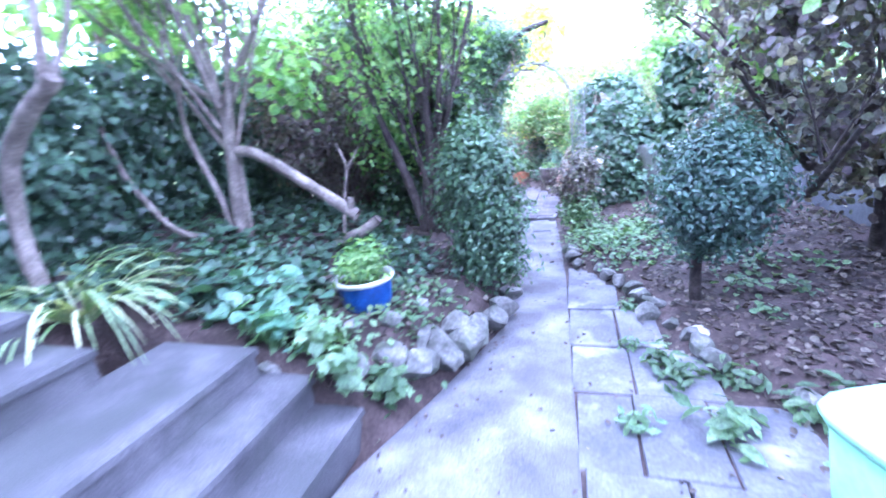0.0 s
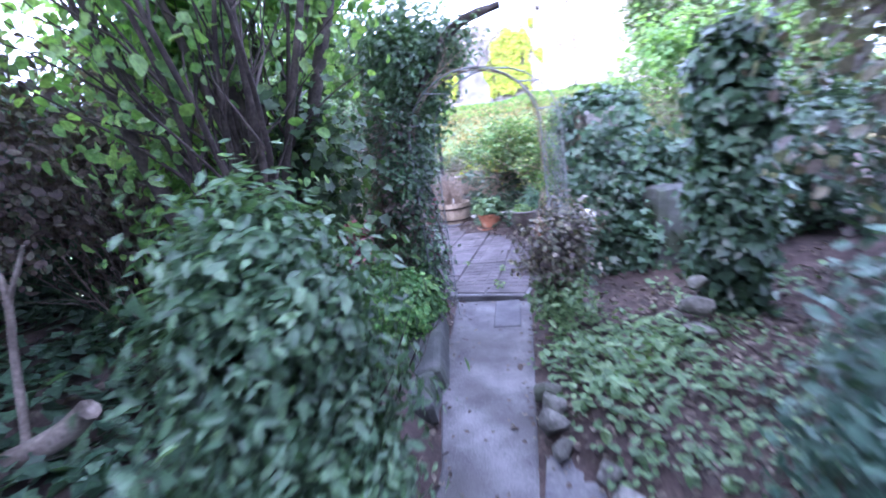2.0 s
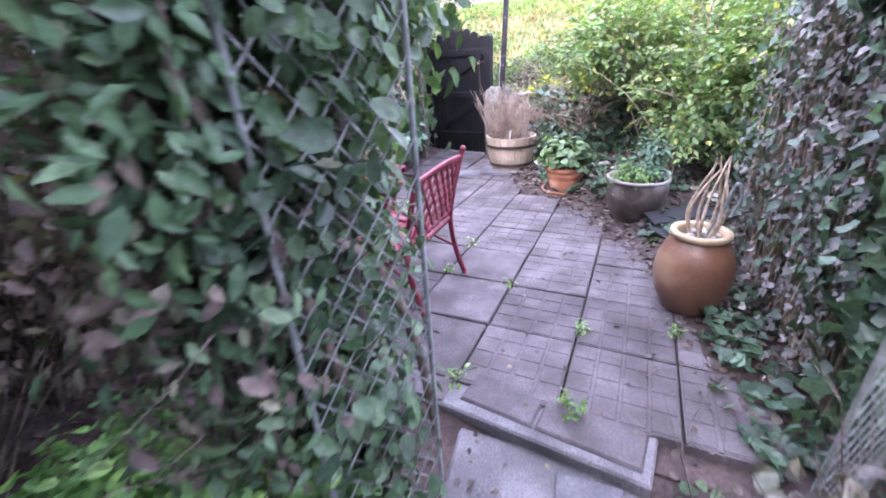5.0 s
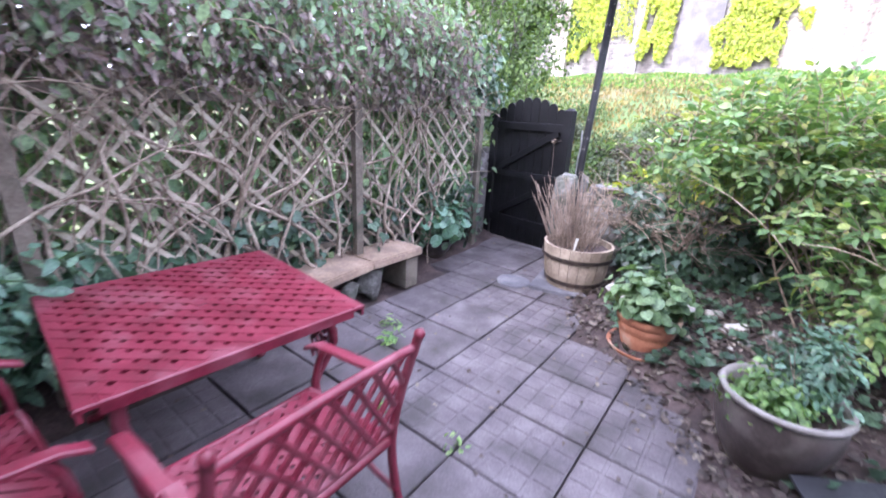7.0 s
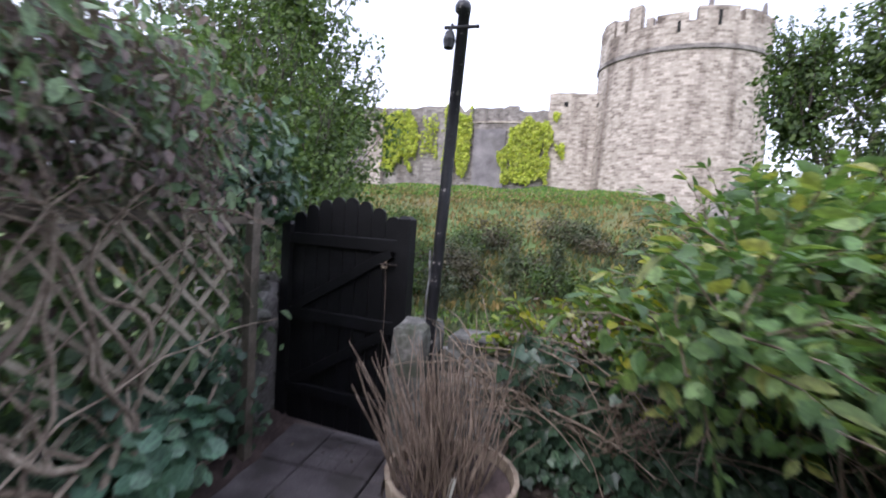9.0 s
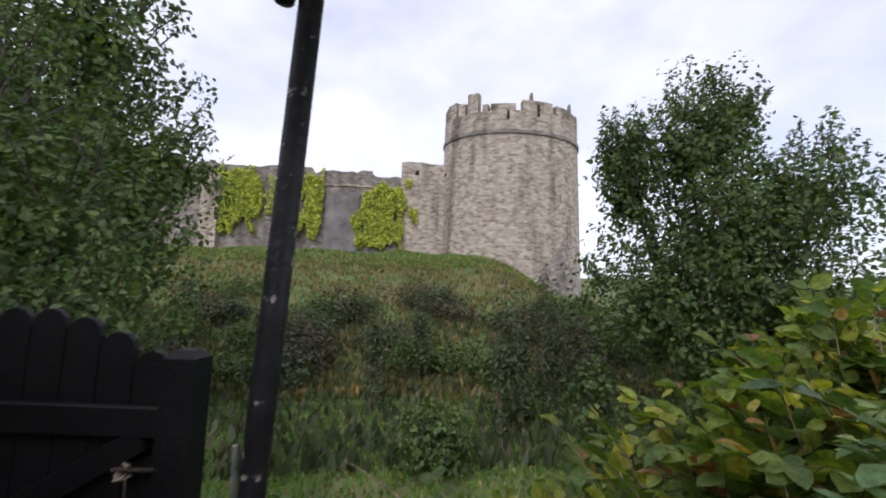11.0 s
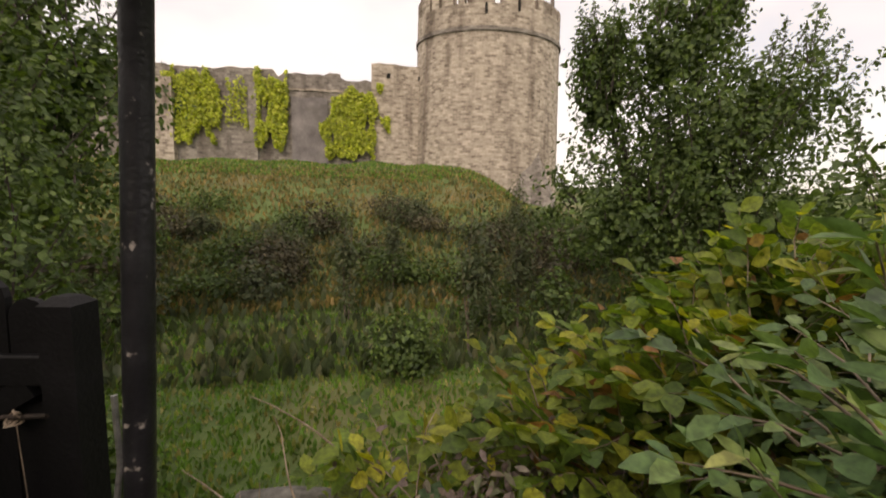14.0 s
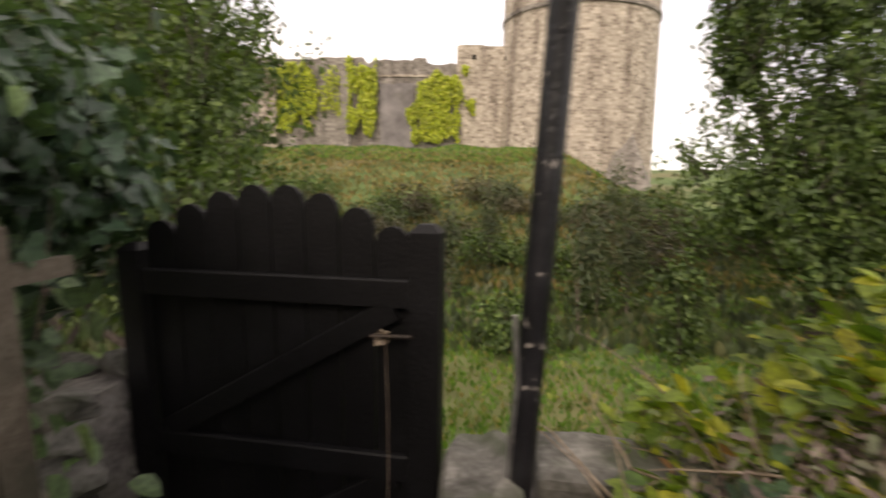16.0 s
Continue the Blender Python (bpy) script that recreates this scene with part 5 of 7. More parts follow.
# the three blobs above z 4 are added out of view to shade the path
P, N = crown([(-0.85, -1.5, 2.3, 0.75, 0.7, 0.9), (-0.7, -1.2, 3.3, 0.9, 0.9, 0.8), (-1.15, -1.3, 1.6, 0.5, 0.5, 0.6), (-0.55, -0.95, 2.5, 0.45, 0.5, 0.6), (-0.9, -2.2, 4.3, 1.3, 1.4, 0.5), (-1.1, -0.6, 4.4, 1.2, 1.2, 0.5), (0.3, -1.2, 4.6, 1.0, 1.3, 0.35)], 19000, 6, 0.1, 0.8, seed=56)
P2, N2 = crown([(-1.1, -0.85, 1.25, 0.42, 0.42, 0.6), (-1.25, -1.15, 0.8, 0.4, 0.4, 0.45), (-0.95, -0.5, 1.7, 0.4, 0.35, 0.5), (-0.5, -1.2, 1.6, 0.32, 0.3, 0.55), (-0.62, -1.4, 0.8, 0.28, 0.28, 0.4), (-2.0, -0.5, 2.6, 0.5, 0.5, 0.5)], 4800, 5, 0.1, 0.7, seed=57, up=0.8)
plant("path_side_tree", "many-stemmed tree with fresh green leaves overhanging the path", "tree", [(P, N, 0.06, L_LIGHT, "oval", 0.3, 56), (P2, N2, 0.06, L_MAPLE, "lobed", 0.3, 57)], sh, M_DARKBARK)

# pale many-limbed tree above the steps
sh = Shape()
rng = random.Random(57)
limb(sh, [(-2.13, -2.72, 0.45), (-2.14, -2.71, 0.9), (-2.07, -2.7, 1.36), (-2.0, -2.7, 1.85)], 0.062, 0.048, 10, 0.05, rng)
limb(sh, [(-2.06, -2.68, 0.45), (-2.08, -2.66, 0.95), (-2.03, -2.66, 1.45)], 0.034, 0.03, 8)
limb(sh, [(-2.2, -2.74, 0.5), (-2.26, -2.72, 1.1), (-2.46, -2.7, 1.7), (-2.42, -2.68, 2.3), (-2.5, -2.6, 3.2)], 0.034, 0.014, 8, 0.06, rng)
for k, (dx, dy, h) in enumerate(((-0.85, 0.1, 1.3), (-0.55, -0.3, 1.5), (-0.3, 0.3, 1.7), (-0.12, -0.2, 1.8), (0.15, 0.2, 1.7), (0.45, -0.1, 1.5), (0.7, 0.15, 1.3), (-1.1, -0.2, 1.1), (0.3, 0.5, 1.6), (-0.6, 0.5, 1.6), (0.0, -0.4, 1.6), (0.95, -0.1, 1.0))):
    c = Vector((-2.03, -2.7, 1.45 + 0.14 * (k % 4)))
    limb(sh, [c, c + Vector((dx * 0.4, dy * 0.4, h * 0.35)), c + Vector((dx * 0.8, dy * 0.8, h * 0.7)), c + Vector((dx, dy, h))], 0.026, 0.009, 7, 0.08, rng)
    stems(sh, rng, c + Vector((dx * 0.5, dy * 0.5, h * 0.45)), 3, 0.9, 0.7, 0.012, 0.2, 5, 5, 1)
limb(sh, [(-2.03, -2.68, 1.5), (-1.8, -2.7, 1.46), (-1.4, -2.7, 1.2), (-0.97, -2.7, 0.9)], 0.042, 0.05, 10, 0.05, rng)
limb(sh, [(-1.02, -2.7, 0.93), (-1.0, -2.72, 1.0), (-0.99, -2.72, 1.05)], 0.03, 0.026, 8)
limb(sh, [(-2.1, -2.72, 0.62), (-2.22, -2.95, 0.8), (-2.36, -3.15, 0.96), (-2.58, -3.15, 1.2), (-2.72, -3.15, 1.43), (-2.82, -3.15, 1.85)], 0.032, 0.016, 8, 0.08, rng)
# last two blobs: unseen extra canopy that blocks sky light over the steps and bed
P, N = crown([(-2.2, -2.6, 3.3, 1.3, 1.0, 0.8), (-2.9, -2.3, 3.0, 0.9, 0.8, 0.7), (-1.5, -2.5, 2.0, 0.3, 0.3, 0.3), (-2.0, -3.8, 4.2, 1.5, 1.4, 0.5), (-2.6, -1.4, 4.0, 1.2, 1.3, 0.6)], 6000, 6, 0.12, 0.9, seed=58)
plant("pale_tree", "pale-barked many-limbed tree with a sawn lower branch", "tree", [(P, N, 0.085, L_LIGHT, "oval", 0.3, 58)], sh, M_PALEBARK)

sh = Shape()
limb(sh, [(-2.58, -3.98, 0.55), (-2.6, -3.98, 1.07), (-2.44, -3.98, 1.55), (-2.15, -3.98, 1.8), (-1.88, -3.98, 1.93), (-1.82, -3.98, 1.97)], 0.055, 0.04, 9, 0.08, random.Random(3))
limb(sh, [(-1.9, -3.98, 1.92), (-1.84, -3.96, 2.2), (-1.82, -3.9, 2.6), (-1.9, -3.8, 3.3)], 0.032, 0.013, 7)
limb(sh, [(-1.84, -3.98, 1.95), (-1.68, -3.9, 2.25), (-1.6, -3.8, 2.8)], 0.022, 0.011, 7)
P, N = crown([(-2.7, -3.6, 3.3, 0.9, 0.7, 0.6)], 1400, 7, 0.12, 0.9, seed=59)
plant("crooked_tree", "crooked pale trunk beside the top of the steps", "tree", [(P, N, 0.085, L_LIGHT, "oval", 0.3, 59)], sh, M_PALEBARK)

sh = limb(Shape(), [(-1.35, -2.35, 0.62), (-1.3, -2.3, 1.0), (-1.24, -2.28, 1.25), (-1.32, -2.25, 1.45)], 0.018, 0.01, 6)
limb(sh, [(-1.26, -2.28, 1.2), (-1.1, -2.25, 1.42)], 0.012, 0.006, 6)
limb(sh, [(-1.45, -2.5, 0.58), (-1.15, -2.35, 0.68), (-1.0, -2.3, 0.78)], 0.05, 0.045, 8)
tagged(part("cut_branch", sh, M_PALEBARK, smooth=True), "sawn pale branch lying in the bed", "branch")

# ivy bank and hedges to the west
P, N = sheet((-3.35, -6.2), (-3.1, -0.6), 0.4, 2.3, 27000, (1, 0.05), 0.22, 61, 10, 0.08)
plant("ivy_hedge", "dark ivy-covered hedge bank behind the trees", "hedge", [(P, N, 0.07, L_IVY, "ivy", 0.4, 61)],
      stems(Shape(), random.Random(61), (-3.3, -3.0, 0.4), 8, 1.6, 0.6, 0.02), M_DARKBARK)
P, N = crown([(-2.1, 0.4, 1.3, 0.75, 0.65, 1.0), (-2.6, -0.4, 1.4, 0.7, 0.7, 1.1), (-1.75, -0.3, 1.35, 0.5, 0.5, 0.95), (-1.95, -1.1, 1.75, 0.42, 0.6, 0.72), (-2.05, -1.75, 1.8, 0.4, 0.5, 0.62)], 22000, 10, 0.07, 0.3, seed=62, floor=0.1)
sh = stems(Shape(), random.Random(62), (-2.1, 0.1, 0.1), 40, 2.1, 0.7, 0.012, 0.2, 6, 5, 3)
stems(sh, random.Random(63), (-1.7, -0.3, 0.1), 26, 1.7, 0.8, 0.01, 0.2, 6, 4, 3)
stems(sh, random.Random(64), (-1.95, -1.2, 0.4), 30, 2.0, 0.6, 0.009, 0.2, 6, 4, 3)
plant("brown_hedge", "half-dead brown twiggy hedge", "hedge", [(P, N, 0.05, L_DRYHEDGE, "oval", 0.4, 62)], sh, M_BARK)
P, N = crown([(-3.9, -4, 3.4, 1.2, 2.2, 1.2), (-4.3, -1.5, 3.2, 1.3, 2.0, 1.6), (-4.2, 1.0, 3.0, 1.2, 1.6, 1.5), (-5.0, -6.5, 3.2, 1.6, 1.6, 1.8)], 8000, 10, 0.18, 0.9, seed=64)
plant("neighbour_tree", "light green trees rising behind the hedge", "tree", [(P, N, 0.12, L_LIGHT, "oval", 0.3, 64)],
      limb(Shape(), [(-4.3, -2, 0), (-4.3, -2, 1.5), (-4.2, -1.8, 3.2)], 0.14, 0.05), M_BARK)
# low ivy and ground cover in the western bed
def carpet(x0, x1, y0, y1, n, seed, lift=0.04, clump=8, spread=0.09, keep=None):
    r = np.random.RandomState(seed)
    m = n // clump
    cx, cy = r.uniform(x0, x1, m), r.uniform(y0, y1, m)
    pts, nor = [], []
    for a, b in zip(cx, cy):
        if keep and not keep(a, b):
            continue
        h = r.uniform(0, 1) * lift * 2
        for _ in range(clump):
            x, y = a + r.normal() * spread, b + r.normal() * spread
            pts.append((x, y, ground_z(x, y) + lift * 0.3 + h * r.uniform(0.2, 1)))
            nor.append((r.normal() * 0.35, r.normal() * 0.35, 1))
    return np.array(pts), np.array(nor)


in_west = lambda x, y: x < np.interp(y, LEFT_Y, LEFT_X) - 0.12 and not (y < -3.95 and x > -2.1)
P, N = carpet(-3.2, 0.1, -4.4, -0.6, 5200, 66, 0.07, keep=lambda x, y: in_west(x, y) and x < -0.8 - 0.5 * math.sin(y * 3))
tagged(part("ivy_carpet", leaves("ivy_carpet", P, N, 0.075, L_IVY, "ivy", 0.0, 66), None), "ivy creeping over the shaded bed", "ivy", kind="stuff")
P, N = carpet(-2.2, 0.15, -3.9, 0.6, 3200, 67, 0.012, 5, 0.12, in_west)
tagged(part("leaf_litter", leaves("leaf_litter", P, N, 0.05, L_LITTER, "oval", 0.0, 67), None), "dry brown leaf litter on the shaded bed", "leaf litter", kind="stuff")

# strap-leaved clump beside the steps
def strap_clump(name, at, n, length, width, material, label, seed, rise=0.9):
    rg = random.Random(seed)
    sh = Shape()
    for _ in range(n):
        a = rg.uniform(0, 6.283)
        L = length * rg.uniform(0.6, 1.1)
        d = Vector((math.cos(a), math.sin(a), 0))
        side = Vector((-d.y, d.x, 0))
        k0 = rise * rg.uniform(0.6, 1.2)
        vs = []
        for i in range(7):
            t = i / 6
            p = Vector(at) + d * (0.03 + L * (t * 0.9)) + Vector((0, 0, L * (k0 * t - 1.0 * k0 * t * t * 1.05)))
            w = width * (1 - t ** 2) * 0.5 + 0.001
            vs += [p - side * w, p + Vector((0, 0, -w * 0.4)), p + side * w]
        sh.add(vs, [(i * 3 + j, i * 3 + j + 1, i * 3 + j + 4, i * 3 + j + 3) for i in range(6) for j in range(2)])
    t = thing(name, label, "plant")
    tagged(part("leaf_blade", sh, material, t), kind="stuff")
    return t


strap_clump("strap_leaf_plant", (-2.15, -4.05, 0.62), 90, 0.9, 0.03, L_STRAP, "arching clump of long striped strap leaves", 71, 1.1)
strap_clump("strap_leaf_plant", (-2.6, -3.9, 0.7), 50, 0.8, 0.03, L_STRAP, "arching clump of long striped strap leaves", 72, 1.1)

# blue-green seedling with round leaves beside the pot
sh = Shape()
P, N = [], []
rng = random.Random(73)
for k in range(26):
    t = rng.uniform(0.2, 1)
    a = rng.uniform(0, 6.28)
    P.append((-0.98 + 0.14 * math.cos(a) * (1.2 - t), -3.72 + 0.14 * math.sin(a) * (1.2 - t), 0.4 + 0.45 * t))
    N.append((0.4 * math.cos(a), 0.4 * math.sin(a) - 0.2, 1))
sh.tube([(-0.98, -3.72, 0.35), (-0.97, -3.73, 0.6), (-0.99, -3.72, 0.85)], [0.007, 0.006, 0.003], 6)
plant("broadleaf_seedling", "tall seedling with round blue-green leaves", "plant", [(np.array(P), np.array(N), 0.1, L_BLUEGREEN, "round", 0.2, 73)], sh, M_BARK)
P, N = carpet(-1.6, -0.75, -4.0, -3.45, 160, 74, 0.12, 6, 0.06)
tagged(part("ground_cover", leaves("ground_cover", P, N, 0.09, L_BLUEGREEN, "round", 0.0, 74), None), "blue-green round-leaved ground cover beside the steps", "plant", kind="stuff")

for k, (x, y, q) in enumerate(((-0.72, -3.86, 0.15), (-0.5, -3.98, 0.12), (-0.98, -3.84, 0.13), (-0.32, -3.84, 0.08))):
    z = max(ground_z(x, y), 0.0)
    P, N = crown([(x, y, z + 0.07, q, q, 0.09)], 110, 5, 0.035, 0.5, seed=500 + k, up=1.2, floor=z)
    plant("leafy_clump", "low clump of fresh green lobed leaves beside the steps", "plant", [(P, N, 0.065, L_MID, "lobed", 0.1, 500 + k)],
          stems(Shape(), random.Random(500 + k), (x, y, z - 0.02), 9, 0.14, 0.9, 0.003), M_TWIG, "clumps by the steps")

# right-hand bed: low plants, litter, dark tree
in_east = lambda x, y: x > np.interp(y, RIGHT_Y, RIGHT_X) + 0.1
P, N = carpet(0.5, 2.6, -4.4, 0.8, 2000, 75, 0.05, 8, 0.07, lambda x, y: in_east(x, y) and noise.noise(Vector((x * 1.7, y * 1.7, 4))) > 0.02)
tagged(part("ground_cover", leaves("ground_cover", P, N, 0.05, L_MID, "round", 0.0, 75), None), "patchy low green ground cover in the bed", "plant", kind="stuff")
P, N = carpet(0.5, 3.2, -4.6, 0.9, 10000, 76, 0.01, 4, 0.14, in_east)
tagged(part("leaf_litter", leaves("leaf_litter", P, N, 0.045, L_LITTER, "oval", 0.0, 76), None), "brown and purple dry leaves strewn over the bed", "leaf litter", kind="stuff")
sh = Shape()
rng = random.Random(77)
limb(sh, [(2.95, -1.6, 0.05), (2.9, -1.65, 0.8), (2.6, -1.8, 1.6), (2.5, -1.75, 2.6)], 0.055, 0.035, 10, 0.08, rng)
for dx, dy, z0, h in ((-0.7, -0.5, 0.9, 1.1), (0.3, -0.9, 1.0, 1.2), (-0.6, 0.6, 1.1, 1.3), (0.6, 0.3, 1.2, 1.3), (-0.3, -1.1, 0.7, 0.8), (-0.9, 0.1, 1.3, 1.1)):
    c = Vector((2.33, -1.88, z0))
    limb(sh, [c, c + Vector((dx * 0.4, dy * 0.4, h * 0.25)), c + Vector((dx, dy, h * 0.7))], 0.035, 0.012, 7, 0.08, rng)
    stems(sh, rng, c + Vector((dx * 0.5, dy * 0.5, h * 0.4)), 4, 0.9, 1.2, 0.011, 0.25, 5, 5, 3)
# blobs at z 4 and above: unseen canopy added to darken the east bed
P, N = crown([(2.35, -1.9, 2.2, 0.85, 0.95, 0.95), (2.5, -1.3, 2.9, 0.9, 0.9, 0.9), (2.0, -2.3, 1.9, 0.5, 0.5, 0.55), (2.9, -2.6, 2.3, 0.8, 0.8, 1.1), (2.3, -0.6, 2.2, 0.6, 0.7, 0.7), (2.4, -2.0, 1.25, 0.55, 0.55, 0.55), (2.85, -2.5, 1.35, 0.5, 0.7, 0.6), (2.25, -1.2, 1.4, 0.5, 0.5, 0.6), (2.8, -1.5, 0.9, 0.35, 0.6, 0.5), (1.9, -2.4, 4.2, 1.2, 1.6, 0.5), (2.4, -0.4, 4.0, 1.1, 1.3, 0.6), (3.0, -3.6, 3.4, 0.9, 1.1, 0.9)], 27000, 5, 0.09, 0.8, seed=77)
P2, N2 = crown([(2.2, -2.2, 2.1, 0.85, 0.85, 0.8), (2.6, -1.2, 3.0, 0.9, 0.9, 0.8)], 450, 5, 0.09, 0.4, seed=78)
plant("purple_tree", "dark tree with dull purple-green leaves over the wall", "tree", [(P, N, 0.062, L_PURPLE, "oval", 0.5, 77), (P2, N2, 0.07, L_LIGHT, "oval", 0.5, 78)], sh, M_DARKBARK)

# ivy column and ivy bank on the east side
P, N = crown([(1.9, -0.05, 0.95, 0.2, 0.22, 0.95), (1.88, -0.05, 1.65, 0.2, 0.2, 0.36)], 7000, 8, 0.05, 0.2, seed=79, floor=0.02)
plant("ivy_column", "tall dark evergreen column smothered in ivy", "shrub", [(P, N, 0.075, L_IVY, "ivy", 0.4, 79)],
      limb(Shape(), [(1.9, -0.05, 0), (1.9, -0.03, 0.9), (1.88, -0.05, 1.8)], 0.06, 0.03), M_DARKBARK)
P, N = crown([(1.2, 1.35, 0.6, 0.26, 0.3, 0.62), (1.75, 1.55, 0.7, 0.5, 0.34, 0.66), (2.5, 1.7, 0.7, 0.75, 0.45, 0.66), (1.5, 0.98, 0.3, 0.16, 0.14, 0.34), (1.95, 0.9, 0.2, 0.2, 0.14, 0.24), (3.3, 1.6, 0.9, 0.7, 0.6, 0.8)], 11000, 8, 0.07, 0.2, seed=80, floor=0.05)
plant("ivy_bank", "mound of glossy ivy over the old wall", "ivy", [(P, N, 0.07, L_IVY, "ivy", 0.3, 80)],
      stems(Shape(), random.Random(80), (1.6, 1.3, 0), 6, 0.7, 0.8, 0.02), M_BARK)
P, N = crown([(1.15, 1.75, 1.66, 0.28, 0.32, 0.24), (1.42, 1.95, 1.6, 0.26, 0.3, 0.26)], 3200, 8, 0.06, 0.25, seed=81)
plant("wall_top_ivy", "thick ivy head crowning the old wall", "ivy", [(P, N, 0.065, L_IVY, "ivy", 0.4, 81)],
      stems(Shape(), random.Random(81), (1.25, 1.8, 0.5), 8, 1.2, 0.3, 0.02), M_BARK)
sh = Shape()
for q in range(4):
    stems(sh, random.Random(280 + q), (1.8 + 0.3 * q, 2.1, 0.6), 9, 1.25, 0.4, 0.007, 0.2, 6, 4, 2)
P, N = crown([(2.2, 2.1, 1.6, 0.6, 0.3, 0.3)], 500, 5, 0.06, 0.6, seed=283)
P2, N2 = crown([(2.1, 2.6, 2.3, 0.6, 0.4, 0.45), (2.9, 2.4, 2.2, 0.5, 0.4, 0.6)], 2200, 6, 0.09, 0.7, seed=284)
plant("twiggy_shrub", "bare pinkish twiggy shrub with light leaves above the ivy", "shrub", [(P, N, 0.04, L_DRYHEDGE, "lance", 0.3, 283), (P2, N2, 0.07, L_LIGHT, "oval", 0.3, 284)], sh, M_TWIG)
P, N = sheet((1.0, 1.3), (0.9, 2.75), 0.5, 1.75, 800, (-1, 0), 0.06, 82, 7, 0.06)
sh = Shape()
rng = random.Random(82)
for k in range(150):
    y = rng.uniform(1.25, 2.8)
    p = Vector((1.02 - 0.08 * (y - 1.3), y, 0.0))
    pts = [p.copy()]
    for i in range(8):
        p = p + Vector((rng.uniform(-0.012, 0.012), rng.uniform(-0.09, 0.09), rng.uniform(0.13, 0.26)))
        pts.append(p.copy())
    w = rng.choice((0.006, 0.009, 0.015))
    sh.tube(pts, [w * (1 - 0.07 * i) for i in range(9)], 5)
P3, N3 = sheet((0.98, 1.25), (0.88, 2.8), 0.0, 1.85, 2300, (-1, 0), 0.05, 184, 7, 0.07)
P4, N4 = sheet((0.95, 1.18), (1.5, 1.18), 0.0, 1.6, 1300, (0, -1), 0.06, 185, 7, 0.07)
plant("wall_ivy", "ivy with old grey stems clinging to the rubble wall", "ivy", [(P, N, 0.05, L_IVY, "ivy", 0.5, 82), (P3, N3, 0.032, L_DEAD, "ivy", 0.5, 184), (P4, N4, 0.07, L_IVY, "ivy", 0.5, 185)], sh, M_TWIG)
P, N = carpet(0.66, 1.05, 0.9, 2.2, 200, 83, 0.06, 6, 0.05)
tagged(part("wall_foot_ivy", leaves("wall_foot_ivy", P, N, 0.065, L_IVY, "ivy", 0.0, 83), None), "young ivy along the foot of the wall", "ivy", kind="stuff")

# ---- wire arch ----
arch = thing("garden_arch", "rusty pale wire arch with lattice sides across the path", "arch")
def arch_path(off_l, off_r):
    a, b = Vector(off_l), Vector(off_r)
    pts = [a + Vector((0, 0, z)) for z in (0, 0.6, 1.2, 1.62)]
    for k in range(1, 12):
        t = k / 12
        q = a.lerp(b, 0.5 - 0.5 * math.cos(math.pi * t))
        pts.append(q + Vector((0, 0, 1.62 + 0.52 * math.sin(math.pi * t))))
    pts += [b + Vector((0, 0, z)) for z in (1.62, 1.2, 0.6, 0)]
    return pts


front, rear = arch_path((-0.36, 0.0, 0), (0.66, 0.49, 0)), arch_path((-0.24, 0.30, 0), (0.83, 0.64, 0))
part("hoop", Shape().tube(front, 0.007, 8), M_WIRE, arch, smooth=True)
part("hoop", Shape().tube(rear, 0.0065, 8), M_WIRE, arch, smooth=True)
for (a, b) in (((-0.36, 0.0), (-0.24, 0.30)), ((0.66, 0.49), (0.83, 0.64))):
    a, b = Vector((*a, 0)), Vector((*b, 0))
    sh = Shape()
    n = 13
    for k in range(-n, n + 14):
        for sgn in (1, -1):
            pts = []
            for q in np.linspace(0, 1, 5):
                z = 0.02 + k * 0.075 + sgn * q * 0.4
                if 0 < z < 1.62:
                    pts.append(a.lerp(b, q) + Vector((0.004 * sgn, 0, z)))
            if len(pts) > 1:
                sh.tube(pts, 0.0024, 5)
    part("lattice_side", sh, M_WIRE, arch)
for k in range(4, len(front) - 4, 2):
    part("rung", Shape().tube([front[k], rear[k]], 0.006, 5), M_WIRE, arch)
sh = Shape()
rng = random.Random(84)
for k in range(5):
    w = rng.uniform(0, 6)
    pts = [p + Vector((0.03 * math.sin(i * 1.3 + w), 0.05 + 0.04 * math.cos(i * 1.1 + w), 0.02 * math.sin(i + w))) for i, p in enumerate(front[3:-2])]
    sh.tube(pts, 0.0045, 5)
    stems(sh, rng, front[6 + k % 6], 2, 0.5, 1.0, 0.005, 0.3, 5, 4, 1)
tagged(part("climber_stem", sh, M_TWIG), "bare climber stems wound over the arch", "climber")

# privet and climber mass on the left of the arch
P, N = crown([(-0.72, 0.5, 1.75, 0.34, 0.34, 0.75), (-0.78, 0.5, 0.95, 0.32, 0.3, 0.5), (-0.5, 0.45, 2.5, 0.5, 0.4, 0.35), (-0.3, 0.5, 2.05, 0.2, 0.2, 0.42), (-0.12, 0.55, 2.4, 0.3, 0.25, 0.22), (-0.5, 0.62, 1.62, 0.1, 0.12, 0.28), (-0.42, 0.2, 1.6, 0.14, 0.2, 0.55), (-0.42, 0.16, 0.55, 0.1, 0.16, 0.4)], 15500, 7, 0.07, 0.4, seed=85)
P2, N2 = crown([(-0.52, 0.2, 0.75, 0.16, 0.18, 0.5), (-0.45, 0.1, 1.25, 0.14, 0.16, 0.3)], 620, 5, 0.08, 0.5, seed=86)
sh = Shape()
rng = random.Random(86)
limb(sh, [(-0.78, 0.4, 0), (-0.8, 0.38, 0.8), (-0.78, 0.36, 1.7), (-0.82, 0.3, 2.7)], 0.03, 0.015, 8, 0.1, rng)
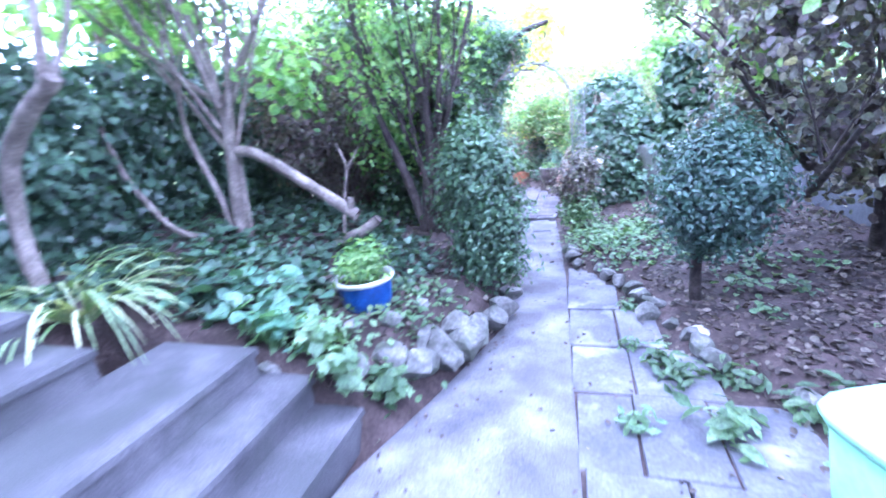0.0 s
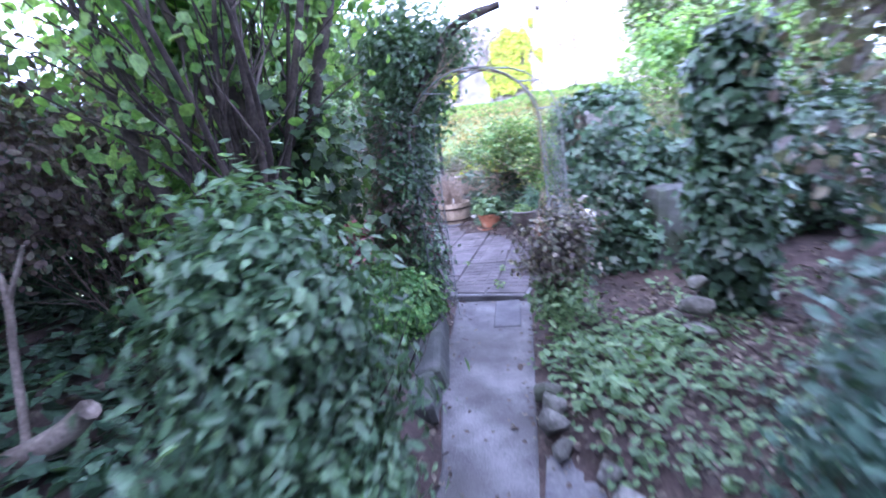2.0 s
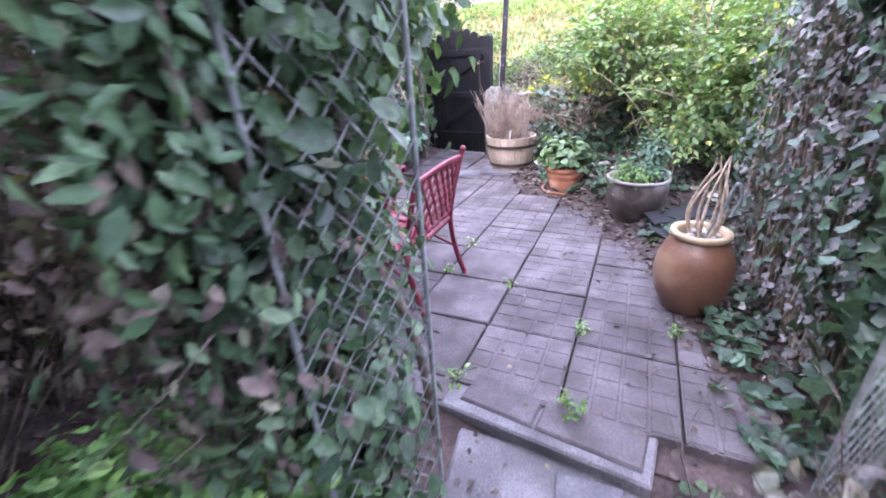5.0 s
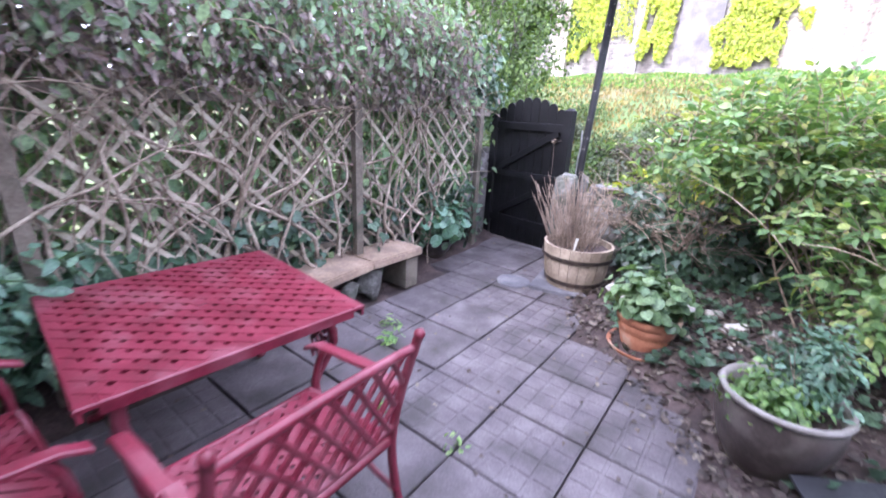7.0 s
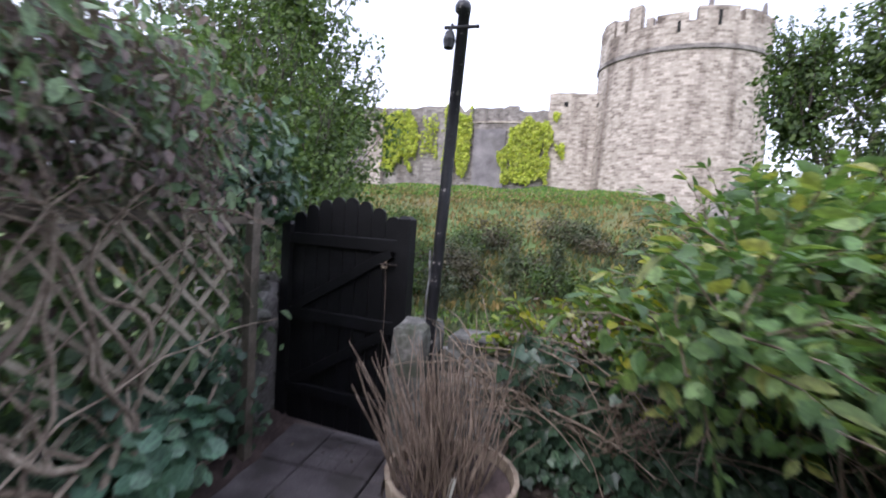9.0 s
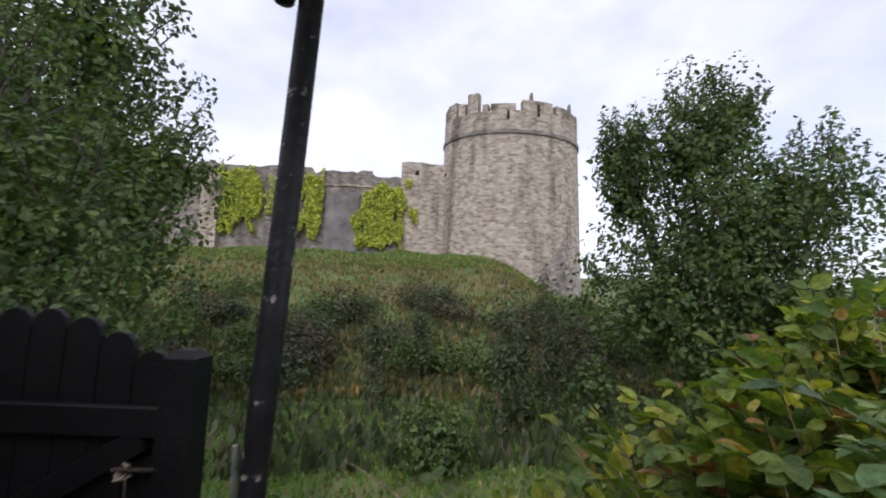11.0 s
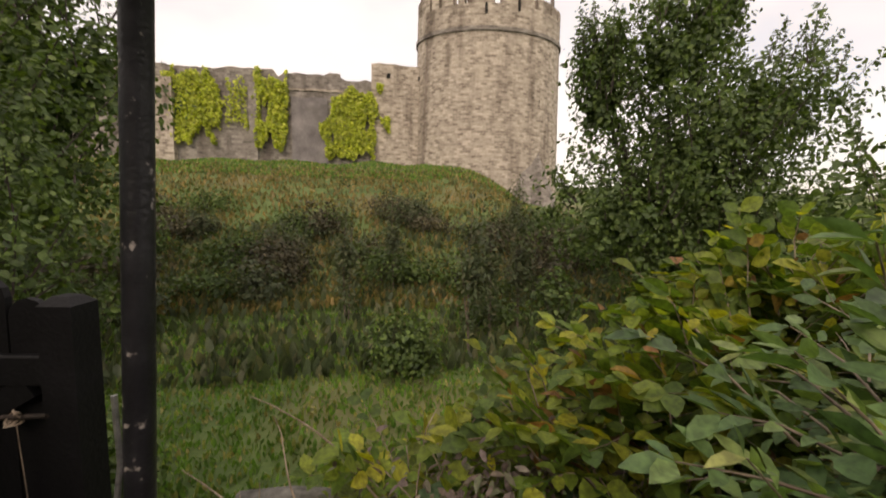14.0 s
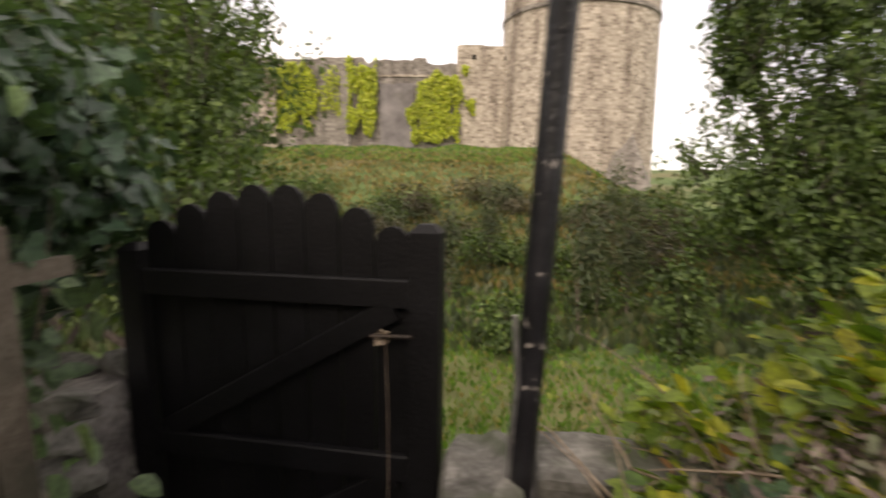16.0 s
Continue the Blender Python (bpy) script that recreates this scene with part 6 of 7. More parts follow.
limb(sh, [(-0.6, -0.2, 1.12), (-0.48, 0.02, 1.16), (-0.36, 0.22, 1.08), (-0.3, 0.32, 0.8), (-0.28, 0.36, 0.4)], 0.018, 0.012, 7)
limb(sh, [(-0.42, -0.05, 1.5), (-0.38, 0.05, 1.1), (-0.34, 0.15, 0.5), (-0.3, 0.2, 0.0)], 0.014, 0.012, 7)
limb(sh, [(-0.5, -0.05, 1.6), (-0.46, 0.1, 1.0), (-0.38, 0.2, 0.4), (-0.36, 0.25, 0.0)], 0.016, 0.012, 7)
stems(sh, rng, (-0.74, 0.46, 0.1), 16, 2.4, 0.05, 0.007, 0.07, 7, 5, 2)
P3, N3 = crown([(-0.5, -0.02, 1.4, 0.15, 0.16, 0.85), (-0.46, 0.05, 2.25, 0.25, 0.22, 0.35)], 4200, 6, 0.06, 0.5, seed=87)
stems(sh, rng, (-0.56, 0.0, 0.1), 18, 2.1, 0.04, 0.006, 0.06, 7, 5, 2)
P4, N4 = crown([(-0.6, 0.0, 1.2, 0.2, 0.2, 0.9)], 2200, 5, 0.07, 0.6, seed=88)
privet = plant("privet_climber", "dense privet and climbing stems around the arch side", "shrub", [(P, N, 0.046, L_EUON, "oval", 0.3, 85), (P2, N2, 0.055, L_IVY, "oval", 0.4, 86), (P3, N3, 0.05, L_EUON, "lance", 0.4, 87), (P4, N4, 0.045, L_DRYHEDGE, "lance", 0.5, 88)], sh, M_BARK)
part("trunk", limb(Shape(), [(-0.52, 0.3, -0.05), (-0.52, 0.3, 0.7), (-0.46, 0.3, 1.4), (-0.35, 0.34, 2.0), (0.0, 0.48, 2.5), (0.4, 0.65, 2.65)], 0.085, 0.03, 10, 0.12, random.Random(89)), M_DARKBARK, privet, smooth=True)

# ---- climbers on the trellis ----
P, N = sheet((-2.9, 0.7), (-2.9, 5.0), 1.72, 2.4, 6500, (1, 0), 0.2, 91, 8, 0.09)
P2, N2 = sheet((-2.98, 0.9), (-2.98, 5.5), 0.15, 0.8, 1700, (1, 0), 0.05, 92, 8, 0.07)
P3, N3 = sheet((-3.15, 0.6), (-3.15, 5.7), 0.6, 2.2, 3600, (1, 0), 0.06, 93, 8, 0.1)
sh = Shape()
rng = random.Random(93)
for k in range(150):
    y = rng.uniform(0.9, 3.6)
    p = Vector((-3.0 + rng.uniform(-0.06, 0.12), y, rng.uniform(0.1, 0.9)))
    d = Vector((0, rng.uniform(-0.5, 0.5), 1))
    pts = [p.copy()]
    for i in range(7):
        d = (d + Vector((rng.uniform(-0.1, 0.1), rng.uniform(-0.4, 0.4), rng.uniform(-0.2, 0.2)))).normalized()
        p = p + d * rng.uniform(0.12, 0.28)
        p.x = min(max(p.x, -3.08), -2.72)
        pts.append(p.copy())
    r = rng.choice((0.004, 0.005, 0.006, 0.009))
    sh.tube(pts, [r * (1 - 0.08 * i) for i in range(8)], 5)
thick = Shape()
for k in range(40):
    y = rng.uniform(1.0, 4.7)
    p = Vector((-2.8 + rng.uniform(-0.05, 0.04), y, rng.uniform(0.0, 0.7)))
    d = Vector((0, rng.uniform(-0.7, 0.7), 1)).normalized()
    pts = [p.copy()]
    for i in range(8):
        d = (d + Vector((rng.uniform(-0.06, 0.06), rng.uniform(-0.55, 0.55), rng.uniform(-0.4, 0.2)))).normalized()
        p = p + d * rng.uniform(0.14, 0.26)
        p.x = min(max(p.x, -2.86), -2.68)
        pts.append(p.copy())
    r = rng.choice((0.007, 0.009, 0.012, 0.015))
    thick.tube(pts, [r * (1 - 0.08 * i) for i in range(9)], 6)
for k in range(330):
    y = rng.uniform(0.9, 5.0)
    p = Vector((-2.8 + rng.uniform(-0.1, 0.12), y, rng.uniform(1.5, 2.35)))
    d = Vector((rng.uniform(-0.3, 0.5), rng.uniform(-0.8, 0.8), rng.uniform(-0.6, 0.5))).normalized()
    pts = [p.copy()]
    for i in range(5):
        d = (d + Vector((rng.uniform(-0.2, 0.2), rng.uniform(-0.35, 0.35), -0.22))).normalized()
        p = p + d * rng.uniform(0.06, 0.14)
        pts.append(p.copy())
    sh.tube(pts, [0.0042 - 0.0005 * i for i in range(6)], 4)
limb(sh, [(-2.86, 2.3, 0.4), (-2.82, 2.5, 1.0), (-2.8, 2.8, 1.45), (-2.8, 3.3, 1.6), (-2.82, 3.6, 1.55)], 0.018, 0.01, 6)
limb(sh, [(-2.84, 3.4, 1.0), (-2.8, 3.7, 0.8), (-2.8, 4.1, 0.62), (-2.84, 4.5, 0.3)], 0.02, 0.014, 6)
limb(sh, [(-2.84, 3.2, 1.2), (-2.8, 3.5, 1.15), (-2.8, 3.9, 1.2)], 0.012, 0.008, 6)
rw = random.Random(97)
for k in range(11):
    y, z = rw.uniform(2.6, 4.9), rw.uniform(0.15, 0.5)
    a, pts = rw.uniform(0.4, 2.7), []
    for i in range(9):
        pts.append((-2.8 + 0.05 * math.sin(i * 1.7 + k), y, z))
        a += rw.uniform(-0.9, 0.9)
        a = min(2.9, max(-0.1, a))
        y, z = min(5.1, max(1.6, y + 0.2 * math.cos(a))), min(2.0, max(0.12, z + 0.2 * math.sin(a)))
    limb(thick, pts, rw.uniform(0.014, 0.022), 0.008, 7)
climb = plant("trellis_climber", "tangled brown and green climber massed over the trellis", "climber",
              [(P, N, 0.055, L_DRYHEDGE, "lance", 0.8, 91), (P2, N2, 0.08, L_IVY, "ivy", 0.3, 92), (P3, N3, 0.085, L_MID, "oval", 0.4, 93)], sh, M_TWIG)
tagged(part("old_stem", thick, M_STEM, climb, smooth=True), "thick pale woody stems", kind="stuff")
P, N = sheet((-2.95, 0.7), (-2.95, 4.95), 1.85, 2.45, 2600, (1, 0), 0.22, 94, 8, 0.1)
part("crown", leaves("crown", P, N, 0.085, L_MID, "lance", 0.6, 94), None, climb)
P, N = crown([(-3.1, 1.2, 2.4, 0.5, 0.8, 0.7), (-3.2, 3.0, 2.6, 0.5, 1.0, 0.5), (-3.25, 4.5, 2.15, 0.45, 0.7, 0.5), (-3.6, 5.8, 1.8, 0.3, 0.4, 0.6)], 5200, 7, 0.1, 0.4, seed=95)
part("crown", leaves("crown", P, N, 0.075, L_MID, "lance", 0.6, 95), None, climb)
P, N = crown([(-2.75, 1.2, 0.5, 0.3, 0.5, 0.5), (-2.9, 0.6, 0.9, 0.4, 0.5, 0.8)], 1500, 6, 0.08, 0.5, seed=96)
plant("fence_foot_shrub", "broad-leaved green plants at the foot of the trellis", "shrub", [(P, N, 0.12, L_BLUEGREEN, "lance", 0.3, 96)],
      stems(Shape(), random.Random(96), (-2.8, 1.1, 0), 14, 0.9, 0.5, 0.008), M_BARK)

# ---- brambles, roses and bright shrubs over the north wall ----
P, N = sheet((-1.1, 5.72), (3.5, 5.5), 0.0, 0.95, 5200, (0, -1), 0.08, 101, 8, 0.07)
plant("north_wall_ivy", "dark ivy hanging over the low garden wall", "ivy", [(P, N, 0.075, L_IVY, "ivy", 0.5, 101)],
      stems(Shape(), random.Random(101), (-0.4, 5.68, 0), 8, 0.9, 0.5, 0.014), M_BARK)
sh = Shape()
rng = random.Random(102)
for k in range(70):
    x = rng.uniform(-1.4, 2.6)
    p = Vector((x, rng.uniform(5.5, 6.0), rng.uniform(0.5, 0.9)))
    d = Vector((rng.uniform(-0.8, 0.8), rng.uniform(-0.7, 0.3), rng.uniform(0.1, 0.9))).normalized()
    pts = [p.copy()]
    for i in range(7):
        d = (d + Vector((rng.uniform(-0.2, 0.2), rng.uniform(-0.2, 0.2), -0.13))).normalized()
        p = p + d * rng.uniform(0.07, 0.13)
        pts.append(p.copy())
    sh.tube(pts, [0.006 - 0.0006 * i for i in range(8)], 5)
VINE = [(-0.08, 5.95, 1.02, 0.62, 0.4, 0.28), (0.5, 5.85, 1.24, 0.74, 0.45, 0.44), (1.35, 5.7, 1.42, 0.85, 0.55, 0.5), (-0.85, 5.9, 0.88, 0.3, 0.25, 0.14), (0.85, 6.1, 1.5, 0.5, 0.4, 0.28)]
P, N, D = sprays(VINE, 860, 0.3, 102, sh, 5, 0.7, 0.4)
P2, N2 = crown(VINE, 3000, 6, 0.08, 0.45, seed=109, up=0.9)
plant("rose_thicket", "thicket of yellowing rose and bramble leaves over the wall", "shrub", [(P, N, 0.082, L_VINE, "oval", 0.2, 102, D), (P2, N2, 0.06, L_VINE, "oval", 0.2, 109)], sh, M_TWIG)
CANE = [(-0.55, 4.35, 1.4, 0.18, 0.2, 0.18), (-0.3, 4.65, 1.5, 0.28, 0.3, 0.28), (-0.15, 4.95, 1.5, 0.28, 0.28, 0.26), (0.15, 4.65, 1.42, 0.4, 0.38, 0.32), (0.35, 5.15, 1.5, 0.4, 0.3, 0.3), (0.7, 4.35, 1.35, 0.42, 0.38, 0.34),
        (0.95, 5.0, 1.5, 0.5, 0.42, 0.36), (1.5, 4.65, 1.5, 0.6, 0.55, 0.5), (1.8, 5.2, 1.75, 0.6, 0.5, 0.45), (1.15, 3.75, 1.35, 0.35, 0.42, 0.36), (0.6, 4.05, 0.95, 0.4, 0.3, 0.3), (1.1, 4.3, 0.85, 0.45, 0.4, 0.35)]
sh = stems(Shape(), random.Random(103), (0.5, 4.9, 0.05), 24, 1.9, 0.6, 0.011, 0.18, 6, 5, 2)
stems(sh, random.Random(104), (1.6, 4.7, 0.05), 22, 2.0, 0.5, 0.012, 0.18, 6, 5, 2)
P, N, D = sprays(CANE, 1500, 0.27, 103, sh, 5, 0.7, 0.4)
P2, N2 = crown(CANE, 6000, 6, 0.09, 0.7, seed=110, up=0.7)
plant("bright_shrub", "loose bright green shrub of arching canes with pointed leaves", "shrub", [(P, N, 0.07, L_CANE, "lance", 0.35, 103, D), (P2, N2, 0.055, L_CANE, "oval", 0.35, 110)], sh, M_TWIG)
rng = random.Random(108)
canes = Shape()
for k in range(9):
    p = Vector((rng.uniform(0.5, 1.9), rng.uniform(4.2, 5.1), 0.1))
    d = Vector((rng.uniform(-0.5, 0.15), rng.uniform(-0.45, 0.1), 1)).normalized()
    pts = [p.copy()]
    for i in range(10):
        d = (d + Vector((rng.uniform(-0.12, 0.06), rng.uniform(-0.12, 0.06), -0.11))).normalized()
        p = p + d * 0.18
        pts.append(p.copy())
    canes.tube(pts, [0.008 - 0.0006 * i for i in range(11)], 5)
tagged(part("shrub_cane", canes, M_STRAW, smooth=True), "long pale arching canes through the bright shrub", "cane", kind="stuff")
P, N = crown([(-0.6, 5.75, 1.0, 0.8, 0.3, 0.2), (0.4, 5.5, 0.95, 0.7, 0.3, 0.2)], 2200, 6, 0.07, 0.6, seed=105)
sh = stems(Shape(), random.Random(105), (-0.6, 5.6, 0.4), 20, 0.9, 1.6, 0.007, 0.3, 6, 4, 2)
for q in range(5):
    stems(sh, random.Random(190 + q), (-1.2 + 0.28 * q, 5.66, 0.55), 12, 0.5, 2.0, 0.006, 0.35, 6, 4, 2)
rb = random.Random(107)
for k in range(120):
    p = Vector((rb.uniform(-1.5, 0.3), rb.uniform(5.42, 5.85), rb.uniform(0.5, 1.02)))
    d = Vector((rb.uniform(-1, 1), rb.uniform(-0.4, 0.3), rb.uniform(-0.3, 0.4))).normalized()
    pts = [p.copy()]
    for i in range(5):
        d = (d + Vector((rb.uniform(-0.3, 0.3), rb.uniform(-0.25, 0.2), rb.uniform(-0.3, 0.1)))).normalized()
        p = p + d * rb.uniform(0.06, 0.13)
        pts.append(p.copy())
    sh.tube(pts, [0.006 - 0.0008 * i for i in range(6)], 4)
plant("dead_bramble", "dead brown bramble canes draped over the wall", "shrub", [(P, N, 0.045, L_DRYHEDGE, "lance", 0.6, 105)], sh, M_TWIG)
P, N = carpet(-0.9, 2.0, 2.6, 5.6, 1300, 106, 0.06, 7, 0.08, lambda x, y: x > np.interp(y, PATIO_Y, PATIO_X) + 0.35)
tagged(part("bed_ivy", leaves("bed_ivy", P, N, 0.07, L_IVY, "ivy", 0.0, 106), None), "ivy trailing through the patio bed", "ivy", kind="stuff")
P, N = carpet(-1.6, 1.4, 1.3, 5.6, 9000, 107, 0.014, 4, 0.13, lambda x, y: x > np.interp(y, PATIO_Y, PATIO_X) - 0.05)
tagged(part("leaf_litter", leaves("leaf_litter", P, N, 0.05, L_LITTER, "oval", 0.0, 107), None), "dry curled leaves along the patio edge", "leaf litter", kind="stuff")

# dead leaves and grit scattered over the path and the patio
def scatter(n, x0, x1, y0, y1, z, seed, keep):
    r = np.random.RandomState(seed)
    pts = [(x, y) for x, y in zip(r.uniform(x0, x1, n), r.uniform(y0, y1, n)) if keep(x, y, r.uniform())]
    P = np.array([(x, y, z(y) + 0.006 + 0.006 * r.uniform()) for x, y in pts])
    return P, np.column_stack([r.normal(size=len(P)) * 0.25, r.normal(size=len(P)) * 0.25, np.ones(len(P))])


def near_edge(x, y, u):
    d = min(x - np.interp(y, LEFT_Y, LEFT_X), np.interp(y, RIGHT_Y, RIGHT_X) - x)
    return d > 0 and u < 0.12 + 0.9 * math.exp(-d * 14)


P, N = scatter(3600, -0.5, 2.0, -5.5, 0.8, lambda y: path_z(y), 111, near_edge)
tagged(part("path_litter", leaves("path_litter", P, N, 0.028, L_LITTER, "oval", 0.0, 111), None), "small dead leaves scattered on the path", "leaf litter", kind="stuff")
P, N = scatter(2600, -2.7, 0.6, 0.9, 5.8, lambda y: 0.0, 112, lambda x, y, u: u < 0.1 + 0.9 * math.exp(-max(0, np.interp(y, PATIO_Y, PATIO_X) - x) * 6) and x < np.interp(y, PATIO_Y, PATIO_X) + 0.2)
tagged(part("patio_litter", leaves("patio_litter", P, N, 0.03, L_LITTER, "oval", 0.0, 112), None), "dead leaves blown across the patio slabs", "leaf litter", kind="stuff")
# low green plants along the edge of the eastern bed
P, N = carpet(0.62, 2.0, -1.7, -0.2, 650, 113, 0.05, 6, 0.09, in_east)
tagged(part("ground_cover", leaves("ground_cover", P, N, 0.045, L_MID, "oval", 0.0, 113), None), "low broad-leaved green plants edging the bed", "plant", kind="stuff")

P, N = carpet(0.72, 1.5, -1.2, -0.15, 420, 114, 0.1, 7, 0.07, in_east)
tagged(part("bed_foliage", leaves("bed_foliage", P, N, 0.085, L_MID, "lance", 0.0, 114), None), "taller pointed green leaves edging the path", "plant", kind="stuff")

# leafy hedge behind the trellis
P, N = sheet((-3.32, -0.2), (-3.32, 5.3), 0.4, 2.7, 9000, (1, 0), 0.1, 117, 7, 0.1)
P2, N2 = sheet((-3.3, -0.2), (-3.3, 5.3), 0.4, 2.6, 5000, (1, 0), 0.12, 118, 7, 0.1)
plant("trellis_hedge", "dense brown and green hedge behind the trellis", "hedge", [(P, N, 0.08, L_MID, "oval", 0.4, 117), (P2, N2, 0.07, L_DRYHEDGE, "lance", 0.5, 118)],
      stems(Shape(), random.Random(117), (-3.35, 2.6, 0.1), 12, 2.2, 0.5, 0.014), M_BARK)
# ivy hanging over the trellis end beside the gate
P, N = crown([(-3.25, 5.45, 2.0, 0.32, 0.45, 0.5), (-3.45, 6.1, 1.9, 0.35, 0.4, 0.6)], 3400, 7, 0.08, 0.4, seed=115)
plant("gate_ivy", "dark ivy hanging over the wall beside the gate", "ivy", [(P, N, 0.07, L_IVY, "ivy", 0.5, 115)],
      stems(Shape(), random.Random(115), (-3.3, 5.6, 0.1), 8, 1.8, 0.15, 0.012), M_BARK)
# leafy cover on the bank beside the blue pot
P, N = carpet(-1.0, 0.0, -3.95, -2.9, 800, 116, 0.05, 6, 0.07, in_west)
tagged(part("ground_cover", leaves("ground_cover", P, N, 0.05, L_MID, "oval", 0.0, 116), None), "low green leaves among the rocks", "plant", kind="stuff")

# weeds in the joints
def weed(x, y, z, n, size, seed, mat=None):
    P, N = crown([(x, y, z + size * 0.3, size, size, size * 0.5)], n, 4, size * 0.35, 0.5, seed=seed, up=1.2)
    t = thing("weed", "small green weed growing in a paving joint", "weed", group="weeds in the joints")
    tagged(part("leaf", leaves("leaf", P, N, size * 0.75, mat or L_LIGHT, "lance", 0.0, seed), None, t), kind="stuff")


rng = random.Random(110)
for k, (x, y, q) in enumerate(((-0.98, 2.02, .05), (-0.5, 1.02, .05), (-0.48, 1.98, .05), (-1.95, 3.05, .09), (-2.1, 3.2, .08), (0.02, 1.62, .05), (0.5, 1.75, .05), (0.05, 0.98, .07), (-1.0, 2.55, .05), (-1.5, 2.52, .04))):
    weed(x, y, 0.0, 26, q, 300 + k)
for k, (x, y, q) in enumerate(((1.05, -2.42, .07), (1.15, -3.2, .1), (1.22, -3.35, .09), (0.95, -3.75, .08), (1.35, -3.72, .13), (0.72, -4.4, .07), (1.0, -2.98, .06), (1.5, -3.3, .1), (1.75, -3.55, .14))):
    weed(x, y, 0.0, 60, q, 330 + k, L_MID)

# ---- the moat, trees and the castle ----
def grass_field(n, x0, x1, y0, y1, length, seed, mat=None):
    r = np.random.RandomState(seed)
    x, y = r.uniform(x0, x1, n), y0 + (y1 - y0) * r.uniform(0, 1, n) ** 1.4
    P = np.array([(a, b, ground_z(a, b)) for a, b in zip(x, y)])
    N = np.column_stack([r.normal(size=n), r.normal(size=n), r.normal(size=n) * 0.2])
    return leaves("grass", P, N, length, mat or L_BLADE, "lance", -2.2, seed, 0.6)


tagged(part("long_grass", grass_field(48000, -9, 9, 6.7, 20, 0.1, 120), None), "rough green grass and weeds in the moat", "grass", kind="stuff")
tagged(part("bank_grass", grass_field(26000, -24, 16, 18, 40, 0.24, 121, L_BANK), None), "dry rough grass on the castle bank", "grass", kind="stuff")
tagged(part("lawn_strip", grass_field(16000, -24, 14, 37, 45.4, 0.2, 123), None), "green grass strip under the castle wall", "grass", kind="stuff")


tagged(part("rank_weeds", grass_field(8000, -15, 11, 13, 27, 0.3, 122, L_SCRUB), None), "rank brown and olive weeds between the moat bushes", "weeds", kind="stuff")


def bush(x, y, r, h, seed, mat, n, size, label):
    z = ground_z(x, y)
    P, N = crown([(x, y, z + h * 0.55, r, r, h * 0.5), (x + r * 0.4, y, z + h * 0.3, r * 0.8, r * 0.8, h * 0.35)], n, 8, size * 1.1, 0.45, seed=seed, floor=z)
    plant("bush", label, "bush", [(P, N, size, mat, "oval", 0.3, seed)], stems(Shape(), random.Random(seed), (x, y, z - 0.1), 6, h, 0.5, 0.02, twigs=1), M_DARKBARK, "moat scrub")


rng = random.Random(130)
for k in range(58):
    x, y = rng.uniform(-14, 11), rng.triangular(15, 30, 23)
    bush(x, y, rng.uniform(0.8, 2.0), rng.uniform(0.8, 2.1), 400 + k, rng.choice((L_SCRUB, L_BROWN, L_BROWN, L_TREE)), 1100, 0.13, "dull green scrub bush on the moat bank")
for k, (x, y, r, h) in enumerate(((-4.6, 9.5, .9, 1.6), (-5.6, 8.3, 1.0, 1.5), (2.6, 12.5, .5, 2.2), (-0.6, 13.0, .8, 1.3), (4.5, 10, 1.2, 1.8), (-3.3, 8.2, .6, .8))):
    bush(x, y, r, h, 450 + k, L_TREE, 1600, 0.10, "green bush standing in the moat grass")
for k, (x, y) in enumerate(((2.0, 15.5), (3.0, 15.8), (-2.0, 17.0), (1.2, 14.2), (4.1, 19.0), (-0.5, 20.0), (5.6, 24.0))):
    z = ground_z(x, y)
    P, N = crown([(x, y, z + 2.0, 0.35, 0.35, 2.0)], 900, 6, 0.12, 0.6, seed=460 + k)
    plant("sapling", "thin upright sapling on the moat bank", "tree", [(P, N, 0.14, L_SCRUB, "lance", 0.4, 460 + k)], stems(Shape(), random.Random(k), (x, y, z), 2, 4.2, 0.05, 0.03, 0.05), M_BARK, "saplings")


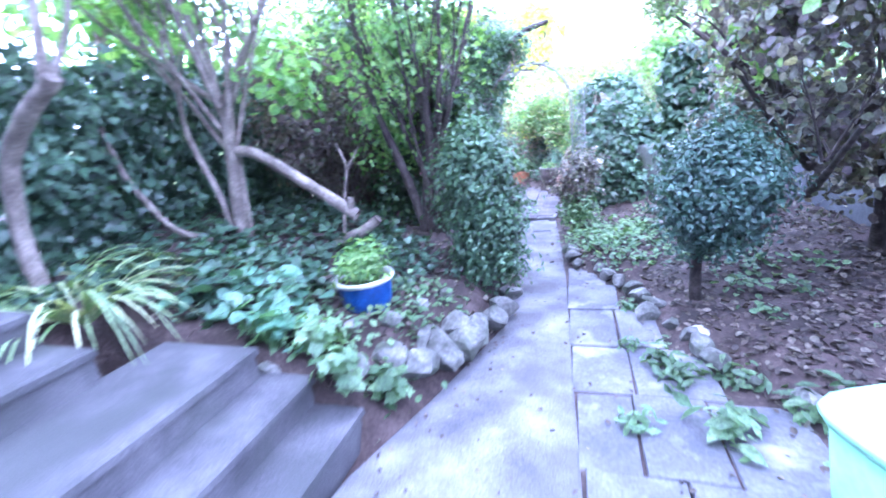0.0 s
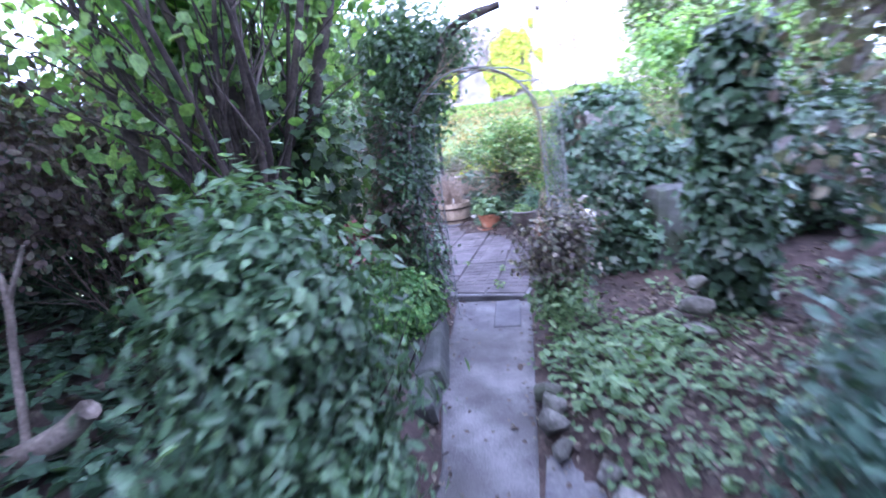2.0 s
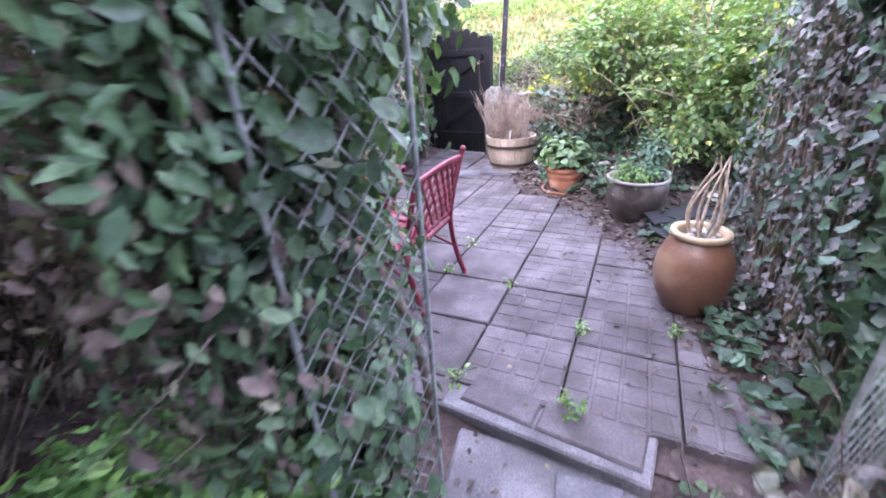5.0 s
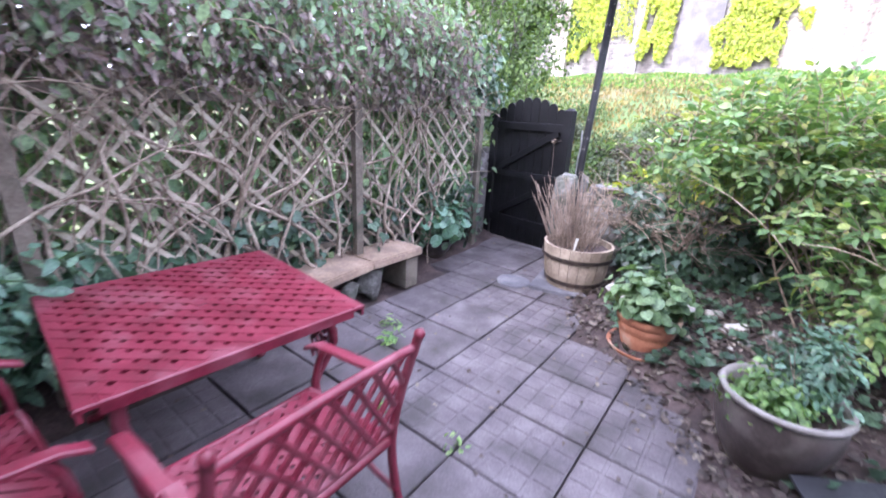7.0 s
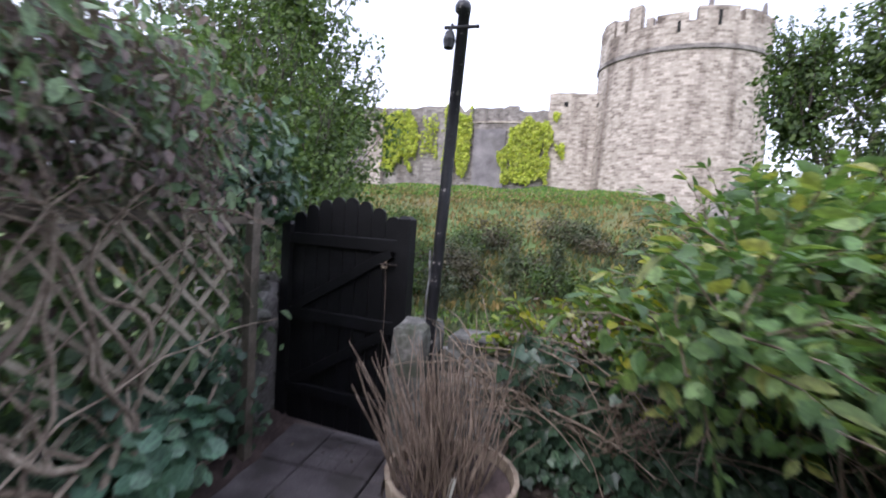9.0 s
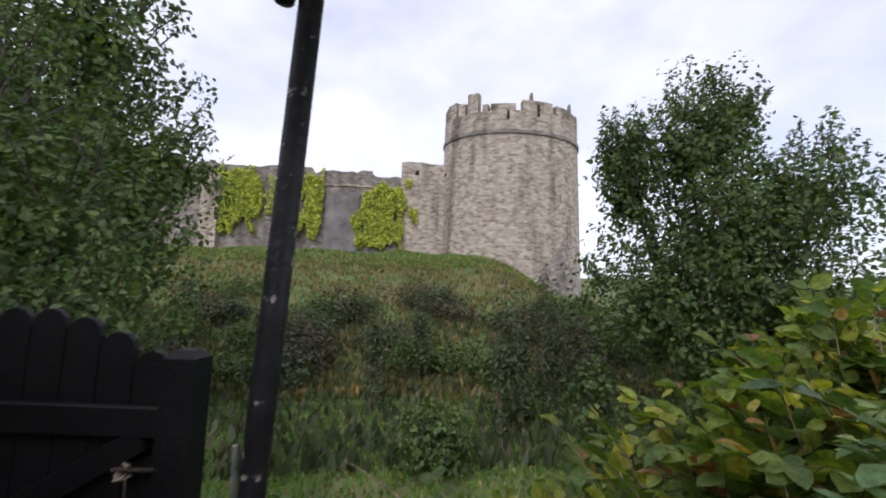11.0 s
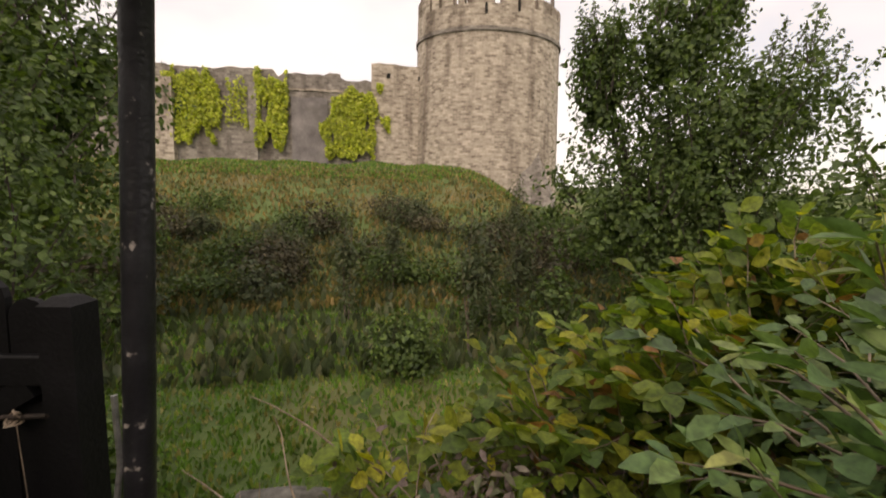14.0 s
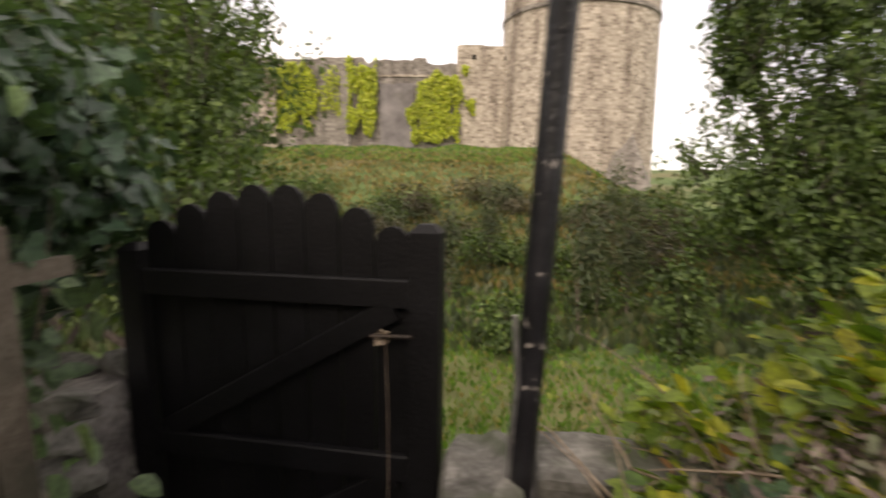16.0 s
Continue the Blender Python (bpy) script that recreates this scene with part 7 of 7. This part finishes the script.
def big_tree(name, base, blobs, n, size, mat, label, seed, trunk):
    sh = Shape()
    rg = random.Random(seed)
    b = Vector(base)
    for k, (x, y, z, rx, ry, rz) in enumerate(blobs):
        c = Vector((x, y, z))
        limb(sh, [b + Vector((0, 0, -0.3)), b + Vector((rg.uniform(-0.1, 0.1), rg.uniform(-0.1, 0.1), (z - b.z) * 0.35)), b.lerp(c, 0.6) + Vector((0, 0, 0.4)), c + Vector((0, 0, rz * 0.5))], trunk * (1.0 if k == 0 else 0.6), trunk * 0.2, 8, 0.08, rg)
        stems(sh, rg, b.lerp(c, 0.55), 5, rz * 1.8, 0.9, trunk * 0.25, 0.2, 6, 5, 2)
    P, N = crown(blobs, n, 12, size * 1.15, 0.55, seed=seed, lump=0.55)
    # shoots that break the outline
    r = np.random.RandomState(seed + 7)
    SP, SN = [], []
    for x, y, z, rx, ry, rz in blobs:
        for _ in range(34):
            d = r.normal(size=3)
            d[2] = abs(d[2]) * 0.9 + 0.15
            d /= np.linalg.norm(d)
            a = np.array((x, y, z)) + d * (rx, ry, rz) * 0.85
            g = d * 0.6 + (0, 0, 0.7) + r.normal(size=3) * 0.25
            L = rz * r.uniform(0.2, 0.55)
            sh.tube([a - g * 0.2, a + g * L * 0.5, a + g * L], [trunk * 0.09, trunk * 0.06, trunk * 0.02], 4)
            for q in np.linspace(0, 1, int(10 + L / size * 4)):
                SP.append(a + g * L * q + r.normal(size=3) * size * (0.75 - 0.5 * q))
                SN.append(r.normal(size=3) + (0, 0, 0.6))
    plant(name, label, "tree", [(P, N, size, mat, "oval", 0.4, seed), (np.array(SP), np.array(SN), size, mat, "lance", 0.3, seed + 1)], sh, M_DARKBARK)


big_tree("ash_tree", (-9.5, 15, -1.6), [(-9.2, 14.5, 5.2, 2.6, 2.2, 2.4), (-8.0, 14, 2.2, 2.0, 1.8, 2.2), (-11.5, 14.5, 6.5, 2.8, 2.4, 2.6), (-11.5, 14, 2.5, 2.6, 2.2, 2.6), (-7.2, 14, 4.4, 1.6, 1.5, 1.4), (-8.4, 14, -0.2, 1.6, 1.6, 1.2), (-8.6, 14, 7.6, 1.8, 1.6, 1.7)], 36000, 0.14, L_TREE, "tall leafy tree standing in the moat", 140, 0.22)
big_tree("gate_tree", (-4.6, 8.6, -1.7), [(-4.6, 8.6, 2.4, 1.1, 1.0, 1.2), (-5.6, 8.4, 3.2, 1.3, 1.1, 1.4), (-4.0, 7.9, 1.3, 0.7, 0.7, 0.8), (-6.4, 8.0, 2.0, 1.2, 1.1, 1.3)], 17000, 0.065, L_TREE, "leafy tree rising beyond the gate", 141, 0.1)
big_tree("cherry_tree", (6.9, 14.5, -1.8), [(6.7, 14, 3.4, 2.5, 2.2, 2.2), (5.9, 14, 5.7, 1.5, 1.4, 1.5), (8.7, 14, 4.6, 2.0, 1.8, 1.6), (4.5, 13.5, 1.8, 1.6, 1.5, 1.5), (8.0, 13.5, 1.6, 2.2, 1.8, 1.6), (6.3, 13.4, 0.6, 1.6, 1.4, 1.3), (4.1, 13.8, 4.4, 0.8, 0.8, 1.1), (4.0, 13.8, 5.4, 0.6, 0.6, 0.9), (6.9, 14, 6.6, 1.0, 1.0, 1.1)], 42000, 0.115, L_TREE, "spreading cherry tree in the moat", 142, 0.16)
big_tree("thicket_tree", (4.8, 8.2, -1.6), [(4.9, 8.0, 1.6, 1.3, 1.0, 1.1), (3.6, 7.4, 1.0, 0.8, 0.7, 0.7), (6.0, 7.6, 2.2, 1.3, 1.1, 1.1)], 8000, 0.1, L_TREE, "leafy thicket beyond the garden wall", 143, 0.08)


def uv_mesh(name, material, quads):
    """A mesh of faces given as (corner, uv) lists, in metres."""
    me = bpy.data.meshes.new(name)
    vs, fs, uvs = [], [], []
    for q in quads:
        fs.append(tuple(range(len(vs), len(vs) + len(q))))
        for p, uv in q:
            vs.append(p)
            uvs.append(uv)
    me.from_pydata(vs, [], fs)
    layer = me.uv_layers.new(name="UVMap")
    layer.data.foreach_set("uv", [c for uv in uvs for c in uv])
    me.materials.append(material)
    return me


def wall_block(name, x0, x1, y0, y1, z0, tops, material, parent, label=""):
    """A wall whose ragged top follows the given heights along its length."""
    n = len(tops) - 1
    q = []
    for i in range(n):
        a, b = x0 + (x1 - x0) * i / n, x0 + (x1 - x0) * (i + 1) / n
        za, zb = tops[i], tops[i + 1]
        q.append([((a, y0, z0), (a, z0)), ((b, y0, z0), (b, z0)), ((b, y0, zb), (b, zb)), ((a, y0, za), (a, za))])
        q.append([((b, y1, z0), (b, z0)), ((a, y1, z0), (a, z0)), ((a, y1, za), (a, za)), ((b, y1, zb), (b, zb))])
        q.append([((a, y0, za), (a, 0)), ((b, y0, zb), (b, 0)), ((b, y1, zb), (b, 2)), ((a, y1, za), (a, 2))])
    for x, z in ((x0, tops[0]), (x1, tops[-1])):
        q.append([((x, y0, z0), (y0, z0)), ((x, y0, z), (y0, z)), ((x, y1, z), (y1, z)), ((x, y1, z0), (y1, z0))])
    return part(name, uv_mesh(name, material, q), None, parent, label)


castle = thing("castle", "ruined grey-buff stone castle with a curtain wall and round tower", "castle")
rng = random.Random(150)
def ragged(z, n, drop=0.25):
    return [z + rng.uniform(-drop, drop * 0.4) for _ in range(n)]


wall_block("curtain_wall", -60, -4.6, 45.7, 47.6, 3.0, [14.35 - 0.2 * (i // 9 % 2) + (0.5 if i < 40 else 0) - (0.35 if i % 23 == 7 else 0) + rng.uniform(-0.06, 0.06) for i in range(111)], M_CASTLE_GREY, castle)
wall_block("curtain_wall", -4.6, -1.7, 45.72, 47.6, 3.0, ragged(13.95, 6), M_CASTLE_GREY, castle)
wall_block("high_wall", -1.7, 6.2, 45.6, 47.8, 2.0, ragged(15.5, 12, 0.12), M_CASTLE, castle)
wall_block("blocked_panel", -9.0, -5.75, 45.45, 45.7, 3.5, ragged(12.0, 6, 0.1), M_PANEL, castle, "smooth grey render patch")
wall_block("buttress", -20.5, -18.9, 44.9, 45.7, 4.0, ragged(13.0, 3, 0.1), M_CASTLE, castle)
wall_block("buttress", -12.7, -12.0, 45.3, 45.7, 4.0, ragged(12.5, 3, 0.1), M_CASTLE_GREY, castle)
wall_block("coping_course", -12.0, -2.0, 45.6, 45.72, 12.6, ragged(12.8, 8, 0.02), M_CASTLE, castle)
# no holes are cut: solid dark boxes paint their inner shade
for x, z in ((-0.1, 14.4), (2.9, 14.3), (-8.2, 11.3), (-4.2, 12.2)):
    part("putlog_hole", Shape().box(pose(x, 45.56, z), 0.35, 0.12, 0.4), M_DARK, castle)

TC, TRX, TRY = (9.9, 46.6), 7.15, 5.2
def ring(rx, ry, z0, z1, seg, a0=0.0, a1=2 * math.pi, batter=0.0, inner=None):
    q = []
    for k in range(seg):
        a, b = a0 + (a1 - a0) * k / seg, a0 + (a1 - a0) * (k + 1) / seg
        def pt(w, z, s=0.0):
            return (TC[0] + (rx + s) * math.cos(w), TC[1] + (ry + s) * math.sin(w), z)
        q.append([(pt(a, z0, batter), (a * 6.3, z0)), (pt(b, z0, batter), (b * 6.3, z0)), (pt(b, z1), (b * 6.3, z1)), (pt(a, z1), (a * 6.3, z1))])
        if inner:
            q.append([(pt(b, z0, -inner), (b * 6.3, z0)), (pt(a, z0, -inner), (a * 6.3, z0)), (pt(a, z1, -inner), (a * 6.3, z1)), (pt(b, z1, -inner), (b * 6.3, z1))])
            q.append([(pt(a, z1), (a * 6.3, 0)), (pt(b, z1), (b * 6.3, 0)), (pt(b, z1, -inner), (b * 6.3, 1)), (pt(a, z1, -inner), (a * 6.3, 1))])
            if k == 0:
                q.append([(pt(a, z0), (0, z0)), (pt(a, z1), (0, z1)), (pt(a, z1, -inner), (1, z1)), (pt(a, z0, -inner), (1, z0))])
            if k == seg - 1:
                q.append([(pt(b, z0, -inner), (1, z0)), (pt(b, z1, -inner), (1, z1)), (pt(b, z1), (0, z1)), (pt(b, z0), (0, z0))])
    return q


part("round_tower", uv_mesh("round_tower", M_CASTLE, ring(TRX, TRY, 1.0, 17.6, 72, batter=0.25)), None, castle)
part("tower_roof", uv_mesh("tower_roof", M_CASTLE, [[((TC[0] + 6.9 * math.cos(w), TC[1] + 5 * math.sin(w), 17.9), (math.cos(w) * 6, math.sin(w) * 6)) for w in np.linspace(0, 6.2, 40)]]), None, castle)
part("string_course", uv_mesh("string_course", M_CASTLE_GREY, ring(TRX + 0.14, TRY + 0.14, 17.6, 17.95, 72, inner=0.3)), None, castle)
part("parapet", uv_mesh("parapet", M_CASTLE, ring(TRX, TRY, 17.95, 19.9, 72, inner=0.7)), None, castle)
M_ARCS = [(-178, -168, 21.6), (-165, -152, 21.8), (-149, -141, 21.4), (-138, -128, 22.2), (-124, -119, 20.9), (-117, -97, 20.9), (-92, -66, 21.3), (-62, -48, 21.2), (-45, -36, 21.1), (-32, -22, 21.2), (-18, -8, 21.2), (20, 40, 21), (50, 80, 21), (90, 120, 21), (130, 160, 21)]
for a, b, z in M_ARCS:
    part("merlon", uv_mesh("merlon", M_CASTLE, ring(TRX, TRY, 19.9, z - 0.3, 6, radians(a), radians(b), inner=0.7)), None, castle)
# slits are solid boxes on the tower face, their depth shade put into the colour
for a, z0, h in ((-58, 9.6, 2.4), (-112, 7.2, 1.6), (-103, 19.0, 0.9), (-79, 19.4, 1.2)):
    c = Vector((TC[0] + (TRX + 0.02) * math.cos(radians(a)), TC[1] + (TRY + 0.02) * math.sin(radians(a)), z0))
    part("arrow_slit", Shape().box(Matrix.Translation(c) @ pose(0, 0, h / 2, 0, 0, a + 90), 0.22, 0.12, h), M_DARK, castle)
for a in (-84, -172, -40):
    c = Vector((TC[0] + (TRX - 0.3) * math.cos(radians(a)), TC[1] + (TRY - 0.3) * math.sin(radians(a)), 21.0))
    part("finial", Shape().tube([c, c + Vector((0, 0, 0.55)), c + Vector((0.05, 0, 0.9))], [0.22, 0.2, 0.1], 6), M_CASTLE_GREY, castle)
spur = [((10.4, 40.3, 1.0), (0, 0)), ((15.4, 40.8, 1.0), (5, 0)), ((13.3, 42.4, 9.0), (2.5, 8.2))]
spur_l = [((9.6, 42.2, 1.0), (0, 0)), ((10.4, 40.3, 1.0), (2, 0)), ((13.3, 42.4, 9.0), (3, 8.2))]
spur_r = [((15.4, 40.8, 1.0), (0, 0)), ((17.2, 44.0, 1.0), (3, 0)), ((13.3, 42.4, 9.0), (0, 8.2))]
part("spur_buttress", uv_mesh("spur_buttress", M_CASTLE_GREY, [spur, spur_l, spur_r]), None, castle)

for x0, x1, z0, z1, n, sd in ((-19.8, -14.6, 7.2, 14.2, 6800, 160), (-12.4, -8.6, 7.0, 14.4, 5600, 161), (-6.8, 0.0, 6.2, 13.6, 9600, 162), (-15.2, -12.2, 8.6, 13.6, 700, 163)):
    rs = np.random.RandomState(sd)
    x, z = rs.uniform(0, 1, n), rs.uniform(0, 1, n)
    u, v = (x - 0.5) * 2, (z - 0.5) * 2
    rag = np.array([noise.noise(Vector((a * 4, b * 3, sd))) + 0.6 * noise.noise(Vector((a * 11, b * 4, sd + 9))) for a, b in zip(x, z)])
    width = 0.62 + 0.1 * np.cos(v * 2.2) - 0.35 * np.maximum(0, np.abs(v) - 0.45)
    keep = (np.abs(u) < width + 0.75 * rag) & (np.abs(v) < 0.78 + 0.5 * rag)
    P = np.column_stack([x0 + (x1 - x0) * x, 45.5 - np.abs(rs.normal(size=n)) * 0.22, z0 + (z1 - z0) * z])[keep]
    N = np.column_stack([rs.normal(size=n) * 0.35, -np.ones(n), 0.4 + rs.normal(size=n) * 0.3])[keep]
    t = thing("wall_creeper", "lime-yellow creeper hanging on the castle wall", "creeper", group="castle creepers")
    part("foliage", leaves("foliage", P, N, 0.19, L_LIME, "ivy", 0.8, sd), None, t)
